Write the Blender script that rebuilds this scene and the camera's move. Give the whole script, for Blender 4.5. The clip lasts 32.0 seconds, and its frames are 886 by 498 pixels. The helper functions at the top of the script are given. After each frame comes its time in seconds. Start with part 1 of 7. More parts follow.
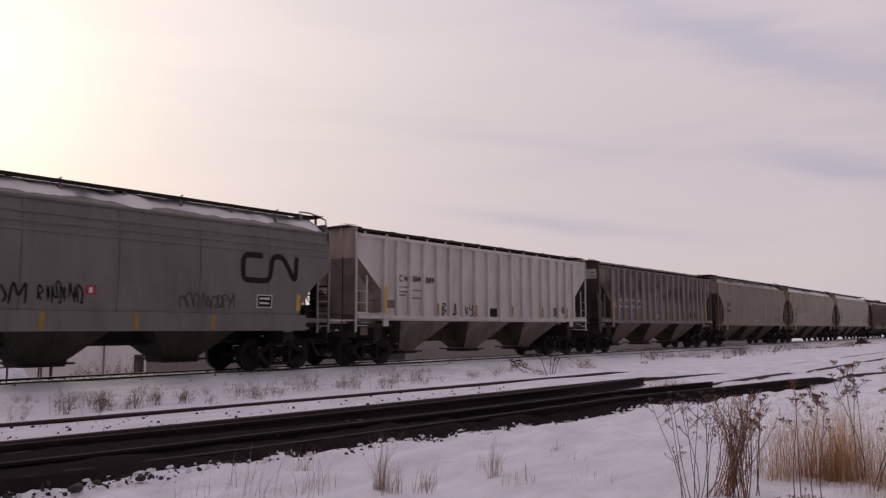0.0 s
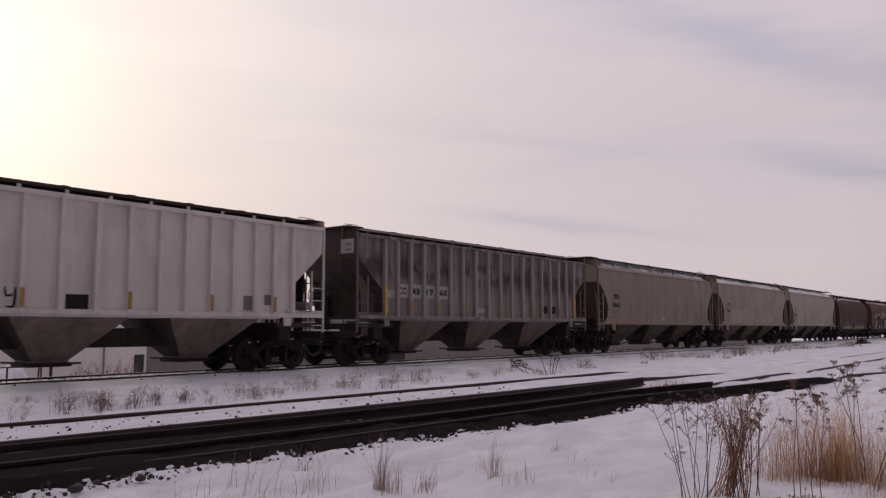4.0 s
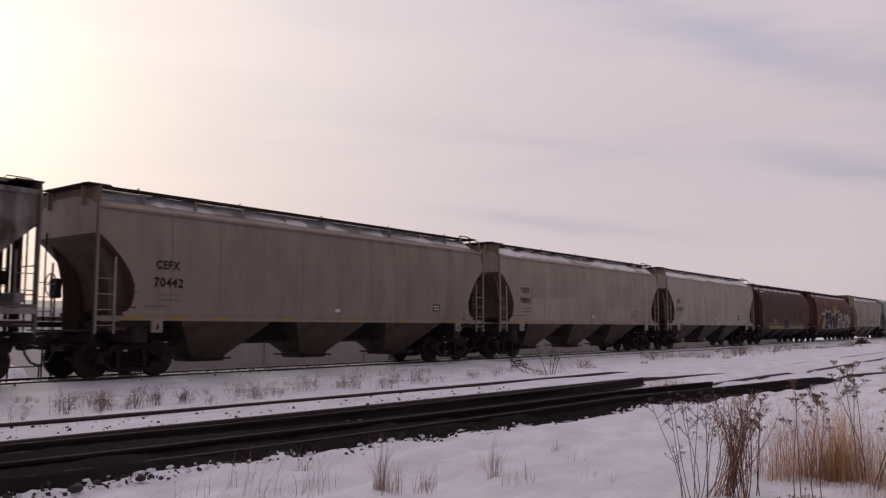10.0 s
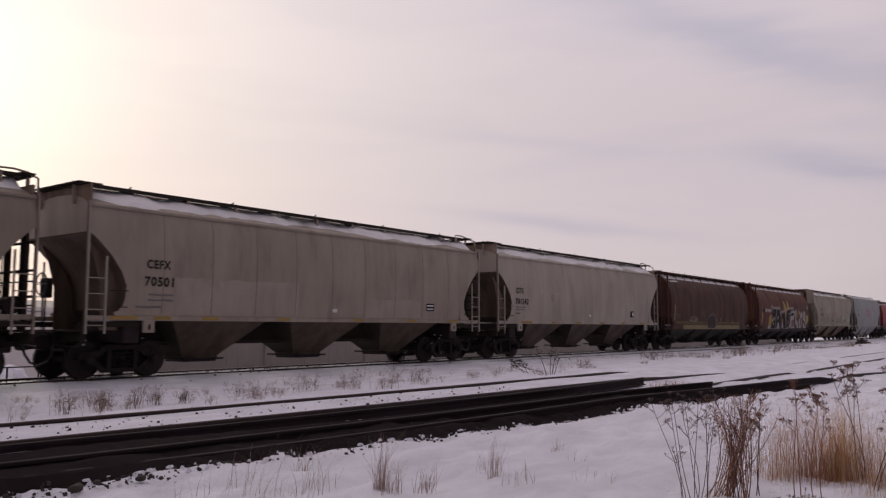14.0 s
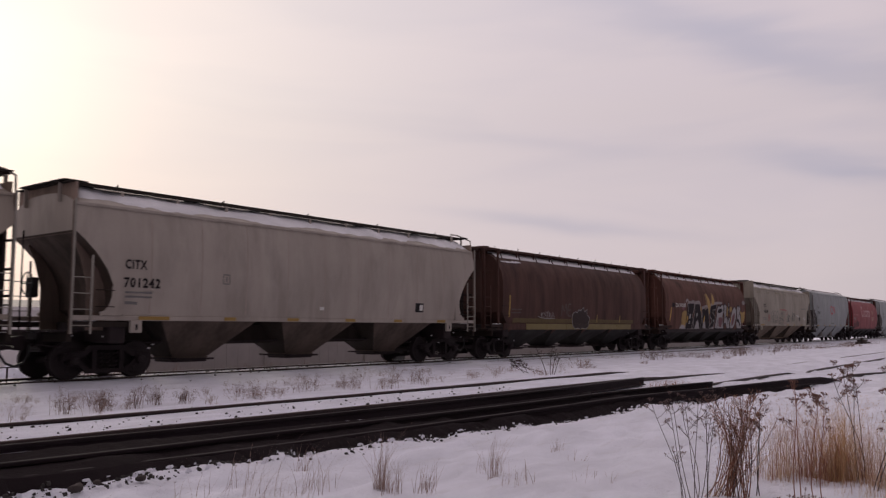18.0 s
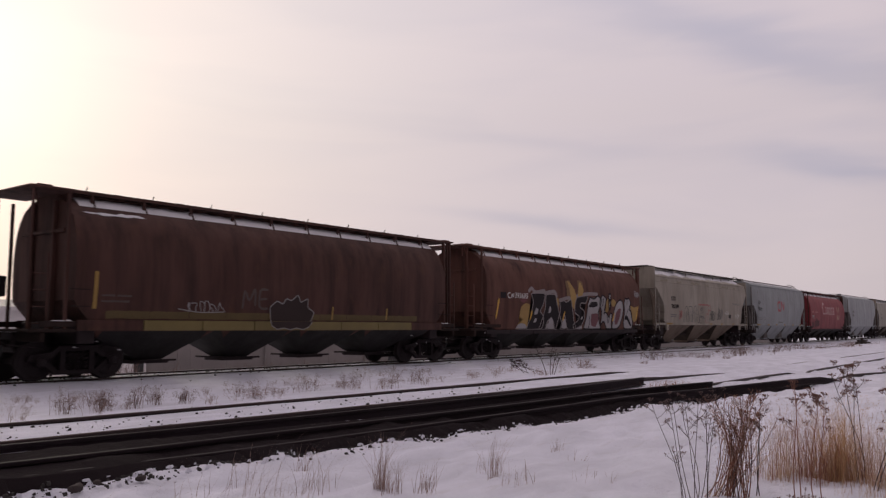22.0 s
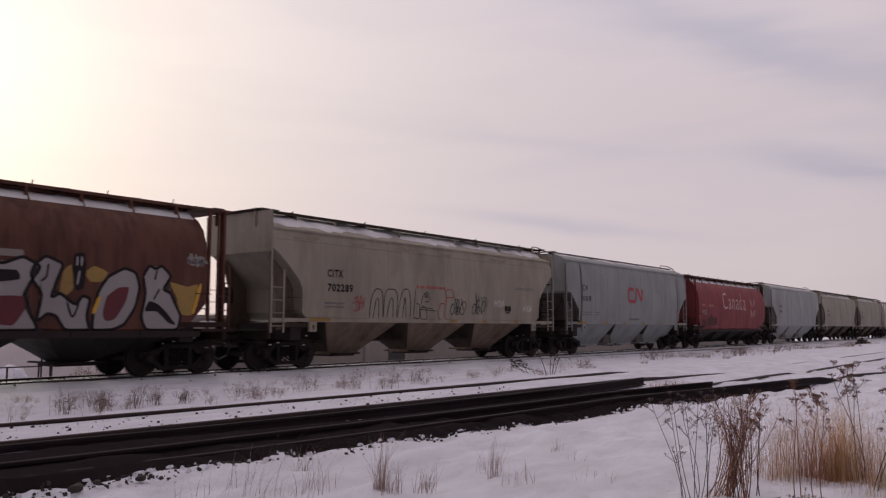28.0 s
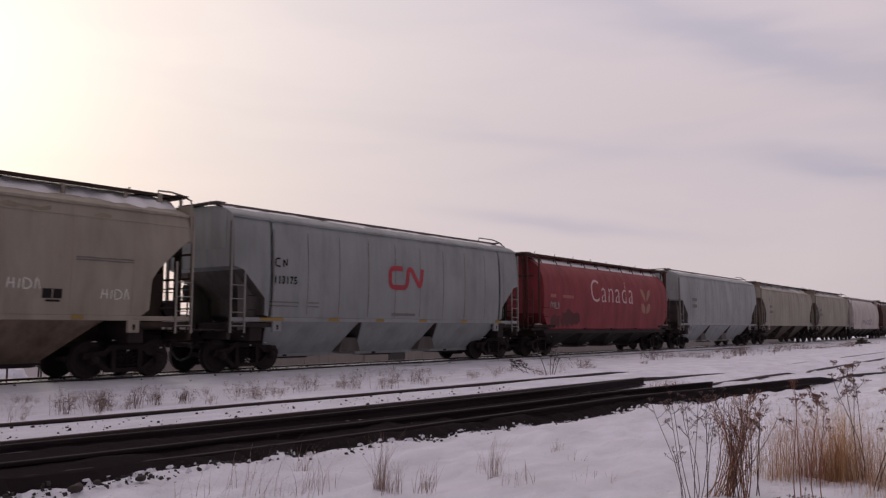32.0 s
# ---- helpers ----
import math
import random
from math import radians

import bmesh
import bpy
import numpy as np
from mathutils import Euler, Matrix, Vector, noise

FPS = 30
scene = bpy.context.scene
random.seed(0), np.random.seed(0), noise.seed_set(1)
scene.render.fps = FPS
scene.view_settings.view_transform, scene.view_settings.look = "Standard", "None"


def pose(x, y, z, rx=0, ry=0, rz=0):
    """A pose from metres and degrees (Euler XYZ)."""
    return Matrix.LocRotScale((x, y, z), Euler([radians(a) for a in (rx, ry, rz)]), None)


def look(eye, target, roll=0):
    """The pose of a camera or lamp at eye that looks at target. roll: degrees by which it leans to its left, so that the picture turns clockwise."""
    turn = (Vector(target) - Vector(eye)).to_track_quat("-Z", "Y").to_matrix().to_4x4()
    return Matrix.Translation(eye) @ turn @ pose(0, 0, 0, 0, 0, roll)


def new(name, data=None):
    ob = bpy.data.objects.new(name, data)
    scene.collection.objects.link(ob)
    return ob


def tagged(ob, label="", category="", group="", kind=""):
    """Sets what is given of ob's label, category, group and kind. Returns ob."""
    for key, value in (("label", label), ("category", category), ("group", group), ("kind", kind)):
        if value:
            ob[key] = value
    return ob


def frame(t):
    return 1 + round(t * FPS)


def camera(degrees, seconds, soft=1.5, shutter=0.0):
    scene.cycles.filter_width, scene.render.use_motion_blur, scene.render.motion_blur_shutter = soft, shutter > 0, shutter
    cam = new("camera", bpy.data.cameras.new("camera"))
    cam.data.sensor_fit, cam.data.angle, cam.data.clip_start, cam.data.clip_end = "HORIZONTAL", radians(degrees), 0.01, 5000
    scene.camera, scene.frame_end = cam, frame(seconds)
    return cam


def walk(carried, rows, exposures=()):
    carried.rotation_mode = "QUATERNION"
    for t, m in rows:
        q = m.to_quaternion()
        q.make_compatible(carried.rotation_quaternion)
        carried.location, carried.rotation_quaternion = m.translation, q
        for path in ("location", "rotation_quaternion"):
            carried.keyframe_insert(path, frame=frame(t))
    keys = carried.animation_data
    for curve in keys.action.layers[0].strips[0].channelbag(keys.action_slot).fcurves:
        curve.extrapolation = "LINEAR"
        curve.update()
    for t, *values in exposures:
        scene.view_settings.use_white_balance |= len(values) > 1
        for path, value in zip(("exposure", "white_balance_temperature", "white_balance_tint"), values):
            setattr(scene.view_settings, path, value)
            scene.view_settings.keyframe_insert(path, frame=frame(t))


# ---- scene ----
# The train runs along x on a track at y = 20; z = 0 is the top of its rails.
EYE = Vector((0.0, 0.0, 1.237))
HEADING, PITCH = radians(37.48), radians(5.556)
AIM = EYE + Vector((math.cos(HEADING) * math.cos(PITCH), math.sin(HEADING) * math.cos(PITCH), math.sin(PITCH)))
TRACK_Y = 20.0
cam = camera(57.18, 32.0, soft=1.3, shutter=0.35)
walk(cam, [(0, look(EYE, AIM)), (32.0, look(EYE, AIM))])


def run(t):
    """Metres that the train has gone at t seconds."""
    s = t / 32
    return 32 * (4.36906 * s + 0.00562 * s ** 2 + 0.15881 * s ** 3 - 0.00407 * s ** 4)


# ---- world and light ----
SUN_AZ, SUN_EL = radians(73), radians(15)
SUN_DIR = Vector((math.cos(SUN_AZ) * math.cos(SUN_EL), math.sin(SUN_AZ) * math.cos(SUN_EL), math.sin(SUN_EL)))


class Nodes:
    """Short hand for a node tree."""

    def __init__(self, tree):
        self.tree = tree
        tree.nodes.clear()

    def add(self, kind, values=None):
        n = self.tree.nodes.new(kind)
        for k, v in (values or {}).items():
            if isinstance(v, bpy.types.NodeSocket):
                self.tree.links.new(v, n.inputs[k])
            else:
                n.inputs[k].default_value = v
        return n

    def maths(self, op, a, b=0.0, c=0.0, clamp=False):
        n = self.add("ShaderNodeMath", {0: a, 1: b, 2: c})
        n.operation, n.use_clamp = op, clamp
        return n.outputs[0]

    def mix(self, fac, a, b, blend="MIX"):
        n = self.add("ShaderNodeMix")
        n.data_type, n.blend_type = "RGBA", blend
        for i, v in ((0, fac), (6, a), (7, b)):
            if isinstance(v, bpy.types.NodeSocket):
                self.tree.links.new(v, n.inputs[i])
            else:
                n.inputs[i].default_value = v if i == 0 else (*v[:3], 1)
        return n.outputs[2]

    def noise(self, vec, scale, detail=4, rough=0.55, distort=0.0):
        return self.add("ShaderNodeTexNoise", {"Vector": vec, "Scale": scale, "Detail": detail, "Roughness": rough, "Distortion": distort}).outputs["Fac"]

    def stretch(self, vec, scale, place=(0, 0, 0)):
        return self.add("ShaderNodeMapping", {"Vector": vec, "Scale": scale, "Location": place}).outputs[0]

    def ramp(self, fac, lo, hi, a=0.0, b=1.0):
        n = self.add("ShaderNodeMapRange", {0: fac, 1: lo, 2: hi, 3: a, 4: b})
        n.clamp = True
        return n.outputs[0]


world = bpy.data.worlds.new("winter_sky")
world.use_nodes = True
scene.world = world
w = Nodes(world.node_tree)
way = w.add("ShaderNodeTexCoord").outputs["Generated"]
air = w.add("ShaderNodeTexSky")
air.sky_type, air.sun_disc = "NISHITA", False
air.sun_elevation, air.sun_rotation, air.dust_density = SUN_EL, math.pi / 2 - SUN_AZ, 2.5
clear = air.outputs[0]
facing = w.add("ShaderNodeVectorMath", {0: way, 1: SUN_DIR})
facing.operation = "DOT_PRODUCT"
toward = facing.outputs["Value"]
toward = w.maths("MAXIMUM", toward, 0.0)
wide = w.maths("POWER", toward, 7.5)
tight = w.maths("POWER", toward, 100.0)
veil = w.stretch(way, (1.6, 1.6, 9.0))
wisps = w.ramp(w.noise(veil, 1.9, 3, 0.5, 0.5), 0.44, 0.72)
deep = w.ramp(w.noise(veil, 1.1, 3, 0.5, 0.3), 0.4, 0.7)
haze = w.mix(w.maths("MULTIPLY", wisps, 0.34), (0.595, 0.512, 0.55), (0.45, 0.415, 0.49))
haze = w.mix(w.maths("MULTIPLY", deep, 0.4), haze, (0.62, 0.53, 0.54))
high = w.add("ShaderNodeSeparateXYZ", {0: way}).outputs["Z"]
azim = w.maths("ARCTAN2", w.add("ShaderNodeSeparateXYZ", {0: way}).outputs["Y"], w.add("ShaderNodeSeparateXYZ", {0: way}).outputs["X"])
soft = w.noise(w.stretch(way, (3, 3, 16)), 2.2, 3, 0.5, 0.4)
for a, z, da, dz, tilt, deep_by in ((17, 0.322, 13, 0.026, 0.33, 0.52), (10, 0.172, 6, 0.014, 0.26, 0.52), (30, 0.127, 7, 0.009, 0.12, 0.42), (30, 0.222, 9, 0.010, 0.11, 0.2), (0, 0.24, 9, 0.03, 0.2, 0.3)):
    u = w.maths("SUBTRACT", azim, radians(a))
    v = w.maths("SUBTRACT", w.maths("SUBTRACT", high, z), w.maths("MULTIPLY", u, tilt))
    v = w.maths("ADD", v, w.maths("MULTIPLY", w.maths("SUBTRACT", soft, 0.5), dz * 2.0))
    far_off = w.maths("ADD", w.maths("POWER", w.maths("DIVIDE", u, radians(da)), 2.0), w.maths("POWER", w.maths("DIVIDE", v, dz), 2.0))
    streak = w.maths("MULTIPLY", w.maths("EXPONENT", w.maths("MULTIPLY", far_off, -1.0)), deep_by)
    haze = w.mix(streak, haze, (0.35, 0.345, 0.45))
lit = w.maths("MULTIPLY", w.ramp(facing.outputs["Value"], -0.8, 0.50, 0.20, 1.0), w.ramp(high, 0.25, 1.0, 1.0, 1.55))
haze = w.mix(1.0, haze, w.add("ShaderNodeCombineColor", {0: lit, 1: lit, 2: lit}).outputs[0], "MULTIPLY")
glow = w.mix(1.0, w.mix(wide, (0, 0, 0), (0.35, 0.315, 0.205)), w.mix(tight, (0, 0, 0), (0.10, 0.20, 0.13)), "ADD")
low = [w.ramp(high, 0.04, 0.27, k, 1.0) for k in (0.50, 0.36, 0.26)]
glow = w.mix(1.0, glow, w.add("ShaderNodeCombineColor", {0: low[0], 1: low[1], 2: low[2]}).outputs[0], "MULTIPLY")
cover = w.mix(1.0, haze, glow, "ADD")
dome = w.add("ShaderNodeBackground", {"Color": clear, "Strength": 0.006})
cloud = w.add("ShaderNodeBackground", {"Color": cover, "Strength": 1.0})
both = w.add("ShaderNodeAddShader", {0: dome.outputs[0], 1: cloud.outputs[0]})
w.add("ShaderNodeOutputWorld", {"Surface": both.outputs[0]})

sun_data = bpy.data.lights.new("sun", "SUN")
sun_data.energy, sun_data.angle, sun_data.color = 1.0, radians(12), (1.0, 0.90, 0.76)
sun = new("sun", sun_data)
sun.matrix_basis = look(SUN_DIR * 300, (0, 0, 0))


# ---- materials ----
MATS = {}
TINTS = {}


def surface(name, rough=0.6, metal=0.0, spec=0.5):
    """A new material; gives it, its node helper, its shader and its object coordinates."""
    m = bpy.data.materials.new(name)
    m.use_nodes = True
    n = Nodes(m.node_tree)
    b = n.add("ShaderNodeBsdfPrincipled", {"Roughness": rough, "Metallic": metal, "Specular IOR Level": spec})
    n.add("ShaderNodeOutputMaterial", {"Surface": b.outputs[0]})
    MATS[name] = m
    return m, n, b, n.add("ShaderNodeTexCoord").outputs["Object"]


def bump(n, b, height, strength, distance):
    k = n.add("ShaderNodeBump", {"Height": height, "Strength": strength, "Distance": distance})
    n.tree.links.new(k.outputs[0], b.inputs["Normal"])


def car_paint(name, base, dirt=(0.11, 0.074, 0.064), rust=0.2, grime=0.4, seed=0.0, rough=0.55, soot=None):
    """Weathered paint of a rail car: faded panels, road dirt, rain streaks and rust blooms."""
    TINTS[name] = base = (base[0] * 1.05, base[1] * 0.968, base[2] * 0.99)
    m, n, b, co = surface(name, rough, 0.0, 0.35)
    p = n.stretch(co, (1, 1, 1), (seed * 7.3, seed * 3.1, seed))
    big = n.noise(p, 0.55, 4)
    streak = n.maths("ADD", n.maths("MULTIPLY", n.noise(n.stretch(p, (1.9, 1.9, 0.22)), 1.0, 4, 0.55), 0.68), n.maths("MULTIPLY", n.noise(n.stretch(p, (7.0, 7.0, 0.5)), 1.0, 4, 0.6), 0.32))
    fine = n.noise(p, 26.0, 4, 0.7)
    spots = n.noise(n.stretch(p, (2.2, 2.2, 1.1)), 1.0, 6, 0.65, 0.4)
    faded = tuple(min(1, c * 1.15 + 0.008) for c in base)
    worn = tuple(c * 0.80 for c in base)
    col = n.mix(n.ramp(big, 0.35, 0.7), base, faded)
    col = n.mix(n.maths("MULTIPLY", n.ramp(n.noise(n.stretch(p, (1.3, 1.3, 0.45), (3, 5, 2)), 1.0, 5, 0.6, 0.3), 0.48, 0.70), 0.9), col, worn)
    col = n.mix(n.maths("MULTIPLY", n.ramp(streak, 0.45, 0.78), grime), col, dirt)
    col = n.mix(n.maths("MULTIPLY", n.ramp(spots, 0.62 - 0.12 * rust, 0.80), min(1.0, rust * 1.6)), col, (0.10, 0.042, 0.022))
    if soot:
        z = n.add("ShaderNodeSeparateXYZ", {0: co}).outputs["Z"]
        band = n.maths("MULTIPLY", n.ramp(z, soot[0] - 0.5, soot[0] + 0.15), n.ramp(z, soot[1] - 0.1, soot[1] + 0.35, 1.0, 0.25))
        burn = n.ramp(n.noise(n.stretch(p, (1.3, 1.3, 0.9)), 1.0, 4, 0.6, 0.3), 0.42, 0.56)
        col = n.mix(n.maths("MULTIPLY", n.maths("MULTIPLY", burn, band), 0.93), col, (0.032, 0.016, 0.014))
        drip = n.maths("MULTIPLY", n.ramp(n.noise(n.stretch(p, (2.7, 2.7, 0.13), (4, 1, 0)), 1.0, 4, 0.6), 0.40, 0.60), n.ramp(z, 2.2, 4.1, 0.25, 1.0))
        col = n.mix(n.maths("MULTIPLY", drip, 0.8), col, (0.050, 0.030, 0.026))
        lines = n.ramp(n.noise(n.stretch(p, (9.0, 9.0, 0.35)), 1.0, 5, 0.65), 0.46, 0.72)
        col = n.mix(n.maths("MULTIPLY", lines, 0.6), col, (0.06, 0.038, 0.032))
    col = n.mix(n.maths("MULTIPLY", fine, 0.22), col, dirt)
    n.tree.links.new(col, b.inputs["Base Color"])
    n.tree.links.new(n.ramp(streak, 0.3, 0.8, rough - 0.05, rough + 0.25), b.inputs["Roughness"])
    bump(n, b, n.maths("ADD", n.noise(n.stretch(p, (1.1, 1.1, 0.5)), 1.0, 2), n.maths("MULTIPLY", fine, 0.06)), 0.25, 0.03)
    return m


def plain(name, base, rough=0.6, metal=0.0, vary=0.35, scale=9.0, dark=0.45, relief=0.01, spec=0.4):
    """A solid stuff with blotches and fine grain."""
    m, n, b, co = surface(name, rough, metal, spec)
    col = n.mix(n.maths("MULTIPLY", n.ramp(n.noise(co, scale * 0.2, 4), 0.35, 0.7), vary), base, tuple(c * dark for c in base))
    col = n.mix(n.maths("MULTIPLY", n.noise(co, scale * 4, 4, 0.7), vary * 0.8), col, tuple(min(1, c * 1.35 + 0.01) for c in base))
    n.tree.links.new(col, b.inputs["Base Color"])
    if relief:
        bump(n, b, n.noise(co, scale * 3, 4, 0.65), 0.4, relief)
    return m


def snow_stuff(name, base=(0.80, 0.80, 0.84), specks=0.0, drift=0.16):
    m, n, b, co = surface(name, 0.7, 0.0, 0.25)
    soft = n.noise(n.stretch(co, (0.7, 1.6, 1)), 1.2, 5, 0.55, 0.3)
    crust = n.noise(co, 9.0, 5, 0.65)
    grain = n.noise(co, 90.0, 3, 0.7)
    # dim patches in the colour stand in for shading of the drifts
    col = n.mix(n.ramp(soft, 0.35, 0.7), base, tuple(c * 0.80 for c in base))
    col = n.mix(n.maths("MULTIPLY", n.ramp(n.noise(n.stretch(co, (0.5, 2.2, 1)), 2.6, 6, 0.62), 0.56, 0.75), 0.35), col, (0.50, 0.47, 0.46))
    if specks:
        dots = n.ramp(n.noise(co, 6.5, 6, 0.75), 0.64, 0.68)
        col = n.mix(n.maths("MULTIPLY", dots, specks), col, (0.10, 0.085, 0.075))
    n.tree.links.new(col, b.inputs["Base Color"])
    tall = n.maths("ADD", n.maths("MULTIPLY", soft, 1.0), n.maths("ADD", n.maths("MULTIPLY", crust, 0.42), n.maths("MULTIPLY", grain, 0.08)))
    bump(n, b, tall, 0.9, drift)
    return m


def straw_stuff(name, base, other, glow=0.5):
    """Dry blades that let some light through, each of its own shade."""
    m, n, b, co = surface(name, 0.85, 0.0, 0.15)
    own = n.add("ShaderNodeNewGeometry").outputs["Random Per Island"]
    col = n.mix(n.ramp(own, 0.15, 0.95), base, other)
    col = n.mix(n.maths("MULTIPLY", n.noise(co, 14.0, 3), 0.35), col, tuple(c * 0.6 for c in other))
    n.tree.links.new(col, b.inputs["Base Color"])
    through_light = n.add("ShaderNodeBsdfTranslucent", {"Color": col})
    both_ways = n.add("ShaderNodeMixShader", {0: glow, 1: b.outputs[0], 2: through_light.outputs[0]})
    n.add("ShaderNodeOutputMaterial", {"Surface": both_ways.outputs[0]})
    for k in [k for k in n.tree.nodes if k.type == "OUTPUT_MATERIAL" and not k.inputs[0].links[0].from_node == both_ways]:
        n.tree.nodes.remove(k)
    return m


SNOW = snow_stuff("snow_ground", (0.805, 0.802, 0.895))
ROOF_SNOW = snow_stuff("roof_snow", (0.74, 0.72, 0.75), 0.0, 0.05)
STEEL = plain("dark_steel", (0.0265, 0.0178, 0.0190), 0.75, 0.0, 0.5, 12, 0.45, 0.01, 0.2)
RAIL_TOP = plain("dull_rail_head", (0.021, 0.0150, 0.0160), 0.7, 0.0, 0.5, 12, 0.45, 0.0, 0.12)
BLACK_RAIL = plain("blackened_rail", (0.023, 0.0148, 0.0178), 0.75, 0.0, 0.3, 12, 0.45, 0.01, 0.15)
WHEEL = plain("wheel_steel", (0.0205, 0.0138, 0.0148), 0.7, 0.0, 0.5, 14, 0.45, 0.01, 0.22)
CAST = plain("greasy_cast_steel", (0.0180, 0.0122, 0.0132), 0.75, 0.0, 0.5, 12, 0.45, 0.01, 0.15)
BLACK = plain("black_paint", (0.03, 0.028, 0.028), 0.55, 0.0, 0.4, 10)
RAIL = plain("rail_steel", (0.05, 0.033, 0.032), 0.5, 0.5, 0.5, 10)
BRIGHT = plain("worn_rail_head", (0.30, 0.27, 0.26), 0.32, 0.9, 0.3, 12)
RUST = plain("rusty_rail", (0.055, 0.030, 0.026), 0.75, 0.2, 0.5, 12)
BALLAST = plain("dark_ballast", (0.0140, 0.0098, 0.0112), 0.95, 0.0, 0.2, 16, 0.4, 0.05, 0.05)
STONE = plain("ballast_stone", (0.035, 0.030, 0.028), 0.9, 0.0, 0.5, 20)
TAN_STONE = plain("tan_stone", (0.055, 0.042, 0.038), 0.9, 0.0, 0.5, 20)
TIE = plain("creosoted_wood", (0.06, 0.045, 0.038), 0.85, 0.0, 0.5, 14)
YELLOW = plain("yellow_reflector", (0.62, 0.34, 0.035), 0.5, 0.0, 0.3, 10)
DULL_YELLOW = plain("dull_yellow_paint", (0.165, 0.125, 0.040), 0.6, 0.0, 0.5, 5)
WHITE = plain("white_paint", (0.62, 0.60, 0.57), 0.55, 0.0, 0.25, 8)
SILVER = plain("silver_spray", (0.285, 0.262, 0.262), 0.6, 0.0, 0.7, 3, 0.55)
RED = plain("red_paint", (0.36, 0.027, 0.045), 0.5, 0.0, 0.3, 8)
DARK_RED = plain("dark_red_spray", (0.115, 0.017, 0.024), 0.5, 0.0, 0.3, 8)
GREY_SPRAY = plain("grey_spray", (0.20, 0.18, 0.175), 0.6, 0.0, 0.3, 8)
OCHRE = plain("ochre_spray", (0.33, 0.205, 0.06), 0.7, 0.0, 0.8, 2.5, 0.3)
FROSTED = straw_stuff("frosted_weed", (0.40, 0.30, 0.285), (0.20, 0.14, 0.13))
DRY = plain("dry_stem", (0.15, 0.10, 0.085), 0.85, 0.0, 0.5, 12)
STRAW = straw_stuff("straw_grass", (0.76, 0.60, 0.46), (0.46, 0.31, 0.21), 0.55)
ORANGE_GRASS = straw_stuff("golden_dry_grass", (0.74, 0.51, 0.30), (0.44, 0.27, 0.14), 0.6)
WEED_STEM = plain("dark_weed_stem", (0.062, 0.044, 0.040), 0.85, 0.0, 0.5, 12)
WEED_BROWN = straw_stuff("brown_weed", (0.27, 0.185, 0.155), (0.15, 0.095, 0.08))
DULL_GRASS = straw_stuff("dull_dry_grass", (0.36, 0.25, 0.21), (0.20, 0.125, 0.10))
REDDISH = straw_stuff("reddish_stalk", (0.44, 0.225, 0.16), (0.26, 0.12, 0.085), 0.4)
RUSSET = plain("russet_seed", (0.16, 0.082, 0.062), 0.9, 0.0, 0.5, 14)
SHED = plain("pale_cladding", (0.70, 0.655, 0.64), 0.6, 0.0, 0.2, 3)
SHED_GREY = plain("grey_cladding", (0.225, 0.195, 0.182), 0.6, 0.0, 0.3, 3)


# ---- mesh helpers ----
def link(name, data, parent=None, label="", m=None):
    ob = new(name, data)
    if parent is not None:
        ob.parent = parent
    if m is not None:
        ob.matrix_basis = m
    if label:
        ob["label"] = label
    return ob


def mesh_of(name, verts, faces, material, smooth=False):
    me = bpy.data.meshes.new(name)
    me.from_pydata([tuple(v) for v in verts], [], faces)
    me.validate()
    if smooth:
        me.polygons.foreach_set("use_smooth", [True] * len(me.polygons))
    mats = material if isinstance(material, (list, tuple)) else [material]
    for k in mats:
        me.materials.append(k)
    me.update()
    return me


def data_of(name, bm, material, smooth=False, merge=0.0):
    if merge:
        bmesh.ops.remove_doubles(bm, verts=bm.verts, dist=merge)
    bmesh.ops.recalc_face_normals(bm, faces=bm.faces)
    me = bpy.data.meshes.new(name)
    bm.to_mesh(me)
    bm.free()
    if smooth:
        me.polygons.foreach_set("use_smooth", [True] * len(me.polygons))
    me.materials.append(material)
    return me


def part(name, bm, material, parent, label="", smooth=False):
    """Links a bmesh as one mesh object under a thing or a part."""
    return link(name, data_of(name, bm, material, smooth), parent, label)


def box(bm, x0, x1, y0, y1, z0, z1, bevel=0.0):
    got = bmesh.ops.create_cube(bm, size=1.0)["verts"]
    for v in got:
        v.co = Vector((x0 + (v.co.x + 0.5) * (x1 - x0), y0 + (v.co.y + 0.5) * (y1 - y0), z0 + (v.co.z + 0.5) * (z1 - z0)))
    if bevel:
        edges = list({e for v in got for e in v.link_edges})
        bmesh.ops.bevel(bm, geom=edges, offset=bevel, segments=1, affect="EDGES")
    return bm


def boxed(*args, **kw):
    return box(bmesh.new(), *args, **kw)


def tube(bm, path, radius, sides=6):
    """A round bar along a path."""
    path = [Vector(p) for p in path]
    rings = []
    for i, p in enumerate(path):
        d = (path[min(i + 1, len(path) - 1)] - path[max(i - 1, 0)]).normalized()
        a = d.orthogonal().normalized() if abs(d.z) > 0.9 else d.cross(Vector((0, 0, 1))).normalized()
        c = d.cross(a)
        r = radius[i] if isinstance(radius, (list, tuple)) else radius
        rings.append([bm.verts.new(p + a * r * math.cos(k * math.tau / sides) + c * r * math.sin(k * math.tau / sides)) for k in range(sides)])
    for a, c in zip(rings, rings[1:]):
        for k in range(sides):
            bm.faces.new((a[k], a[(k + 1) % sides], c[(k + 1) % sides], c[k]))
    bm.faces.new(rings[0][::-1])
    bm.faces.new(rings[-1])
    return bm


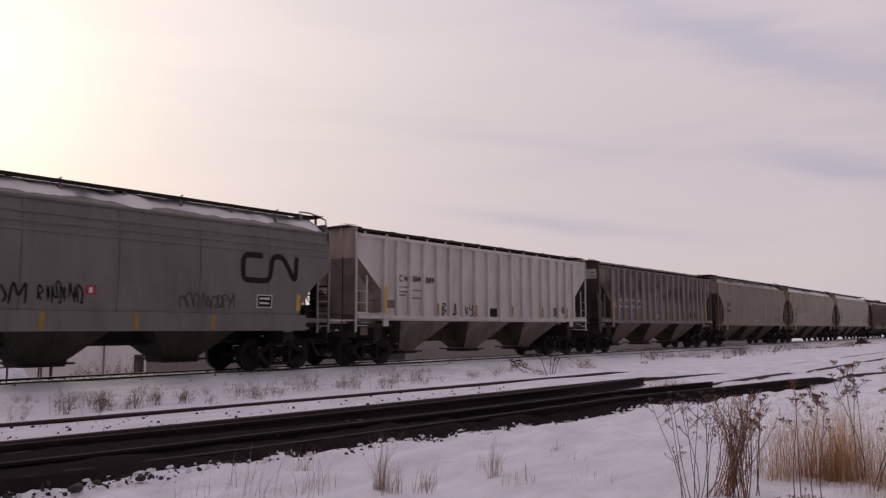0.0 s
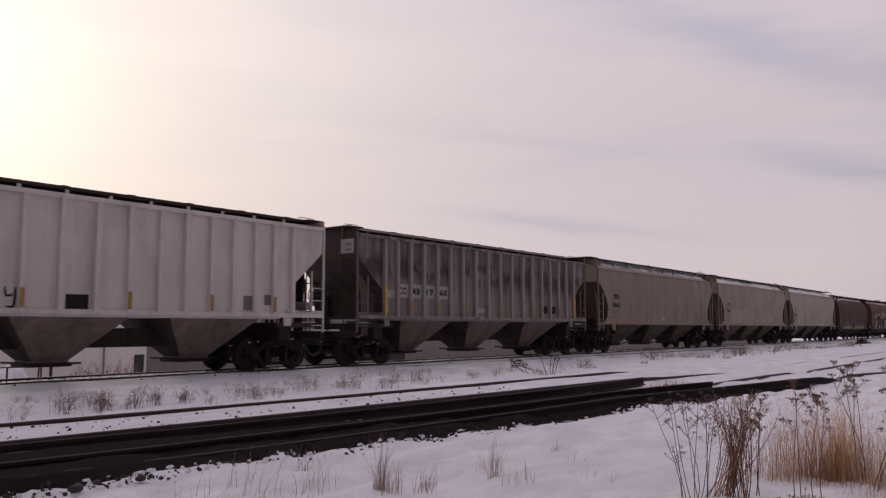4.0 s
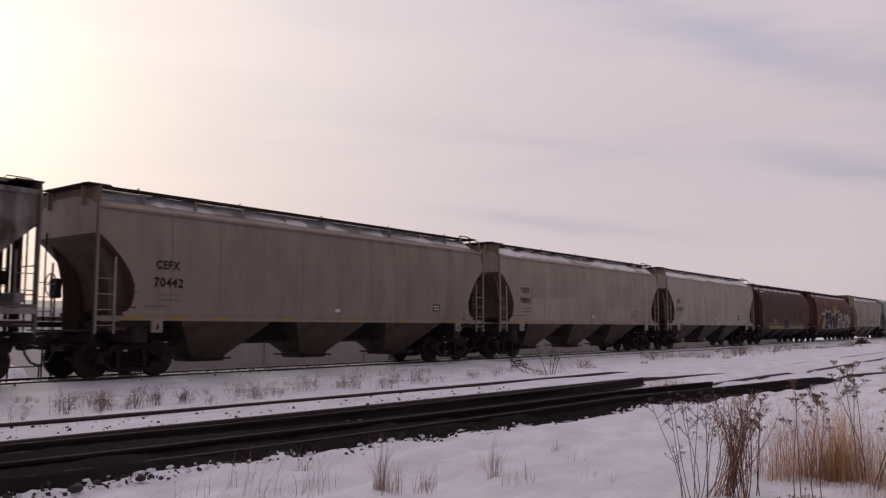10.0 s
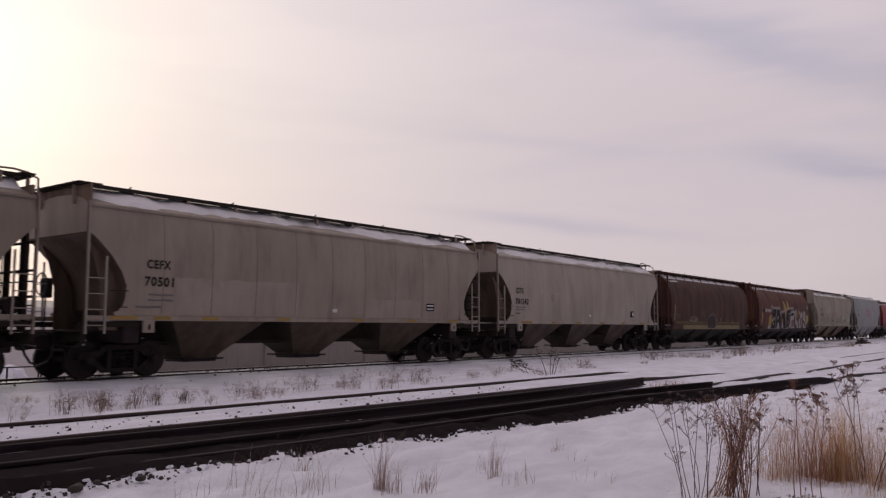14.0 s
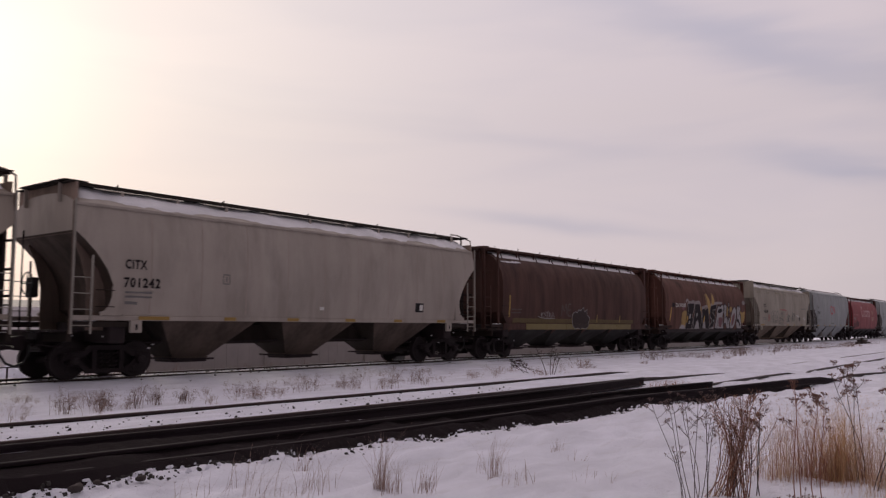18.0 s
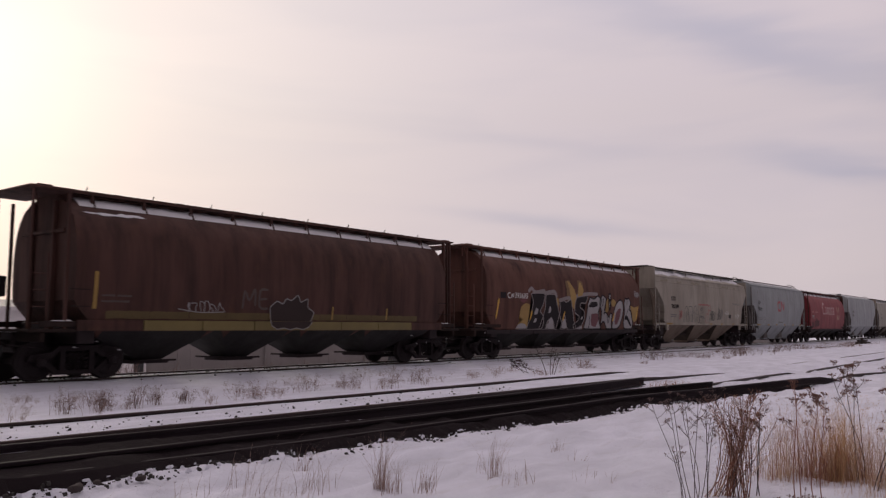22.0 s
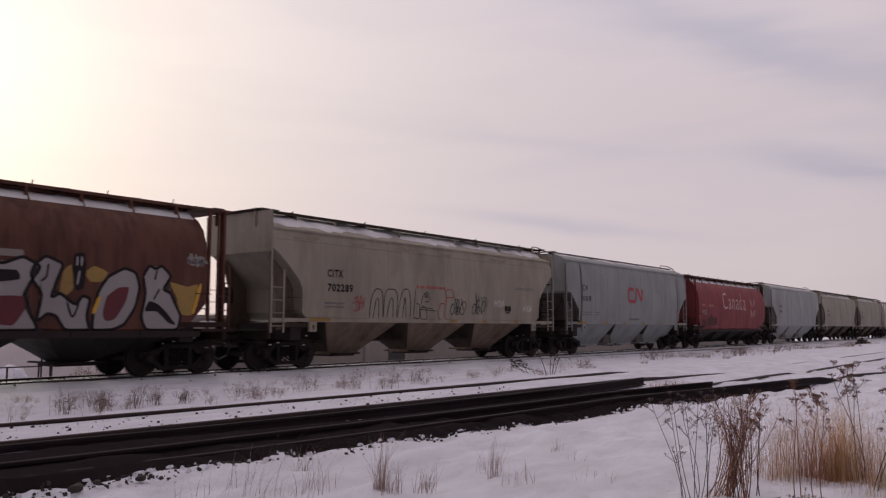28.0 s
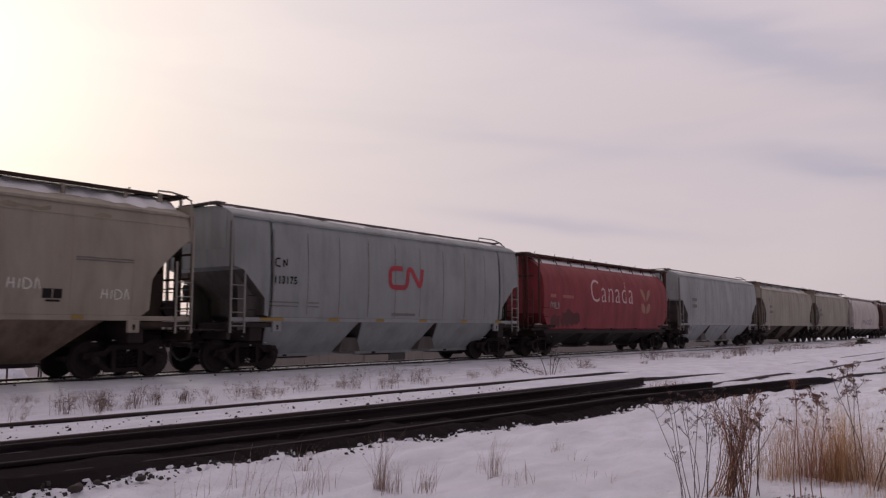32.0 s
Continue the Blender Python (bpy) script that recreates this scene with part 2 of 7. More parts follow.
def prism(bm, outline, y0, y1):
    """An outline in x and z, drawn out from y0 to y1."""
    a = [bm.verts.new((x, y0, z)) for x, z in outline]
    c = [bm.verts.new((x, y1, z)) for x, z in outline]
    n = len(outline)
    bm.faces.new(a)
    bm.faces.new(c[::-1])
    for i in range(n):
        bm.faces.new((a[i], c[i], c[(i + 1) % n], a[(i + 1) % n]))
    return bm


def disc(bm, y0, y1, r0, r1, sides=24, x=0.0, z=0.0):
    """A drum about the y axis, r0 at y0 and r1 at y1."""
    a = [bm.verts.new((x + r0 * math.cos(k * math.tau / sides), y0, z + r0 * math.sin(k * math.tau / sides))) for k in range(sides)]
    c = [bm.verts.new((x + r1 * math.cos(k * math.tau / sides), y1, z + r1 * math.sin(k * math.tau / sides))) for k in range(sides)]
    bm.faces.new(a)
    bm.faces.new(c[::-1])
    for k in range(sides):
        bm.faces.new((a[k], c[k], c[(k + 1) % sides], a[(k + 1) % sides]))
    return bm


# ---- ground and tracks ----
def swell(x, y):
    return noise.noise((x * 0.35, y * 0.55, 3.0)) * 0.07 + noise.noise((x * 0.9, y * 1.9, 7.0)) * 0.04 + (noise.noise((x * 1.2 + y, y * 3.4 - x, 2.0)) * 0.06 + noise.noise((x * 2.6, y * 5.0, 5.0)) * 0.038 if y < 8.5 else 0.0)


def ground_z(x, y):
    """Height of the snow: the near bank, a shallow dip, the low bed of the main track, and lower land beyond it."""
    steps = ((-40, -0.55), (0, -0.45), (5.6, -0.40), (7.2, -0.37), (8.9, -0.26), (9.9, -0.16), (10.8, -0.105), (11.9, -0.105), (12.6, -0.17), (15.5, -0.24), (17.6, -0.20), (18.35, -0.165), (18.85, -0.05), (21.3, -0.05), (22.3, -0.34), (24.5, -1.25), (29, -2.45), (40, -2.62), (90, -2.65))
    base = steps[0][1] if y < steps[0][0] else steps[-1][1]
    for (a, p), (b, q) in zip(steps, steps[1:]):
        if a <= y <= b:
            base = p + (q - p) * (y - a) / (b - a)
    rough = 0.25 if (8.5 < y < 12.5 or 17.8 < y < 22.2) else 1.0
    return base + swell(x, y) * rough * (1.0 if -30 < x < 120 else 0.3)


def spaced(parts):
    out = []
    for a, b, step in parts:
        out += list(np.arange(a, b, step))
    return out


xs = spaced([(-4000, -200, 950), (-200, -20, 30), (-20, 0, 2), (0, 14, 0.13), (14, 34, 0.4), (34, 130, 1.5), (130, 400, 27), (400, 4000, 600)]) + [4000]
ys = spaced([(-4000, -200, 950), (-200, -10, 19), (-10, 0, 1), (0, 8.5, 0.13), (8.5, 26, 0.3), (26, 80, 3), (80, 400, 40), (400, 4000, 600)]) + [4000]
verts = [(x, y, ground_z(x, y)) for x in xs for y in ys]
ny = len(ys)
faces = [(i * ny + j, (i + 1) * ny + j, (i + 1) * ny + j + 1, i * ny + j + 1) for i in range(len(xs) - 1) for j in range(ny - 1)]
tagged(link("ground", mesh_of("ground", verts, faces, SNOW, True)), "flat snow-covered ground with low drifts and bare specks", "snow", kind="structure")

RAIL_SHAPE = ((-0.07, -0.17), (0.07, -0.17), (0.07, -0.155), (0.012, -0.135), (0.012, -0.045), (0.036, -0.035), (0.036, -0.006), (0.028, 0.0), (-0.028, 0.0), (-0.036, -0.006), (-0.036, -0.035), (-0.012, -0.045), (-0.012, -0.135), (-0.07, -0.155))


def bend(path, step=1.0):
    """A smooth line through a few places."""
    pts = [Vector(p) for p in path]
    out = []
    for i in range(len(pts) - 1):
        a, b, c, d = pts[max(i - 1, 0)], pts[i], pts[i + 1], pts[min(i + 2, len(pts) - 1)]
        n = max(2, int((c - b).length / step))
        for k in range(n):
            t = k / n
            out.append(0.5 * ((2 * b) + (c - a) * t + (2 * a - 5 * b + 4 * c - d) * t * t + (3 * b - a - 3 * c + d) * t ** 3))
    return out + [pts[-1]]


def rail_data(name, path, side, head, roll=0.0, size=1.0):
    pts = bend(path) if len(path) > 2 else [Vector(p) for p in path]
    n = len(RAIL_SHAPE)
    verts, faces, polished = [], [], []
    c, s = math.cos(radians(roll)), math.sin(radians(roll))
    for i, p in enumerate(pts):
        d = (pts[min(i + 1, len(pts) - 1)] - pts[max(i - 1, 0)]).normalized()
        across = Vector((-d.y, d.x, 0)).normalized()
        for y, z in RAIL_SHAPE:
            y, z = (y * c - (z + 0.085) * s) * size, (y * s + (z + 0.085) * c) * size - 0.085
            verts.append(p + across * y + Vector((0, 0, z)))
    for i in range(len(pts) - 1):
        for k in range(n):
            faces.append((i * n + k, i * n + (k + 1) % n, (i + 1) * n + (k + 1) % n, (i + 1) * n + k))
            polished.append(1 if k in (6, 7, 8) else 0)
    faces += [tuple(range(n))[::-1], tuple(range((len(pts) - 1) * n, len(pts) * n))]
    me = mesh_of(name, verts, faces, [side, head])
    for p, k in zip(me.polygons, polished):
        p.material_index = k
    return me


# the main track under the train
main = tagged(link("railway_track", None), "straight main-line railway track half buried in snow", "railway track", kind="structure")
for y in (-0.753, 0.753):
    link("rail", rail_data("rail", ((-60, TRACK_Y + y, 0), (900, TRACK_Y + y, 0)), RAIL, BRIGHT), main)

# the siding in front of it, most of it under snow
siding = tagged(link("siding_track", None), "disused siding track with rusty rails showing through snow", "railway track", kind="structure")
SIDING_RAILS = (
    ((-30, 13.2, -0.05), (-6, 12.2, -0.05), (5.2, 11.55, -0.05), (10, 11.26, -0.05), (20, 10.92, -0.055), (23, 10.85, -0.08), (27, 10.7, -0.34)),
    ((-30, 11.6, -0.09), (-6, 10.55, -0.09), (5.2, 10.0, -0.09), (11, 9.7, -0.09), (20.5, 9.42, -0.11), (22.5, 9.3, -0.155), (25.6, 9.16, -0.20), (29.5, 9.16, -0.30), (34.2, 9.16, -0.235), (39.9, 9.2, -0.235), (42.3, 9.15, -0.30), (44.7, 9.11, -0.225), (57, 9.13, -0.225), (90, 9.1, -0.25)),
    ((18.5, 7.86, -0.36), (21.8, 7.84, -0.27), (29.7, 7.78, -0.29), (30.8, 7.70, -0.44), (31.9, 7.58, -0.30), (38, 7.56, -0.29), (48, 7.66, -0.30), (90, 7.6, -0.31)),
    ((29.5, 6.2, -0.42), (30.8, 5.94, -0.33), (33.1, 5.34, -0.33), (36.0, 4.6, -0.35)),
)
for path in SIDING_RAILS:
    link("rail", rail_data("rail", path, RAIL, RUST), siding)

# loose rails laid out beside the siding
strings = [
    ("long loose rail of dark steel lying beside the siding", ((-30, 12.5, -0.1), (-6, 10.86, -0.1), (4.4, 9.72, -0.10), (8.2, 9.33, -0.10), (15.4, 8.90, -0.08), (20.1, 8.86, -0.045)), BLACK_RAIL, RAIL_TOP),
    ("loose dark rail with a rusty sawn end on ballast", ((-30, 12.2, -0.14), (-6, 10.0, -0.14), (4.0, 8.73, -0.145), (7.4, 8.42, -0.14), (12.5, 8.08, -0.14), (17.0, 7.95, -0.15), (21.1, 7.42, -0.15)), BLACK_RAIL, RAIL_TOP),
    ("long black rail at the edge of the ballast", ((-30, 11.5, -0.22), (-6, 9.3, -0.22), (3.8, 8.3, -0.225), (7.1, 7.96, -0.225), (12.4, 7.58, -0.20), (15.9, 7.28, -0.17), (18.8, 6.86, -0.18), (22, 6.40, -0.18), (25.8, 5.86, -0.20), (27.2, 5.66, -0.36)), BLACK_RAIL, RAIL_TOP),
]
for label, path, side, head in strings:
    tagged(link("loose_rail", rail_data("loose_rail", path, side, head, size=1.15)), label, "rail", "loose rails beside the siding")


def strip(name, path, material, lift, seed, step=0.12):
    """A ragged-edged sheet along a path on the ground; the third number of each place is half its width there."""
    pts = bend(path, step)
    verts, faces = [], []
    for i, p in enumerate(pts):
        for k in range(7):
            f = k / 6 * 2 - 1
            wob = (noise.noise((i * step * 0.9, f * 2, seed)) * 0.12 + noise.noise((i * step * 3.3, f * 3, seed)) * 0.13 + random.uniform(-0.05, 0.05)) if k in (0, 6) else 0
            y = p.y + f * p.z + wob * min(1.0, p.z)
            verts.append((p.x, y, ground_z(p.x, y) + (lift if 0 < k < 6 else -0.03) + random.uniform(-0.008, 0.008)))
    for i in range(len(pts) - 1):
        for k in range(6):
            faces.append((i * 7 + k, (i + 1) * 7 + k, (i + 1) * 7 + k + 1, i * 7 + k + 1))
    return mesh_of(name, verts, faces, material)


tagged(link("ballast", strip("ballast", ((-30, 11.9, 0.9), (-6, 9.6, 0.9), (4, 8.78, 0.92), (7.4, 8.45, 0.9), (12, 8.05, 0.95), (15.5, 7.88, 1.02), (18, 7.35, 0.78), (20.5, 6.9, 0.58), (22.5, 6.25, 0.30), (24.5, 5.95, 0.14)), BALLAST, 0.085, 1)), "bare black ballast between loose rails", "gravel", kind="stuff")
tagged(link("loose_rail", rail_data("loose_rail", ((-30, 18.66, -0.10), (24, 18.66, -0.10), (60, 18.3, -0.12)), RAIL, RUST)), "spare rail sunk in snow along the ballast edge", "rail", "loose rails beside the siding")


def bed_place():
    return random.uniform(3, 60), TRACK_Y + random.gauss(0, 0.55), random.uniform(0.015, 0.04)


def stones(name, count, place, label):
    """Loose ballast stones, far too many to count."""
    verts, faces = [], []
    for _ in range(count):
        x, y, r = place()
        flat = random.uniform(0.4, 0.9)
        z = ground_z(x, y)
        base = len(verts)
        ring = [random.uniform(0.7, 1.2) for _ in range(5)]
        for k in range(5):
            a = k * math.tau / 5 + random.random() * 0.5
            verts.append((x + r * ring[k] * math.cos(a), y + r * ring[k] * math.sin(a), z - 0.01))
        for k in range(5):
            a = k * math.tau / 5 + random.random() * 0.5
            verts.append((x + r * 0.6 * math.cos(a), y + r * 0.6 * math.sin(a), z + r * flat * random.uniform(0.7, 1.3)))
        for k in range(5):
            faces.append((base + k, base + (k + 1) % 5, base + 5 + (k + 1) % 5, base + 5 + k))
        faces.append(tuple(base + 5 + k for k in range(5)))
    tagged(link(name, mesh_of(name, verts, faces, STONE)), label, "stones", kind="stuff")


def edge_place():
    x = random.uniform(2, 26)
    return x, 9.0 - 0.085 * x - 0.76 + random.gauss(0, 0.11) + noise.noise((x * 1.1, 0.0, 4.0)) * 0.1, random.choice((0.008, 0.011, 0.014, 0.018, 0.024, 0.034))


def siding_place():
    x = random.uniform(3, 16)
    return x, 11.1 - 0.06 * x + random.gauss(0, 0.42), random.choice((0.008, 0.011, 0.015, 0.02, 0.032))


def edge_clumps(count):
    """Lumps of snow left among the stones at the ballast's edge."""
    verts, faces = [], []
    for _ in range(count):
        x = random.uniform(1.5, 24)
        y = 9.0 - 0.085 * x - 0.74 + random.gauss(0, 0.12)
        if noise.noise((x * 1.1, 0.0, 9.0)) < -0.12:
            continue
        r, z = random.choice((0.007, 0.010, 0.014, 0.020, 0.030)), ground_z(x, y) + 0.05
        base = len(verts)
        for k in range(7):
            a = k * math.tau / 7
            q = r * random.uniform(0.6, 1.3)
            verts.append((x + 3.0 * q * math.cos(a), y + 1.1 * q * math.sin(a), z - 0.06))
        for k in range(7):
            a = k * math.tau / 7
            q = r * random.uniform(0.45, 0.9)
            verts.append((x + 1.5 * q * math.cos(a), y + 0.5 * q * math.sin(a), z - 0.015 + r * 0.2 * random.uniform(0.6, 1.2)))
        faces += [(base + k, base + (k + 1) % 7, base + 7 + (k + 1) % 7, base + 7 + k) for k in range(7)]
        faces.append(tuple(base + 7 + k for k in range(7)))
    tagged(link("snow_clumps", mesh_of("snow_clumps", verts, faces, SNOW, True)), "small lumps of snow among black ballast", "snow", kind="stuff")


edge_clumps(300)
stones("ballast_stones", 1700, edge_place, "dark loose stones along the snow edge")
stones("ballast_stones", 240, siding_place, "scattered dark stones between siding rails")
stones("ballast_stones", 1500, bed_place, "dark stones and dirt between the main rails")


# ---- the cars ----
WHEEL_R = 0.457
AXLE = 0.889


def wheelset_data():
    bm = bmesh.new()
    for side in (-1, 1):
        y = side * 0.753
        disc(bm, y - 0.065, y + 0.065, WHEEL_R, WHEEL_R, 28)
        disc(bm, y - side * 0.065, y - side * 0.095, WHEEL_R + 0.026, WHEEL_R + 0.02, 28)
        disc(bm, y + side * 0.065, y + side * 0.085, 0.37, 0.33, 28)
        disc(bm, y + side * 0.085, y + side * 0.17, 0.12, 0.10, 14)
        for k in range(4):
            a = k * math.tau / 4
            disc(bm, y + side * 0.085, y + side * 0.10, 0.055, 0.05, 8, 0.23 * math.cos(a), 0.23 * math.sin(a))
    disc(bm, -1.0, 1.0, 0.085, 0.085, 12)
    return data_of("wheelset", bm, WHEEL)


def side_frame_data():
    """Cast side frame: arched top bar, sagging bottom bar, two columns and journal boxes."""
    bm = bmesh.new()
    top = [(-1.18, 0.47), (-1.14, 0.62), (-0.62, 0.68), (-0.45, 0.82), (0.45, 0.82), (0.62, 0.68), (1.14, 0.62), (1.18, 0.47), (1.05, 0.47), (0.60, 0.55), (0.42, 0.70), (-0.42, 0.70), (-0.60, 0.55), (-1.05, 0.47)]
    prism(bm, top, -0.07, 0.07)
    prism(bm, [(-0.95, 0.50), (-0.80, 0.52), (-0.45, 0.24), (0.45, 0.24), (0.80, 0.52), (0.95, 0.50), (0.52, 0.14), (-0.52, 0.14)], -0.065, 0.065)
    for x in (-0.36, 0.36):
        box(bm, x - 0.06, x + 0.06, -0.08, 0.08, 0.2, 0.75)
    for x in (-AXLE, AXLE):
        disc(bm, -0.15, 0.10, 0.125, 0.135, 14, x, 0.457)
        box(bm, x - 0.15, x + 0.15, -0.09, 0.09, 0.48, 0.63)
    return data_of("side_frame", bm, CAST)


def spring_data():
    bm = bmesh.new()
    coil = [(0.075 * math.cos(k * math.tau / 7), 0.075 * math.sin(k * math.tau / 7), 0.24 + 0.40 * k / 28) for k in range(29)]
    return data_of("spring", tube(bm, coil, 0.018, 5), CAST)


WHEELSET, SIDE_FRAME, SPRING = wheelset_data(), side_frame_data(), spring_data()
BOLSTER = data_of("truck", boxed(-0.20, 0.20, -0.95, 0.95, 0.42, 0.68, bevel=0.03), CAST)
BRAKE_BEAM = data_of("brake_beam", boxed(-0.06, 0.06, -0.7, 0.7, 0.36, 0.46, bevel=0.01), CAST)
BRAKE_SHOE = data_of("brake_shoe", prism(bmesh.new(), [(0.0, 0.20), (0.07, 0.24), (0.10, 0.45), (0.07, 0.66), (0.0, 0.70), (0.03, 0.45)], -0.05, 0.05), CAST)
BEARING_CAP = data_of("bearing_cap", disc(disc(bmesh.new(), -0.03, 0.0, 0.075, 0.095, 12), -0.05, -0.03, 0.03, 0.03, 6), WHEEL)
COUPLER = data_of("coupler", prism(prism(bmesh.new(), [(0, 0.74), (0.28, 0.70), (0.34, 0.74), (0.34, 1.02), (0.28, 1.06), (0, 1.02)], -0.14, 0.14), [(0.34, 0.80), (0.85, 0.80), (0.85, 0.97), (0.34, 0.97)], -0.08, 0.08), STEEL)
SPINNING = []


def truck(car, x):
    t = link("truck", BOLSTER, car, m=pose(x, 0, 0))
    for y in (-0.99, 0.99):
        link("side_frame", SIDE_FRAME, t, m=pose(0, y, 0))
        for dx in (-0.2, 0.0, 0.2):
            link("spring", SPRING, t, m=pose(dx, y, 0))
        for dx in (-AXLE, AXLE):
            link("bearing_cap", BEARING_CAP, t, m=pose(dx, y + math.copysign(0.15, y), 0.457, 0, 0, 0 if y < 0 else 180))
            link("brake_shoe", BRAKE_SHOE, t, m=pose(dx * 0.42, y * 0.77, 0, 0, 0, 0 if dx > 0 else 180))
    for dx in (-AXLE, AXLE):
        link("brake_beam", BRAKE_BEAM, t, m=pose(dx * 0.36, 0, 0))
        s = link("wheelset", WHEELSET, t, m=pose(dx, 0, WHEEL_R))
        SPINNING.append((s, dx))
    return t


def ladder(car, x, y, z0, z1, width, material, low=None, outer=0):
    """Two stiles with rungs between; the inner stile may start higher and end lower than the outer one."""
    bm = bmesh.new()
    short = 2.98 if z1 > 4 else z1
    for k, dx in enumerate((0, width)):
        tall = k == outer
        box(bm, dx - 0.023, dx + 0.023, -0.018, 0.018, z0 if tall or low is None else low, z1 if tall else short)
    lad = part("ladder", bm, material, car)
    lad.matrix_basis = pose(x, y, 0)
    n = int((short - z0) / 0.38)
    key = ("rung", width, material.name)
    if key not in MATS:
        MATS[key] = data_of("rung", tube(bmesh.new(), ((0, 0, 0), (width, 0, 0)), 0.013, 5), material)
    for i in range(n):
        link("rung", MATS[key], lad, m=pose(0, -0.012, z0 + 0.2 + i * 0.38))
    return lad


class Shape:
    """Cross-section of a car body, half of it, from the roof's crown down to the outlet."""

    def __init__(self, half, sill):
        self.half, self.sill, self.dirty = half, sill, 3.64

    def y(self, z):
        pts = self.half
        for (a, p), (b, q) in zip(pts, pts[1:]):
            if q <= z <= p and p > q:
                return b + (a - b) * (z - q) / (p - q)
        return pts[-1][0] if z < pts[-1][1] else 0.0


RIBBED = Shape([(0.0, 4.50), (0.62, 4.47), (0.95, 4.44), (1.42, 4.34), (1.50, 4.30), (1.50, 3.6), (1.50, 2.6), (1.50, 1.60), (1.46, 1.55), (1.14, 0.95), (0.80, 0.38)], 1.5)
CURVED = Shape([(0.0, 4.54), (0.55, 4.52), (0.85, 4.47), (1.16, 4.37), (1.37, 4.27), (1.43, 4.21), (1.52, 3.9), (1.56, 3.3), (1.57, 2.8), (1.55, 2.2), (1.50, 1.55), (1.45, 1.48), (1.13, 0.92), (0.80, 0.38)], 1.44)
TALL = Shape([(0.0, 4.78), (0.55, 4.76), (0.9, 4.70), (1.2, 4.60), (1.38, 4.50), (1.44, 4.42), (1.52, 4.1), (1.56, 3.3), (1.57, 2.8), (1.55, 2.2), (1.50, 1.55), (1.45, 1.48), (1.13, 0.92), (0.80, 0.38)], 1.44)
ROUND = Shape([(0.0, 4.46), (0.45, 4.44), (0.80, 4.35), (1.10, 4.17), (1.34, 3.90), (1.50, 3.52), (1.57, 3.10), (1.58, 2.70), (1.56, 2.20), (1.52, 1.80), (1.48, 1.48), (1.46, 1.22), (1.42, 1.16), (0.75, 0.72), (0.34, 0.38)], 1.12)


def body_data(shape, length, end, outlets, mouth, peak, material, hopper_mat, slope_mat=None):
    """The hull: the section drawn along the car, cut below by the end slopes and the hoppers.

    end: (inset, height) points of the end slope; outlets: centres of the hoppers; mouth: half length of an outlet; peak: height of the saddle between hoppers."""
    low = [(u - length / 2, z) for u, z in end]
    saddle = [(a + b) / 2 for a, b in zip(outlets, outlets[1:])]
    line = list(low)
    if mouth is None:
        line += [(outlets[0] - 2.0, shape.sill), (outlets[-1] + 2.0, shape.sill)]
    for i, o in enumerate(outlets if mouth is not None else ()):
        line += [(o - mouth, 0.40), (o + mouth, 0.40)]
        if i < len(saddle):
            line += [(saddle[i] - 0.03, peak), (saddle[i] + 0.03, peak)]
    line += [(-x, z) for x, z in reversed(low)]
    half = shape.half
    n = len(half)
    fine = [line[0]]
    for (a, p), (b, q) in zip(line, line[1:]):
        k = max(1, int((b - a) / 0.35))
        fine += [(a + (b - a) * i / k, p + (q - p) * i / k) for i in range(1, k + 1)]
    bm = bmesh.new()
    rows = []
    for x, zb in fine:
        ring = []
        for s in (-1, 1):
            pts = [(s * (y if z >= zb else shape.y(zb)), max(z, zb)) for y, z in half]
            ring += pts if s == -1 else pts[::-1]
        rows.append([bm.verts.new((x, y, z)) for y, z in ring])
    m = 2 * n
    for a, b in zip(rows, rows[1:]):
        for k in range(m - 1):
            bm.faces.new((a[k], b[k], b[k + 1], a[k + 1]))
    for r in (rows[0], rows[-1]):
        bm.faces.new(r)
    bmesh.ops.remove_doubles(bm, verts=bm.verts, dist=0.002)
    bmesh.ops.dissolve_degenerate(bm, dist=0.002, edges=bm.edges)
    bmesh.ops.recalc_face_normals(bm, faces=bm.faces)
    cut = shape.sill
    groups = {}
    for f in bm.faces:
        c = f.calc_center_median()
        key = min(outlets, key=lambda o: abs(o - c.x)) if c.z < cut and abs(c.x) < abs(outlets[0]) + 2.6 and mouth is not None else None
        # end slopes split off so their paint can hold shade and grime
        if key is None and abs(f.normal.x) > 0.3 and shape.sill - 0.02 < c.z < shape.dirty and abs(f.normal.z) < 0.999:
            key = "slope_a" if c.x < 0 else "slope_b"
        groups.setdefault(key, []).append([v.co.copy() for v in f.verts])
    bm.free()
    made = []
    for key in [None, *outlets, "slope_a", "slope_b"]:
        verts, faces, seen = [], [], {}
        for poly in groups.get(key, []):
            loop = []
            for co in poly:
                k = (round(co.x, 3), round(co.y, 3), round(co.z, 3))
                if k not in seen:
                    seen[k] = len(verts)
                    verts.append(co)
                loop.append(seen[k])
            if len(set(loop)) > 2:
                faces.append(loop)
        kind = "body" if key is None else "end_slope" if isinstance(key, str) else "hopper"
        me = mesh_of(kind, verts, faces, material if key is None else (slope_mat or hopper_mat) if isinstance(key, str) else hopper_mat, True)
        me.set_sharp_from_angle(angle=radians(28))
        made.append(me)
    return made


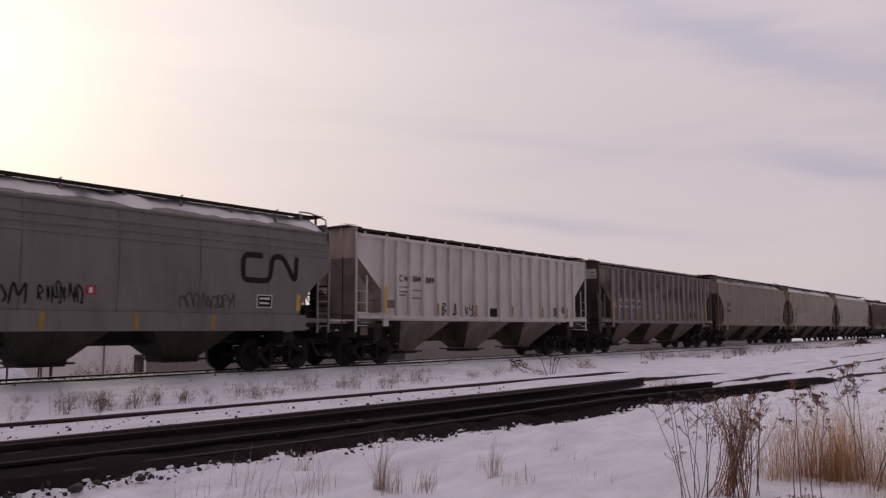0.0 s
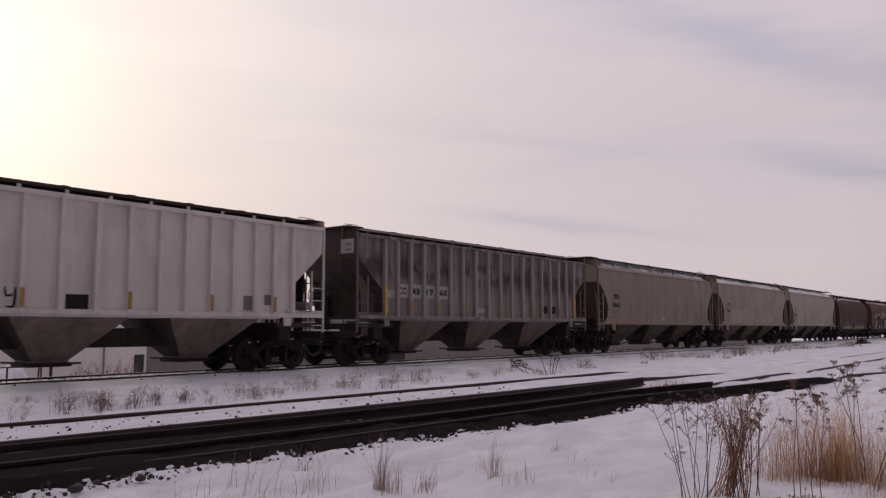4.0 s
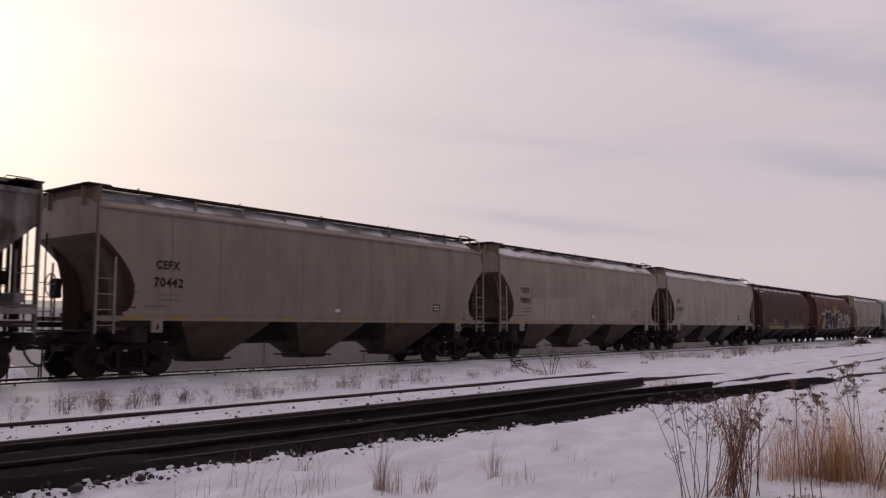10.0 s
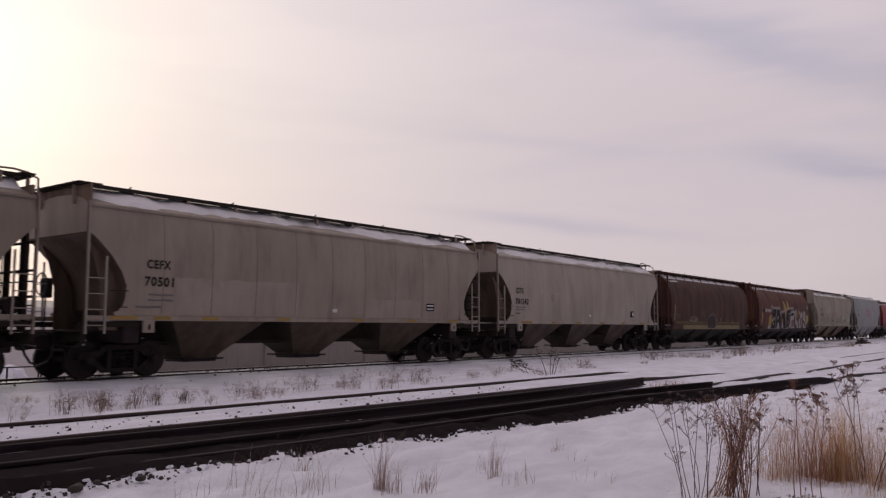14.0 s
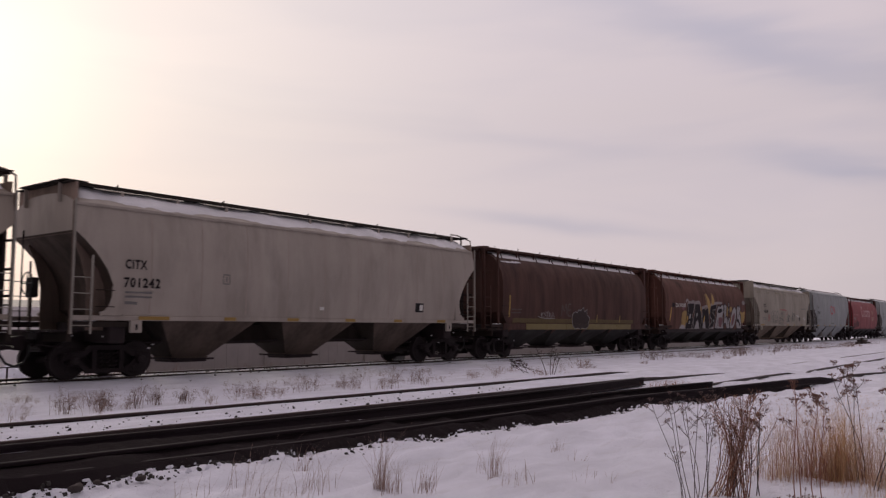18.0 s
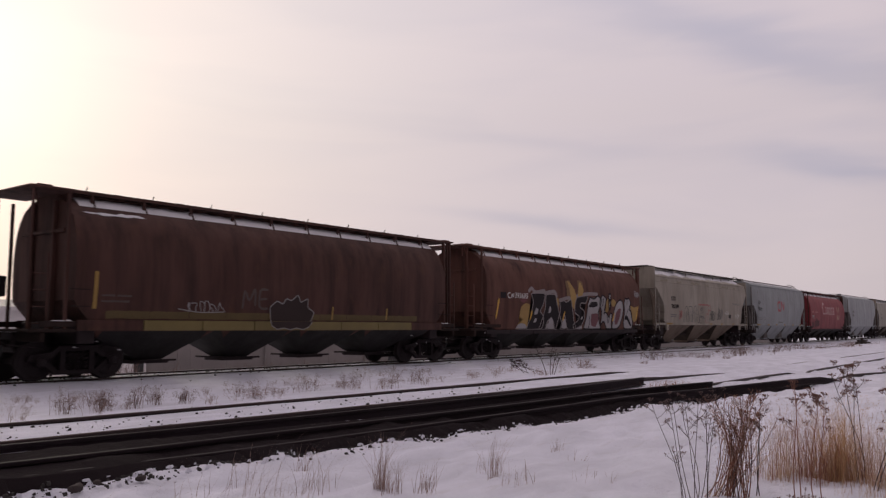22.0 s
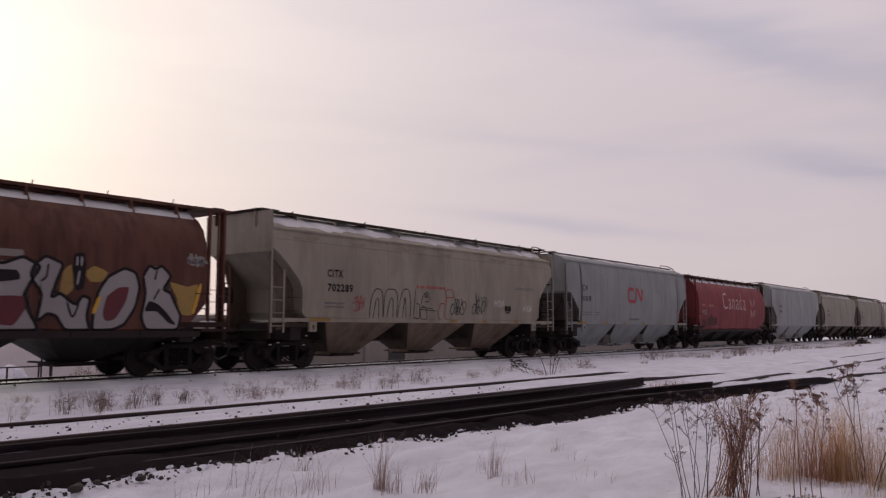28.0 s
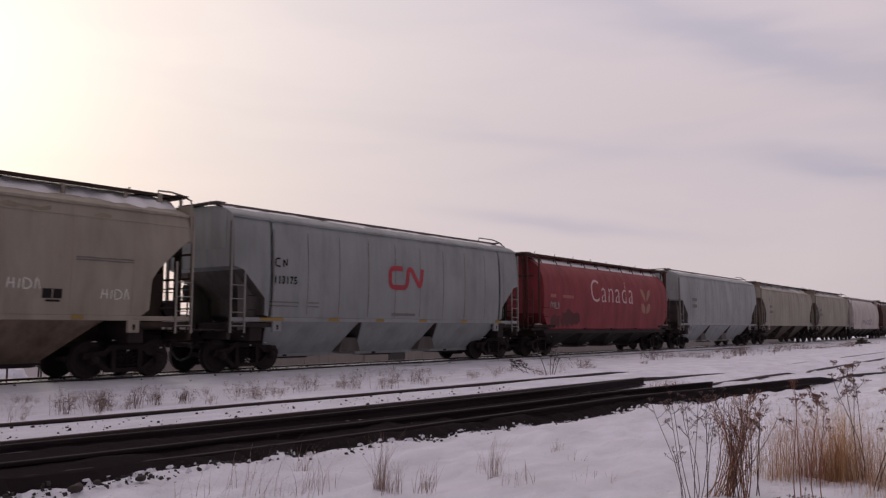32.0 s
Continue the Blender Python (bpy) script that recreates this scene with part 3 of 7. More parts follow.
def funnel_data(shape, half_top, half_out, width_out, material, sheet_mat=None):
    """One discharge hopper: a frustum from the sill down to its outlet, with a lip round the mouth."""
    top, wide = shape.sill + 0.03, shape.y(shape.sill + 0.06) - 0.05
    bm = bmesh.new()
    rings = []
    for hx, hy, z in ((half_top, wide, top), (half_out, width_out, 0.46), (half_out, width_out, 0.36)):
        rings.append([bm.verts.new((x, y, z)) for x, y in ((-hx, -hy), (hx, -hy), (hx, hy), (-hx, hy))])
    for a, b in zip(rings, rings[1:]):
        for k in range(4):
            bm.faces.new((a[k], a[(k + 1) % 4], b[(k + 1) % 4], b[k]))
    bm.faces.new(rings[0])
    bm.faces.new(rings[-1])
    edges = [e for e in bm.edges if abs(e.verts[0].co.z - e.verts[1].co.z) > 0.3]
    bmesh.ops.bevel(bm, geom=edges, offset=0.02, segments=1, affect="EDGES")
    # slope sheets take a darker copy: shade between bays is in the paint
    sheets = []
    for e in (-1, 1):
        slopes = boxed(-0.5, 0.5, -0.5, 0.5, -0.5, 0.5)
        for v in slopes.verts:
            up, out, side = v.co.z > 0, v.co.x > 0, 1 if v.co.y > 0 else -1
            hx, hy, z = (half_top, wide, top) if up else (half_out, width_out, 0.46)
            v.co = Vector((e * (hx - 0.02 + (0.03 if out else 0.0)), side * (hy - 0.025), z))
        sheets.append(data_of("slope_sheet", slopes, sheet_mat or caked_shade(material)))
    return data_of("hopper", bm, material), sheets


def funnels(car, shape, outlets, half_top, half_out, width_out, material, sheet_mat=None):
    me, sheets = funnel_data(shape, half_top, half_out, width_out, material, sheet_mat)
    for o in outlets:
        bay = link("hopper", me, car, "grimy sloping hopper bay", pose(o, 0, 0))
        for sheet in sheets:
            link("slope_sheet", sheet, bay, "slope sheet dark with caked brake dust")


def hull(car, *args):
    body, *bays = body_data(*args)
    link("body", body, car)
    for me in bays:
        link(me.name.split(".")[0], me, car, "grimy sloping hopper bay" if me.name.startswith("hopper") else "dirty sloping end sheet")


OFFSET = [0.0]


def on_side(shape, x, z, off):
    return (x + OFFSET[0], -(shape.y(z) + off), z)


def ribbon(bm, shape, path, width, off, across=3):
    """A painted stroke on the near side of a car, following its curve."""
    pts = bend([(x, 0, z) for x, z in path], 0.07) if len(path) > 2 else [Vector((path[0][0] + (path[1][0] - path[0][0]) * i / 6, 0, path[0][1] + (path[1][1] - path[0][1]) * i / 6)) for i in range(7)]
    rows = []
    n = len(pts)
    for i, p in enumerate(pts):
        d = (pts[min(i + 1, n - 1)] - pts[max(i - 1, 0)])
        d = d.normalized() if d.length > 1e-6 else Vector((1, 0, 0))
        side = Vector((-d.z, 0, d.x))
        taper = 0.55 if i in (0, n - 1) else 1.0
        rows.append([bm.verts.new(on_side(shape, *(lambda v: (v.x, v.z))(p + side * width * taper * (k / across - 0.5)), off)) for k in range(across + 1)])
    for a, b in zip(rows, rows[1:]):
        for k in range(across):
            bm.faces.new((a[k], b[k], b[k + 1], a[k + 1]))
    return bm


def patch(bm, shape, x0, x1, z0, z1, off, ragged=0.0):
    """A painted panel on the near side."""
    nx, nz = max(2, int((x1 - x0) / 0.15)), max(2, int((z1 - z0) / 0.12))
    grid = []
    for i in range(nx + 1):
        row = []
        for k in range(nz + 1):
            x, z = x0 + (x1 - x0) * i / nx, z0 + (z1 - z0) * k / nz
            if ragged and (k in (0, nz) or i in (0, nx)):
                x += random.uniform(-ragged, ragged)
                z += random.uniform(-ragged, ragged)
            row.append(bm.verts.new(on_side(shape, x, z, off)))
        grid.append(row)
    for i in range(nx):
        for k in range(nz):
            bm.faces.new((grid[i][k], grid[i + 1][k], grid[i + 1][k + 1], grid[i][k + 1]))
    return bm


def lettering(car, shape, text, x0, x1, z0, z1, material, label="", bold=0.03):
    """Words or figures painted on the near side, to fill a given box."""
    cu = bpy.data.curves.new("lettering", "FONT")
    cu.body, cu.resolution_u, cu.offset, cu.space_character = text, 3, bold, 1.15
    ob = bpy.data.objects.new("lettering", cu)
    scene.collection.objects.link(ob)
    raw = bpy.data.meshes.new_from_object(ob.evaluated_get(bpy.context.evaluated_depsgraph_get()))
    bpy.data.objects.remove(ob)
    bm = bmesh.new()
    bm.from_mesh(raw)
    ax, bx = min(v.co.x for v in bm.verts), max(v.co.x for v in bm.verts)
    az, bz = min(v.co.y for v in bm.verts), max(v.co.y for v in bm.verts)
    glyphs, seen = [], set()
    for f in bm.faces:
        if f in seen:
            continue
        seen.add(f)
        todo, island = [f], []
        while todo:
            g = todo.pop()
            island.append(g)
            for e in g.edges:
                for k in e.link_faces:
                    if k not in seen:
                        seen.add(k)
                        todo.append(k)
        glyphs.append(island)
    for island in glyphs:
        verts, faces, index = [], [], {}
        for f in island:
            for v in f.verts:
                if v not in index:
                    index[v] = len(verts)
                    verts.append(on_side(shape, x0 + (v.co.x - ax) / (bx - ax) * (x1 - x0), z0 + (v.co.y - az) / (bz - az) * (z1 - z0), 0.014))
            faces.append([index[v] for v in f.verts])
        link("letter", mesh_of("letter", verts, faces, material), car, label)
    bm.free()


def bars(car, shape, rows, material, label="small block of painted writing"):
    """Small print too fine to read: one bar a line."""
    for x0, x1, z, h in rows:
        part("text_line", patch(bmesh.new(), shape, x0, x1, z, z + h, 0.014, 0.008), material, car, label)


def roof_walk(car, x0, x1, z, y0, y1, step, material, legs=True, roof=None, leg_mat=None):
    """Running board down the roof's near and far edges, on short posts."""
    for s in (-1, 1):
        bm = bmesh.new()
        a, b = sorted((s * y0, s * y1))
        box(bm, x0, x1, a, b, z - 0.025, z, 0.006)
        box(bm, x0, x1, s * y1 - 0.015, s * y1 + 0.015, z - 0.075, z + 0.01)
        board = part("running_board", bm, material, car)
        if legs:
            n = int((x1 - x0) / step)
            for i in range(n + 1):
                x = x0 + 0.05 + (x1 - x0 - 0.1) * i / n
                foot = roof.half[3]
                link("board_post", post_data(leg_mat or material, z, y1, foot, roof is not ROUND), board, m=pose(x, 0, 0) @ Matrix.Scale(s, 4, (0, 1, 0)) if s < 0 else pose(x, 0, 0))
    for x in (x0, x1 - 0.35):
        link("roof_crosswalk", data_of("roof_crosswalk", boxed(x, x + 0.35, -y1 - 0.3, y1 + 0.3, z - 0.03, z - 0.004, bevel=0.006), material), car)


POSTS = {}


def post_data(material, z, y, foot, upright=False):
    key = (material.name, z, y, foot, upright)
    if key not in POSTS:
        bm = bmesh.new()
        if upright:
            box(bm, -0.045, 0.045, y - 0.012, y + 0.012, foot[1] - 0.1, z + 0.015)
        else:
            tube(bm, ((0, y, z - 0.02), (0, foot[0], foot[1] - 0.02)), 0.022, 4)
            box(bm, -0.03, 0.03, y - 0.02, y + 0.02, foot[1] - 0.05, z - 0.02)
        POSTS[key] = data_of("board_post", bm, material)
    return POSTS[key]


def roof_snow(car, shape, x0, x1, lo, hi, seed, thick=0.05, cover=0.62, bank=0.0):
    """Patches of snow lying on the roof's shoulder, both sides."""
    def height(y):
        pts = shape.half
        for (a, p), (b, q) in zip(pts, pts[1:]):
            if a <= y <= b:
                return p + (q - p) * (y - a) / (b - a)
        return pts[0][1]
    for s in (-1, 1):
        verts, faces = [], []
        n, m = int((x1 - x0) / 0.16), 6
        for i in range(n + 1):
            x = x0 + (x1 - x0) * i / n
            lip = noise.noise((x * 0.8, seed * 9.1, s * 4.0)) * 0.5 + noise.noise((x * 2.7, seed * 3.7, s)) * 0.3
            wide = lo + (hi - lo) * min(1.0, max(0.12, cover + lip))
            for k in range(m + 1):
                y = lo + (wide - lo) * k / m
                h = thick * math.sin(math.pi * (0.12 + 0.88 * k / m)) if 0 < k < m else 0.0
                verts.append((x, s * y, height(y) + 0.004 + max(0.0, h) * (0.7 + 0.5 * noise.noise((x * 3, y * 5, seed))) + bank * max(0.0, 1 - k / m) ** 1.15 * (0.8 + 0.5 * noise.noise((x * 1.3, seed, s)))))
        for i in range(n):
            for k in range(m):
                faces.append((i * (m + 1) + k, (i + 1) * (m + 1) + k, (i + 1) * (m + 1) + k + 1, i * (m + 1) + k + 1))
        link("snow_cover", mesh_of("snow_cover", verts, faces, ROOF_SNOW, True), car, "thin snow lying on the roof edge")


def snow_lump(car, x0, x1, y0, y1, z, thick, seed):
    """A little snow lying on a ledge."""
    rnd = random.Random(seed)
    n = max(3, int(abs(x1 - x0 + y1 - y0) / 0.12))
    long_x = x1 - x0 > y1 - y0
    verts, faces = [], []
    for k in range(n + 1):
        f = k / n
        inset = 0.25 * rnd.random() if 0 < k < n else 0.45
        top = thick * (rnd.uniform(0.45, 1.0) if 0 < k < n else 0.1)
        for g, z1 in ((0.0, 0.0), (inset * 0.6, top), (1 - inset * 0.6, top), (1.0, 0.0)):
            verts.append((x0 + (x1 - x0) * (f if long_x else g), y0 + (y1 - y0) * (g if long_x else f), z + z1))
    for k in range(n):
        for j in range(3):
            faces.append((k * 4 + j, k * 4 + j + 1, k * 4 + j + 5, k * 4 + j + 4))
    link("snow_cover", mesh_of("snow_cover", verts, faces, ROOF_SNOW, True), car, "thin snow lying on the end platform")


def underframe(car, i, h, body_mat):
    """Couplers, sills, steps, brake gear and trucks."""
    rough_mat = caked_shade(grime_shade(body_mat))
    for s in (-1, 1):
        joint = s * span(i) / 2 - SHIFT.get(i, 0.0)
        mid = trucks_of(i)[0 if s < 0 else 1]
        link("coupler", COUPLER, car, m=pose(joint, 0, 0, 0, 0, 0 if s < 0 else 180))
        link("end_sill", data_of("end_sill", boxed(-0.06, 0.06, -1.48, 1.48, 0.92, 1.14, bevel=0.015), rough_mat), car, m=pose(s * (h - 0.72), 0, 0))
        link("draft_sill", data_of("draft_sill", boxed(-1.15, 1.15, -0.28, 0.28, 0.74, 1.16, bevel=0.02), STEEL), car, m=pose(s * (h - 1.75), 0, 0))
        link("body_bolster", data_of("body_bolster", boxed(-0.22, 0.22, -1.42, 1.42, 0.86, 1.40, bevel=0.03), STEEL), car, m=pose(mid, 0, 0))
        link("draft_pocket", data_of("draft_pocket", boxed(-0.30, 0.30, -0.36, 0.36, 0.66, 1.08, bevel=0.04), STEEL), car, m=pose(joint - s * 0.92, 0, 0))
        bm = tube(bmesh.new(), ((joint - s * 0.36, -0.30, 0.84), (joint - s * 0.33, -0.36, 0.62), (joint - s * 0.20, -0.38, 0.42), (joint, -0.36, 0.34)), 0.032, 6)
        part("air_hose", bm, BLACK, car)
        for y in (-1.44, 1.44):
            link("side_step", data_of("side_step", boxed(-0.95, 0.95, -0.035, 0.035, 1.26, 1.40, bevel=0.01), rough_mat), car, m=pose(s * (h - 1.6), y, 0))
        for z in (1.75, 2.15):
            part("grab_iron", tube(bmesh.new(), ((s * (h - 1.3), -1.56, z), (s * (h - 1.3), -1.62, z), (s * (h - 1.75), -1.62, z), (s * (h - 1.75), -1.56, z)), 0.012, 5), rough_mat, car)
        part("uncoupling_lever", tube(bmesh.new(), ((s * (h - 0.62), -1.40, 0.80), (s * (h - 0.45), -1.15, 0.82), (s * (h - 0.42), -0.3, 0.86), (s * (h - 0.3), -0.1, 1.0)), 0.016, 5), STEEL, car)
        part("train_line", tube(bmesh.new(), ((s * (h - 0.7), -0.42, 0.80), (s * (h - 2.2), -0.42, 0.74), (s * (h - 3.4), -0.55, 0.74)), 0.028, 5), STEEL, car)
        snow_lump(car, *sorted((s * (h - 0.62), s * (h - 0.40))), -0.9, 0.5, 1.145, 0.05, i * 7 + s)
        snow_lump(car, *sorted((s * (h - 1.45), s * (h - 0.95))), -1.46, -1.28, 1.40, 0.035, i * 5 + s)
        rnd = random.Random(i * 11 + s)
        for _ in range(4):
            x, z = mid + rnd.uniform(-1.2, 1.2), rnd.uniform(0.66, 1.05)
            snow_lump(car, x, x + rnd.uniform(0.05, 0.13), -1.20, -1.15, z, 0.035, rnd.random())
        truck(car, mid)


def outlet_gates(car, outlets, mouth):
    for o in outlets:
        bm = boxed(-mouth - 0.12, mouth + 0.12, -0.46, 0.46, 0.30, 0.38, bevel=0.02)
        tube(bm, ((-mouth - 0.28, -0.55, 0.38), (mouth + 0.28, -0.55, 0.38)), 0.03, 6)
        tube(bm, ((-mouth - 0.2, -0.75, 0.40), (-mouth - 0.2, 0.75, 0.40)), 0.03, 6)
        g = part("outlet_gate", bm, STEEL, car)
        g.matrix_basis = pose(o, 0, 0)


def reflectors(car, shape, spots, z0, z1, width=0.09, material=None):
    for x in spots:
        part("reflector", patch(bmesh.new(), shape, x, x + width, z0, z1, 0.014), material or YELLOW, car)


def hand_brake(car, x, side):
    """Brake wheel on the end, with its housing and staff."""
    bm = bmesh.new()
    n = 16
    ring = [(0.0, 0.28 * math.cos(k * math.tau / n), 0.28 * math.sin(k * math.tau / n)) for k in range(n + 1)]
    tube(bm, ring, 0.018, 5)
    for k in range(4):
        a = k * math.tau / 4
        tube(bm, ((0, 0, 0), (0, 0.28 * math.cos(a), 0.28 * math.sin(a))), 0.014, 4)
    wheel = part("brake_wheel", bm, BLACK, car)
    wheel.matrix_basis = pose(x, 0.55, 2.35)
    part("brake_housing", boxed(x + 0.04, x + 0.22, 0.38, 0.72, 2.0, 2.5, bevel=0.03), STEEL, car)
    part("brake_staff", tube(bmesh.new(), ((x + 0.12, 0.55, 2.1), (x + 0.12, 0.55, 1.0)), 0.025, 5), STEEL, car)


def new_car(label, index):
    car = new("hopper_car")
    tagged(car, label, "hopper car", "cars of the grain train")
    CARS.append((car, index))
    return car


CARS = []
# couplings between the cars at the start of the clip
JOINTS = (0.56, 19.0, 36.15, 53.55, 71.3, 88.7, 106.3, 123.35, 140.75, 158.6, 174.95, 191.7, 208.2, 225.0, 240.7, 258.0, 275.2)
DOUBLE_RIBS = {}


# how far each body sits off the middle of its couplings, half its length between corner posts, and its truck centres
SHIFT = {1: -0.14, 2: 0.075, 4: -0.08, 5: 0.06, 8: 0.16}
HALF = {0: 8.38, 1: 8.0, 2: 7.945, 3: 8.15, 4: 8.12, 5: 8.15, 8: 8.21}
TRUCKS = {0: (-6.87, 6.87), 1: (-6.81, 6.55), 2: (-6.80, 6.42), 3: (-6.86, 6.56), 4: (-6.84, 6.55), 5: (-6.90, 6.55), 6: (-6.72, 6.66), 7: (-6.58, 6.82), 8: (-7.12, 6.68), 9: (-6.45, 6.30)}
END_INSET = 0.72


def span(i):
    return JOINTS[i + 1] - JOINTS[i]


def half_of(i):
    """Half the car's length, to the outer edge of its end sills."""
    return HALF[i] + END_INSET if i in HALF else span(i) / 2


def place_of(i):
    """Where the middle of a body stands at the start of the clip."""
    return (JOINTS[i] + JOINTS[i + 1]) / 2 + SHIFT.get(i, 0.0)


def trucks_of(i):
    return TRUCKS.get(i, (-span(i) / 2 + 1.98, span(i) / 2 - 1.98))


def rib_data(z0, z1, y, material):
    key = (z0, z1, y, material.name)
    if key not in DOUBLE_RIBS:
        DOUBLE_RIBS[key] = data_of("side_rib", prism(bmesh.new(), [(-0.06, z0), (0.06, z0), (0.06, z1 - 0.05), (0.03, z1), (-0.03, z1), (-0.06, z1 - 0.05)], -y - 0.12, -y + 0.01), material)
    return DOUBLE_RIBS[key]


RIB_STEPS = (0.65, 0.71, 0.75, 0.79, 0.80, 0.80, 0.85, 0.88, 0.88, 0.86, 0.86, 0.78, 0.80, 0.74, 0.77, 0.70, 0.72)


def ribbed_car(i, label, paint_mat, first, snowy=0.15, rib_mat=None):
    """Three-bay hopper with flat sides and outside posts."""
    h = half_of(i)
    length = 2 * h
    rail_mat = LADDER_WHITE if i == 1 else LADDER_DARK
    car = new_car(label, i)
    outlets = (-4.1, 0.0, 4.1)
    end = [(0.72, 3.62), (1.95, 2.54), (1.98, 1.74), (2.3, 1.55)]
    hull(car, RIBBED, length, end, outlets, None, 1.36, paint_mat, grime_shade(paint_mat), grime_shade(paint_mat, 0.5 if i == 1 else 0.18))
    funnels(car, RIBBED, outlets, 1.5, 0.46, 0.42, grime_shade(paint_mat, 0.27 if i == 1 else 0.5))
    part("centre_sill", boxed(-h + 2.8, h - 2.8, -0.27, 0.27, 0.74, 1.24, bevel=0.02), caked_shade(grime_shade(paint_mat)), car)
    for s in (-1, 1):
        part("side_sill", boxed(-h + 0.75, h - 0.75, s * 1.53 - 0.05, s * 1.53 + 0.05, 1.55, 1.68, bevel=0.012), paint_mat, car)
        part("roof_rail", boxed(-h + 0.75, h - 0.75, s * 1.50 - 0.06, s * 1.50 + 0.06, 4.26, 4.38, bevel=0.015), paint_mat, car)
        x = first
        for step in (0.0, *RIB_STEPS):
            x += step
            link("side_rib", rib_data(1.62, 4.28, 1.5, rib_mat or paint_mat), car, m=pose(x, 0, 0) if s < 0 else pose(x, 0, 0, 0, 0, 180))
        for e in (-1, 1):
            x = e * (h - 0.72)
            ladder(car, x - (0.5 if e > 0 else 0.0), s * 1.52, 1.12, 4.25, 0.5, rail_mat, 1.74, 1 if e > 0 else 0)
            part("corner_post", boxed(x - 0.03, x + 0.03, s * 1.49 - 0.03, s * 1.49 + 0.01, 1.1, 4.42), rail_mat, car)
            a, b = sorted((x, e * (h - 2.25)))
            part("step_bar", boxed(a, b, s * 1.52 - 0.03, s * 1.52 + 0.03, 1.69, 1.77, bevel=0.01), rail_mat, car)
            part("jacking_pad", boxed(e * (h - 2.18) - 0.13, e * (h - 2.18) + 0.13, s * 1.5 - 0.05, s * 1.5 + 0.04, 1.30, 1.68, bevel=0.02), paint_mat, car)
    roof_walk(car, -h + 0.62, h - 0.62, 4.66, 0.45, 0.85, 1.15, caked_shade(grime_shade(paint_mat)) if i == 1 else rib_mat, True, RIBBED, paint_mat)
    part("hatch_cover", boxed(-h + 1.0, h - 1.0, -0.55, 0.55, 4.44, 4.635, bevel=0.03), caked_shade(grime_shade(paint_mat)), car)
    roof_snow(car, RIBBED, -h + 1.0, h - 1.0, 0.86, 1.35, i, 0.03, snowy)
    for k in range(9):
        x = -h + 1.6 + (length - 3.2) * k / 8
        part("hatch_latch", boxed(x - 0.11, x + 0.11, -0.80, -0.62, 4.655, 4.70, bevel=0.012), STEEL, car)
    underframe(car, i, h, paint_mat)
    outlet_gates(car, outlets, 0.42)
    for e in (-1, 1):
        part("end_panel", prism(bmesh.new(), [(-0.03, 3.55), (0.03, 3.55), (0.03, 4.58), (-0.03, 4.58)], -1.5, 1.5), grime_shade(paint_mat, 0.28) if i == 2 else grime_shade(paint_mat, 0.68), car).matrix_basis = pose(e * (h - 0.73), 0, 0)
        a, b = sorted((e * (h - 0.55), e * (h - 1.2)))
        part("roof_platform", boxed(a, b, -1.3, 1.3, 4.585, 4.63, bevel=0.01), caked_shade(grime_shade(paint_mat)), car)
        part("roof_grab", tube(bmesh.new(), ((e * (h - 0.66), -0.95, 4.63), (e * (h - 0.66), -0.95, 4.71), (e * (h - 1.25), -0.95, 4.72), (e * (h - 1.3), -0.95, 4.66)), 0.014, 5), rail_mat, car)
        for y in (-1.12, 1.12) if e < 0 else (1.12,):
            web = [(e * (h - u), z) for u, z in ((1.35, 1.0), (2.1, 1.0), (2.1, 2.2), (1.3, 2.98), (1.1, 3.1), (1.3, 2.4))]
            part("end_web", prism(bmesh.new(), web, y - 0.015, y + 0.015), grime_shade(paint_mat), car)
        for y in (-0.9, 0.9):
            part("grab_post", tube(bmesh.new(), ((e * (h - 0.70), y, 1.0), (e * (h - 0.70), y, 3.6)), 0.022, 5), STEEL, car)
    for y, wide in ((-0.34, 0.2), (0.5, 0.06), (0.95, 0.07)):
        part("end_post", boxed(h - 0.70, h - 0.62, y - wide, y + wide, 1.15, 3.5, bevel=0.01), caked_shade(grime_shade(paint_mat)), car)
    part("air_reservoir", disc(bmesh.new(), -1.0, 0.75, 0.13, 0.13, 14, h - 0.86, 1.93), LADDER_GREY, car, "pale horizontal air tank")
    part("brake_cylinder", disc(disc(bmesh.new(), -0.2, 0.3, 0.17, 0.17, 14, h - 0.90, 2.42), -0.3, -0.2, 0.09, 0.12, 10, h - 0.90, 2.42), STEEL, car)
    part("brake_valve", boxed(h - 1.02, h - 0.78, 0.40, 0.78, 2.25, 2.62, bevel=0.04), STEEL, car)
    part("brake_pipe", tube(bmesh.new(), ((h - 0.8, 0.55, 1.15), (h - 0.8, 0.55, 2.2), (h - 0.86, 0.2, 2.42)), 0.03, 5), STEEL, car)
    part("brake_pipe", tube(bmesh.new(), ((h - 0.8, -0.8, 1.15), (h - 0.8, -0.8, 2.0), (h - 0.8, -0.66, 3.3)), 0.024, 5), STEEL, car)
    for y in (0.08, 1.2):
        part("end_post", boxed(h - 0.70, h - 0.63, y - 0.05, y + 0.05, 1.15, 3.4, bevel=0.01), caked_shade(grime_shade(paint_mat)), car)
    for z in (2.0, 2.66):
        part("end_rail", tube(bmesh.new(), ((h - 0.68, -1.45, z), (h - 0.68, 1.45, z)), 0.016, 5), STEEL, car)
    hand_brake(car, -h + 0.72, 1)
    return car, length


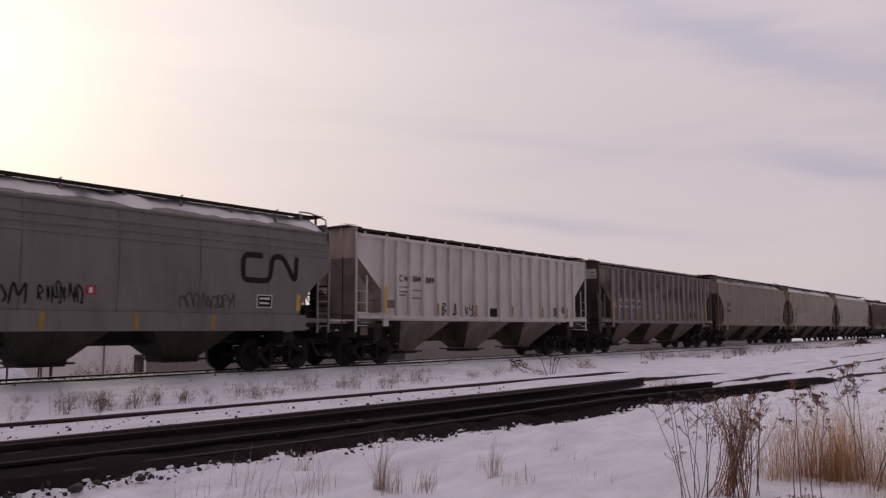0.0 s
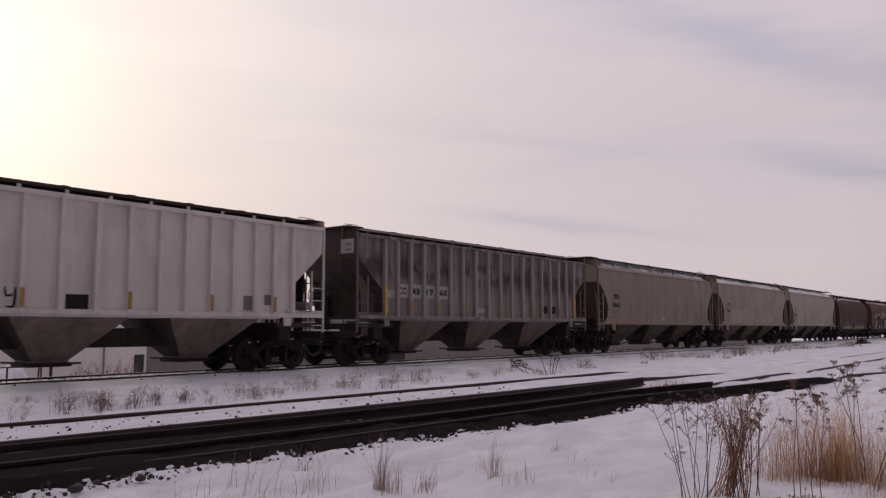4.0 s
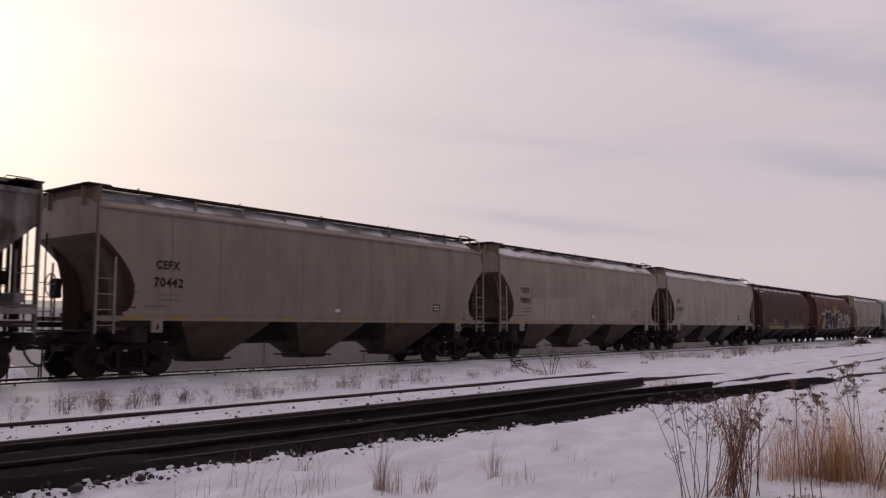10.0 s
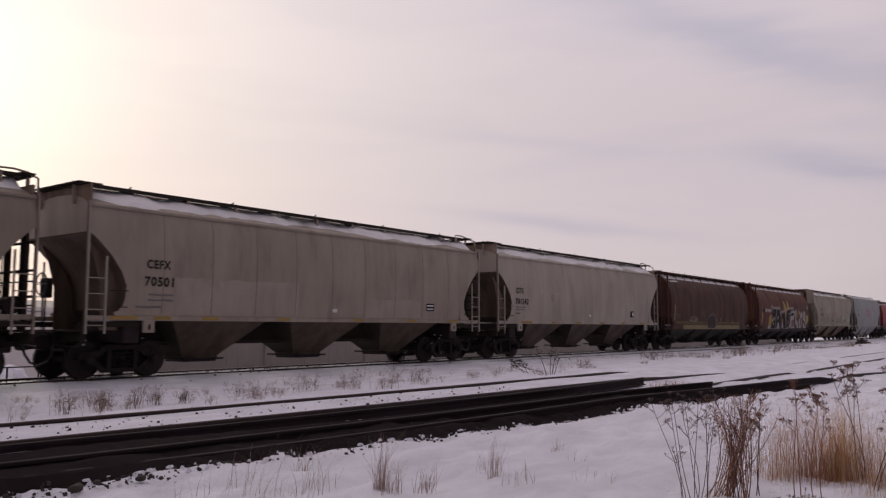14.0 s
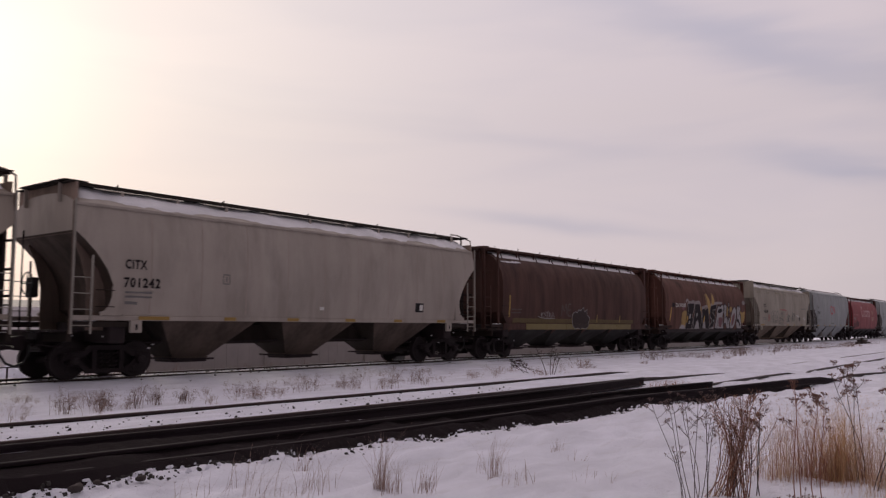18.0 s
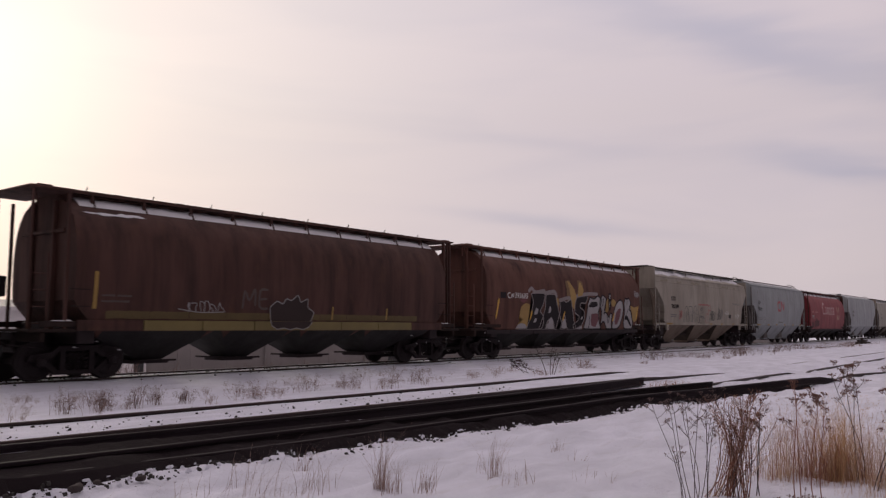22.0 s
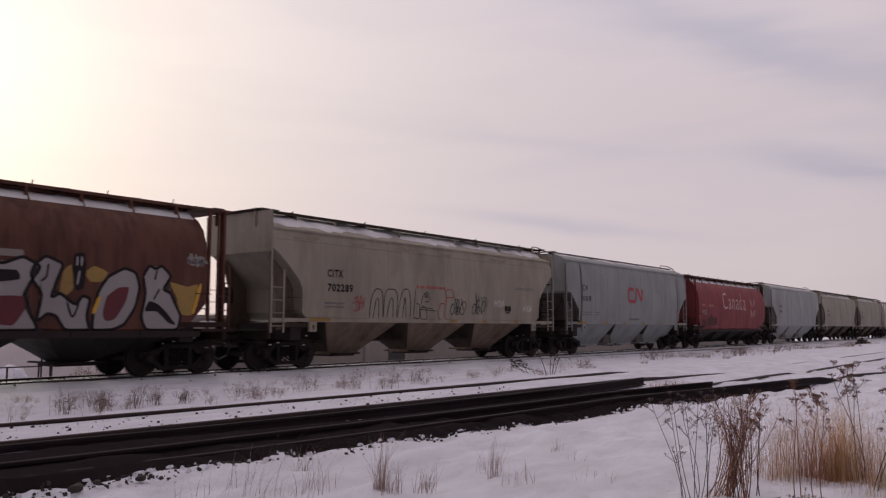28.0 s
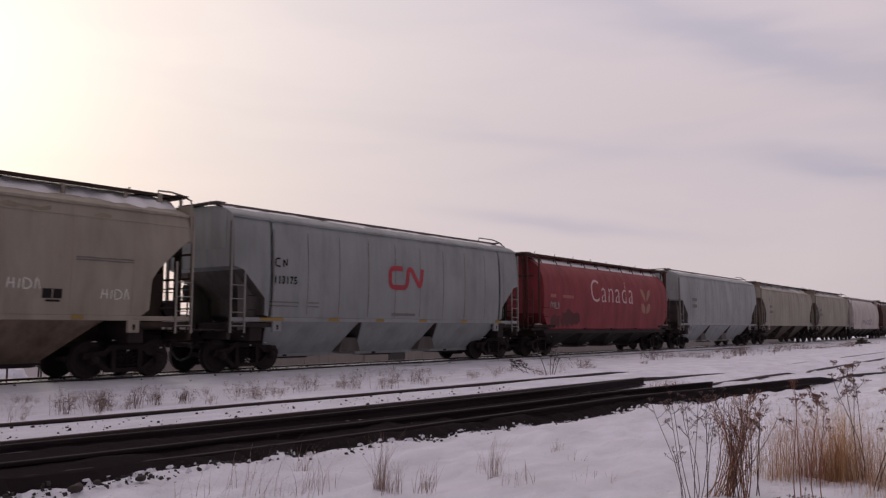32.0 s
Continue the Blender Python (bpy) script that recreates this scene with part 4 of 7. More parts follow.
def curved_car(i, label, paint_mat, snowy=0.8, slanted=None, boards=True, welds=9, bays=(-4.08, 0.0, 4.08), bay=(1.6, 0.58), clean=False, fold=0.0, shape=None):
    """Hopper with smooth bulging sides, arched openings at its ends and a roof ledge."""
    shape = shape or CURVED
    h = half_of(i)
    length = 2 * h
    car = new_car(label, i)
    trim = grime_shade(paint_mat)
    rail_mat = paint_mat if i == 3 else LADDER_TAN if i in (4, 5, 8) else LADDER_GREY
    outlets = bays
    if slanted:
        end = slanted
    else:
        end = [(0.72, 3.55), (0.98, 3.34), (1.30, 3.02), (1.58, 2.64), (1.73, 2.3), (1.78, 2.0), (1.80, 1.7), (2.1, 1.50)]
    # car 8 keeps full paint on its end slopes: snow bounce put into colour
    hull(car, shape, length, end, outlets, None, 1.34, paint_mat, grime_shade(paint_mat), paint_mat if i == 8 else grime_shade(paint_mat, 0.22 if i == 5 else 0.37))
    funnels(car, shape, outlets, bay[0], bay[1], 0.62 if clean else 0.44, paint_mat if clean else grime_shade(paint_mat, 0.5 if i == 8 else 0.22), grime_shade(paint_mat, 0.22) if clean else None)
    if fold:
        for s in (-1, 1):
            part("side_moulding", boxed(-h + 0.8, h - 0.8, s * shape.y(fold) - 0.012, s * shape.y(fold) + 0.012, fold - 0.02, fold + 0.02, bevel=0.005), paint_mat, car)
    part("centre_sill", boxed(-h + 2.6, h - 2.6, -0.27, 0.27, 0.78, 1.34, bevel=0.02), caked_shade(grime_shade(paint_mat)), car)
    for s in (-1, 1):
        part("side_sill", boxed(-h + 0.75, h - 0.75, s * 1.48 - 0.04, s * 1.48 + 0.04, 1.42, 1.54, bevel=0.012), paint_mat, car)
        part("roof_ledge", boxed(-h + 0.78, h - 0.78, s * shape.half[5][0] - 0.05, s * shape.half[5][0] + 0.05, shape.half[5][1] - 0.04, shape.half[5][1] + 0.04, bevel=0.012), paint_mat, car)
        for e in (-1, 1):
            x = e * (h - 0.72)
            ladder(car, x - (0.48 if e > 0 else 0.0), s * 1.54, 1.1, 4.30, 0.48, rail_mat, None, 1 if e > 0 else 0)
            part("corner_post", boxed(x - 0.035, x + 0.035, s * 1.49 - 0.035, s * 1.49 + 0.01, 1.1, 4.25), trim, car)
            if not slanted:
                curl = [(e * (h - u), z) for u, z in ((1.45, 1.54), (2.0, 1.54), (2.0, 2.3), (1.74, 2.3), (1.73, 2.0), (1.66, 1.78), (1.55, 1.66), (1.42, 1.62))]
                part("corner_gusset", prism(bmesh.new(), curl, s * 1.525 - 0.02, s * 1.525 + 0.02), paint_mat, car)
            part("jacking_pad", boxed(e * (h - 2.4) - 0.16, e * (h - 2.4) + 0.16, s * 1.5 - 0.06, s * 1.5 + 0.04, 1.12, 1.44, bevel=0.02), paint_mat, car)
            # black block for the shade inside the pad's hole; none is cut
            part("pad_slot", boxed(e * (h - 2.4) - 0.035, e * (h - 2.4) + 0.035, s * 1.555 - 0.012, s * 1.555 + 0.012, 1.19, 1.33, bevel=0.008), INK, car)
    step = (length - 4.0) / welds
    first, step, welds = {8: (-6.26, 1.59, 9), 9: (-5.95, 1.365, 10), 11: (-5.95, 1.365, 10)}.get(i, (-h + 2.0 + step / 2, step, welds))
    for k in range(welds):
        x = first + step * k
        part("weld_seam", ribbon(bmesh.new(), shape, ((x, 1.6), (x, 2.5), (x, 3.4), (x, 4.15)), 0.035, 0.005, 1), SEAM_PAINT.get(i) or grime_shade(paint_mat, 0.7), car)
    if boards:
        # running board painted dark for its backlit edge
        roof_walk(car, -h + 0.62, h - 0.62, 4.82, 0.45, 0.84, 1.58, caked_shade(trim), True, shape, paint_mat)
        part("hatch_cover", boxed(-h + 0.8, h - 1.45, -0.44, 0.44, 4.50, 4.80, bevel=0.03), paint_mat, car)
        part("end_bracket", tube(bmesh.new(), ((h - 0.66, -1.34, 4.30), (h - 0.64, -1.27, 4.68), (h - 0.64, -1.02, 4.78), (h - 0.66, -0.86, 4.86), (h - 1.0, -0.86, 4.91), (h - 1.38, -0.86, 4.90), (h - 1.40, -0.86, 4.82)), 0.026, 6), rail_mat, car, "bent pale handrail at the end of the running board")
        part("end_stanchion", boxed(h - 1.40, h - 1.26, -0.865, -0.845, 4.40, 4.84), paint_mat, car)
        part("crosswalk", boxed(-h + 0.66, -h + 1.1, -1.40, 1.40, 4.735, 4.765, bevel=0.008), caked_shade(trim), car)
    if not boards:
        part("end_bracket", tube(bmesh.new(), ((h - 2.3, -0.62, 4.88), (h - 2.25, -0.62, 4.99), (h - 1.3, -0.64, 4.99), (h - 0.95, -0.75, 4.90), (h - 0.76, -1.0, 4.62), (h - 0.72, -1.22, 4.30)), 0.024, 6), trim, car, "bent handrail at the end of the running board")
        for a, b in zip(bays, bays[1:]):
            m = (a + b) / 2
            part("cross_bearer", prism(bmesh.new(), [(m - 0.5, 0.46), (m + 0.5, 0.46), (m + 0.32, 0.92), (m - 0.32, 0.92)], -0.9, 0.9), grime_shade(paint_mat), car)
        roof_walk(car, -h + 0.6, h - 1.0, 4.86, 0.30, 0.62, 1.6, trim, False, shape)
    if snowy:
        roof_snow(car, shape, -h + 0.9, h - 0.9, 0.45, 1.36, i, 0.06, snowy, 0.30 if boards else 0.0)
    for k in range(5 if boards else 0):
        x = -h + 2.2 + (length - 4.4) * k / 4
        part("hatch_latch", tube(bmesh.new(), ((x, -0.6, 4.80), (x + 0.12, -0.64, 4.92)), 0.02, 4), STEEL, car)
    part("air_reservoir", disc(bmesh.new(), -0.35, 0.35, 0.17, 0.17, 14, h - 1.25, 1.42), STEEL, car)
    part("brake_pipe", tube(bmesh.new(), ((-h + 2.4, -0.5, 0.86), (h - 2.4, -0.5, 0.86)), 0.03, 5), STEEL, car)
    underframe(car, i, h, paint_mat)
    outlet_gates(car, outlets, 0.42)
    for e in (-1, 1):
        x0, x1 = sorted((e * (h - 0.30), e * (h - 0.95)))
        wide = 1.55 if i == 8 else 1.42 if boards else 1.2
        part("end_panel", prism(bmesh.new(), [(-0.03, 3.5), (0.03, 3.5), (0.03, 4.60 if not boards else 4.73 if e < 0 else 4.50), (-0.03, 4.60 if not boards else 4.73 if e < 0 else 4.50)], -wide, wide), paint_mat if i in (8, 9, 11) else grime_shade(paint_mat, 0.66), car).matrix_basis = pose(e * (h - (0.70 if i == 8 and e < 0 else 0.80)), 0, 0)
        part("crossover_platform", boxed(x0, x1, -1.42, 1.42, 1.15, 1.20, bevel=0.01), STEEL, car)
        if boards:
            part("roof_platform", boxed(min(e * (h - 0.55), e * (h - 0.95)), max(e * (h - 0.55), e * (h - 0.95)), -0.92, 0.92, 4.765, 4.80, bevel=0.01), caked_shade(trim), car)
        for y in (-1.12, 1.12) if e < 0 else (1.12,):
            web = [(e * (h - u), z) for u, z in ((1.30, 1.18), (2.1, 1.18), (2.1, 2.6), (1.6, 3.0), (1.0, 3.5), (0.92, 3.35), (1.1, 2.95), (1.28, 2.3))]
            part("end_web", prism(bmesh.new(), web, y - 0.015, y + 0.015), trim, car)
        for y in (-0.95, 0.2, 0.95) if e > 0 else (0.95,):
            part("grab_post", tube(bmesh.new(), ((e * (h - 0.70), y, 1.18), (e * (h - 0.70), y, 3.7)), 0.022, 5), STEEL, car)
        for z in (1.75, 2.3) if e > 0 else ():
            part("grab_iron", tube(bmesh.new(), ((e * (h - 0.70), -1.4, z), (e * (h - 0.70), 1.4, z)), 0.018, 5), STEEL, car)
    part("brake_box", boxed(h - 1.75, h - 0.95, -0.6, 1.0, 1.2, 1.45 if i == 5 else 2.7 if i == 8 else 1.75, bevel=0.03), caked_shade(trim), car)
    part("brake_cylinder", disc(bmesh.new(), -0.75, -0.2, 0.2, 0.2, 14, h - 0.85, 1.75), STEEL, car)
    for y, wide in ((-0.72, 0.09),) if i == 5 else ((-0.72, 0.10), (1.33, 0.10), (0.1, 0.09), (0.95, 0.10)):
        part("end_post", boxed(h - 0.66, h - 0.58, y - wide * 1.3, y + wide * 1.3, 1.15, 3.75, bevel=0.01), caked_shade(trim), car)
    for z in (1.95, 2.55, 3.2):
        part("end_rail", boxed(h - 0.70, h - 0.66, -1.4, 1.4, z - 0.03, z + 0.03, bevel=0.008), caked_shade(trim), car)
    hand_brake(car, -h + 0.66, 1)
    return car, length


def round_car(i, label, paint_mat, sill_mat, cage_mat):
    """Four-bay cylindrical hopper with caged ends."""
    length = span(i)
    h = length / 2
    car = new_car(label, i)
    outlets = tuple(-4.35 + 2.9 * k for k in range(4))
    end = [(1.40, 1.9), (1.55, 1.7), (1.9, 1.3), (2.2, 1.0)]
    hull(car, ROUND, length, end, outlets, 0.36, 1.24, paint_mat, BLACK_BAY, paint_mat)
    for s in (-1, 1):
        for k in range(8):
            a = -h + 1.5 + (length - 3.0) * k / 8
            if sill_mat is STEEL:
                part("sill_plate", boxed(a + 0.01, a + (length - 3.0) / 8 - 0.01, s * 1.45 - 0.03, s * 1.45 + 0.03, 1.0, 1.165, bevel=0.01), sill_mat, car)
            else:
                part("sill_plate", boxed(a + 0.01, a + (length - 3.0) / 8 - 0.01, s * 1.50 - 0.03, s * 1.50 + 0.03, 1.17, 1.43, bevel=0.01), sill_mat if s < 0 and 0 < k < 7 else paint_mat, car)
        for e in (-1, 1):
            x = e * (h - 0.45)
            ladder(car, x - (0.42 if e > 0 else 0.0), s * 1.30, 1.15, 4.45, 0.42, cage_mat)
            part("cage_post", boxed(e * (h - 1.25) - 0.035, e * (h - 1.25) + 0.035, s * 1.42 - 0.035, s * 1.42 + 0.035, 1.15, 4.42), cage_mat, car)
    for e in (-1, 1):
        x0, x1 = sorted((e * (h - 0.4), e * (h - 1.5)))
        part("end_platform", boxed(x0, x1, -1.5, 1.5, 1.14, 1.22, bevel=0.012), caked_shade(cage_mat), car)
        part("roof_platform", boxed(x0, x1, -1.25, 1.25, 4.50, 4.56, bevel=0.012), cage_mat, car)
        part("end_brace", boxed(e * (h - 1.38) - 0.05, e * (h - 1.38) + 0.05, -1.05, 1.05, 3.55, 3.63, bevel=0.01), cage_mat, car)
        for y in (-0.55, 0.55):
            part("end_stiffener", boxed(e * (h - 1.37) - 0.06, e * (h - 1.37) + 0.06, y - 0.04, y + 0.04, 1.2, 4.35, bevel=0.01), cage_mat, car)
    roof_walk(car, -h + 0.6, h - 0.6, 4.60, 0.50, 0.90, 1.35, cage_mat, True, ROUND)
    part("hatch_cover", boxed(-h + 1.4, h - 1.4, -0.56, 0.56, 4.38, 4.585, bevel=0.03), paint_mat, car)
    roof_snow(car, ROUND, -h + 1.7, h - 1.5, 0.3, 1.05, i, 0.09, 1.5)
    for k in range(8):
        x = -h + 2.0 + (length - 4.0) * k / 7
        part("latch_rod", tube(bmesh.new(), ((x, -0.72, 4.58), (x + 0.05, -0.74, 4.74)), 0.014, 4), STEEL, car)
        part("hatch_latch", boxed(x + 0.7, x + 0.95, -0.82, -0.62, 4.60, 4.635, bevel=0.01), STEEL, car)
    underframe(car, i, h, cage_mat)
    outlet_gates(car, outlets, 0.42)
    for y, wide in ((-1.12, 0.10), (0.4, 0.07)):
        part("end_post", boxed(h - 0.62, h - 0.54, y - wide, y + wide, 1.2, 4.5, bevel=0.01), cage_mat, car)
    hand_brake(car, -h + 0.5, 1)
    return car, length


INK = plain("black_lettering", (0.020, 0.016, 0.0175), 0.8, 0.0, 0.3, 8, 0.45, 0.01, 0.15)
LADDER_WHITE = plain("white_handrail", (0.52, 0.51, 0.49), 0.6, 0.0, 0.3, 8)
LADDER_GREY = plain("grey_handrail", (0.24, 0.225, 0.215), 0.6, 0.0, 0.4, 8)
LADDER_DARK = plain("soiled_handrail", (0.13, 0.118, 0.112), 0.7, 0.0, 0.5, 8)
LADDER_TAN = plain("pale_tan_handrail", (0.275, 0.248, 0.215), 0.6, 0.0, 0.4, 8)
GREY = car_paint("dark_grey_paint", (0.158, 0.163, 0.152), rust=0.06, grime=0.35, seed=1)
PALE = car_paint("pale_grey_paint", (0.589, 0.589, 0.551), rust=0.03, grime=0.16, seed=2)
SOOTY = car_paint("sooty_grey_paint", (0.250, 0.238, 0.224), dirt=(0.10, 0.075, 0.065), rust=0.08, grime=0.6, seed=3, soot=(3.0, 3.6))
SOOTY_RIB = car_paint("dusty_grey_paint", (0.292, 0.274, 0.258), dirt=(0.10, 0.075, 0.065), rust=0.05, grime=0.4, seed=31)
BEIGE = car_paint("beige_paint", (0.228, 0.205, 0.163), rust=0.05, grime=0.35, seed=4)
BEIGE_B = car_paint("light_beige_paint", (0.290, 0.267, 0.215), rust=0.04, grime=0.32, seed=5)
CREAM = car_paint("cream_grey_paint", (0.346, 0.328, 0.280), rust=0.04, grime=0.22, seed=6)
BROWN = car_paint("faded_brown_paint", (0.069, 0.0285, 0.020), dirt=(0.020, 0.012, 0.010), rust=0.45, grime=1.0, seed=7, rough=0.72)
BROWN_B = car_paint("rust_brown_paint", (0.105, 0.042, 0.027), dirt=(0.020, 0.011, 0.009), rust=0.4, grime=1.0, seed=8, rough=0.72)
SAND = car_paint("sand_paint", (0.293, 0.282, 0.222), rust=0.12, grime=0.30, seed=9)
BLUEGREY = car_paint("blue_grey_paint", (0.255, 0.296, 0.294), rust=0.03, grime=0.22, seed=10)
CRIMSON = car_paint("crimson_paint", (0.225, 0.021, 0.03), dirt=(0.065, 0.035, 0.033), rust=0.04, grime=0.5, seed=11)
BLUEGREY_B = car_paint("pale_blue_grey_paint", (0.312, 0.358, 0.356), rust=0.03, grime=0.22, seed=12)
OLIVE = car_paint("olive_beige_paint", (0.305, 0.305, 0.25), rust=0.05, grime=0.35, seed=13)
OFFWHITE = car_paint("off_white_paint", (0.50, 0.48, 0.45), rust=0.05, grime=0.3, seed=14)

SEAM_PAINT = {3: car_paint("seam_beige", (0.185, 0.155, 0.125), rust=0.0, grime=0.3, seed=41), 4: car_paint("seam_light_beige", (0.205, 0.175, 0.14), rust=0.0, grime=0.3, seed=42), 5: car_paint("seam_cream", (0.33, 0.295, 0.25), rust=0.0, grime=0.2, seed=43), 8: car_paint("seam_sand", (0.26, 0.235, 0.19), rust=0.0, grime=0.2, seed=44)}

DEEP_ARCH = [(0.72, 3.62), (0.98, 3.46), (1.36, 3.12), (1.76, 2.72), (1.93, 2.45), (1.96, 1.70), (2.2, 1.5)]
WIDE_CUT = [(0.72, 3.02), (0.86, 2.93), (1.28, 2.64), (1.63, 2.27), (1.83, 1.99), (1.92, 1.66), (2.1, 1.5)]
LOW_CUT = [(0.78, 2.98), (1.1, 2.9), (1.92, 2.1), (1.94, 1.62), (2.2, 1.5)]


def grime_shade(mat, keep=0.50):
    """The same paint darkened by keep, for road dirt and shade on bays and ends."""
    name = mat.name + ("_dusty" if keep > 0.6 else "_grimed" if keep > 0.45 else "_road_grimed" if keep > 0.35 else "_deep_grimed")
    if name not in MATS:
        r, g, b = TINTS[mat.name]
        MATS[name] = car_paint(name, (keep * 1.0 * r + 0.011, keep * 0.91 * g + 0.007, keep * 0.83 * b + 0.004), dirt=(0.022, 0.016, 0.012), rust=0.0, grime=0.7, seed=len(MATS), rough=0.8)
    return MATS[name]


def caked_shade(mat):
    """Paint cut to a fifth, putting shade and brake dust on sheets, sills and boards."""
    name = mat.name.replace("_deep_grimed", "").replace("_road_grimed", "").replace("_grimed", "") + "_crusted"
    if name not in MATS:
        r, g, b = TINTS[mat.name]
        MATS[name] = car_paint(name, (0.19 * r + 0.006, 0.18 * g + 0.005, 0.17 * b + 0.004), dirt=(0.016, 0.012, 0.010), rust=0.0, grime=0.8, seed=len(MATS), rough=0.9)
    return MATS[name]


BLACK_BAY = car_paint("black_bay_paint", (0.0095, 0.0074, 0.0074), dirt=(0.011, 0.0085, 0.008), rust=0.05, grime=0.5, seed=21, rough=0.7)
cars = []
cars.append(curved_car(0, "dark grey covered hopper car with snow on its roof ledge", GREY, 0.72, WIDE_CUT, True, 6, (-3.83, 0.0, 3.83)))
cars.append(ribbed_car(1, "pale grey ribbed hopper car with black scrawls", PALE, -6.66))
cars.append(ribbed_car(2, "sooty rust-streaked grey ribbed hopper car", SOOTY, -6.63, 0.15, SOOTY_RIB))
cars.append(curved_car(3, "dusty beige hopper car with smooth bulging sides", BEIGE, 0.45))
cars.append(curved_car(4, "light beige hopper car with patched lower panels", BEIGE_B, 0.75))
cars.append(curved_car(5, "cream-grey hopper car with snow along its roof", CREAM, 0.72))
cars.append(round_car(6, "dark brown cylindrical hopper car with a yellow sill", BROWN, DULL_YELLOW, BROWN))
cars.append(round_car(7, "rust-brown cylindrical hopper car covered in graffiti", BROWN_B, STEEL, BROWN_B))
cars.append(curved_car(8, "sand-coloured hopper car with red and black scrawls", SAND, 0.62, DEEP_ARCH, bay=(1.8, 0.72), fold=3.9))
cars.append(curved_car(9, "blue-grey hopper car with a red emblem", BLUEGREY, 0.5, LOW_CUT, False, bay=(1.98, 1.5), clean=True, shape=TALL))
cars.append(round_car(10, "crimson cylindrical hopper car with white lettering", CRIMSON, STEEL, BROWN))
cars.append(curved_car(11, "pale blue-grey hopper car", BLUEGREY_B, 0.5, LOW_CUT, False, bay=(1.98, 1.5), clean=True, shape=TALL))
cars.append(curved_car(12, "olive-beige hopper car with smooth sides", OLIVE, 0.5))
cars.append(curved_car(13, "olive-beige hopper car with smooth sides", OLIVE, 0.5))
cars.append(round_car(14, "off-white cylindrical hopper car with dark scrawls", OFFWHITE, OFFWHITE, OFFWHITE))
cars.append(round_car(15, "dark brown cylindrical hopper car with faded paint", BROWN, DULL_YELLOW, BROWN))


# ---- writing, emblems and graffiti on the cars ----
def strokes(car, shape, paths, width, material, off, label=""):
    """Sprayed or painted lines; one part for all the strokes of one colour in a drawing."""
    for p in paths:
        part("graffiti", ribbon(bmesh.new(), shape, p, width, off), material, car, label)


def closed(outline, sub=3):
    """A smooth closed line through a few places."""
    n = len(outline)
    pts = [Vector(p) for p in outline]
    out = []
    for i in range(n):
        a, b, c, d = pts[i - 1], pts[i], pts[(i + 1) % n], pts[(i + 2) % n]
        for k in range(sub):
            t = k / sub
            out.append(b * (1 - t) + c * t + ((c - a) * t * (1 - t) ** 2 - (d - b) * t * t * (1 - t)) * 0.22)
    return out


def blot(car, shape, outline, material, off, label="", rim=None, edge=0.07):
    """A filled area of spray paint on the near side, with or without a line round it."""
    line = closed(outline)
    bm = bmesh.new()
    bm.faces.new([bm.verts.new((p.x, 0, p.y)) for p in line])
    bmesh.ops.triangulate(bm, faces=bm.faces)
    z = 1.1
    while z < 3.8:
        bmesh.ops.bisect_plane(bm, geom=bm.verts[:] + bm.edges[:] + bm.faces[:], plane_co=(0, 0, z), plane_no=(0, 0, 1))
        z += 0.14
    for v in bm.verts:
        v.co = Vector(on_side(shape, v.co.x, v.co.z, off))
    part("graffiti", bm, material, car, label)
    if rim:
        strokes(car, shape, [[tuple(p) for p in line] + [tuple(line[0])]], edge, rim, off + 0.004)


def emblem(car, shape, paths, width, material, label):
    bm = bmesh.new()
    for p in paths:
        line = [Vector(p[0])]
        for a, b, c in zip(p, p[1:], p[2:]):
            a, b, c = Vector(a), Vector(b), Vector(c)
            r = min(0.22, (a - b).length * 0.45, (c - b).length * 0.45)
            u, v = b + (a - b).normalized() * r, b + (c - b).normalized() * r
            line += [u * (1 - t) ** 2 + b * 2 * t * (1 - t) + v * t * t for t in (0.0, 0.25, 0.5, 0.75, 1.0)]
        line.append(Vector(p[-1]))
        rows = []
        for k, q in enumerate(line):
            d = (line[min(k + 1, len(line) - 1)] - line[max(k - 1, 0)]).normalized()
            side = Vector((-d.y, d.x)) * width / 2
            rows.append([bm.verts.new(on_side(shape, *(q + side * f), 0.012)) for f in (-1, -0.33, 0.33, 1)])
        for a, b in zip(rows, rows[1:]):
            for k in range(3):
                bm.faces.new((a[k], b[k], b[k + 1], a[k + 1]))
    return part("emblem", bm, material, car, label)


def panel(car, shape, x0, x1, z0, z1, material, name="placard", off=0.010, label="", ragged=0.0):
    return part(name, patch(bmesh.new(), shape, x0, x1, z0, z1, off, ragged), material, car, label)


def scribble(x, z, w, h, n, seed):
    """A tangled tag of n loops in a box."""
    rnd = random.Random(seed)
    out = []
    for i in range(n):
        cx = x + w * (i + 0.5) / n
        out.append([(cx + rnd.uniform(-0.5, 0.5) * w / n, z + rnd.uniform(0, 0.25) * h), (cx + rnd.uniform(-0.7, 0.3) * w / n, z + rnd.uniform(0.6, 1.0) * h),
                    (cx + rnd.uniform(0, 0.8) * w / n, z + rnd.uniform(0.5, 1.0) * h), (cx + rnd.uniform(-0.2, 0.9) * w / n, z + rnd.uniform(0.0, 0.5) * h), (cx + rnd.uniform(0.2, 1.2) * w / n, z + rnd.uniform(0.0, 0.4) * h)])
    return out


def rib_reflectors(car, first, which, z0, z1, material):
    """Reflective strips stuck on the outer faces of some ribs."""
    for k in which:
        x = first + sum(RIB_STEPS[:k])
        part("reflector", boxed(x - 0.05, x + 0.05, -1.632, -1.618, z0, z1), material, car)


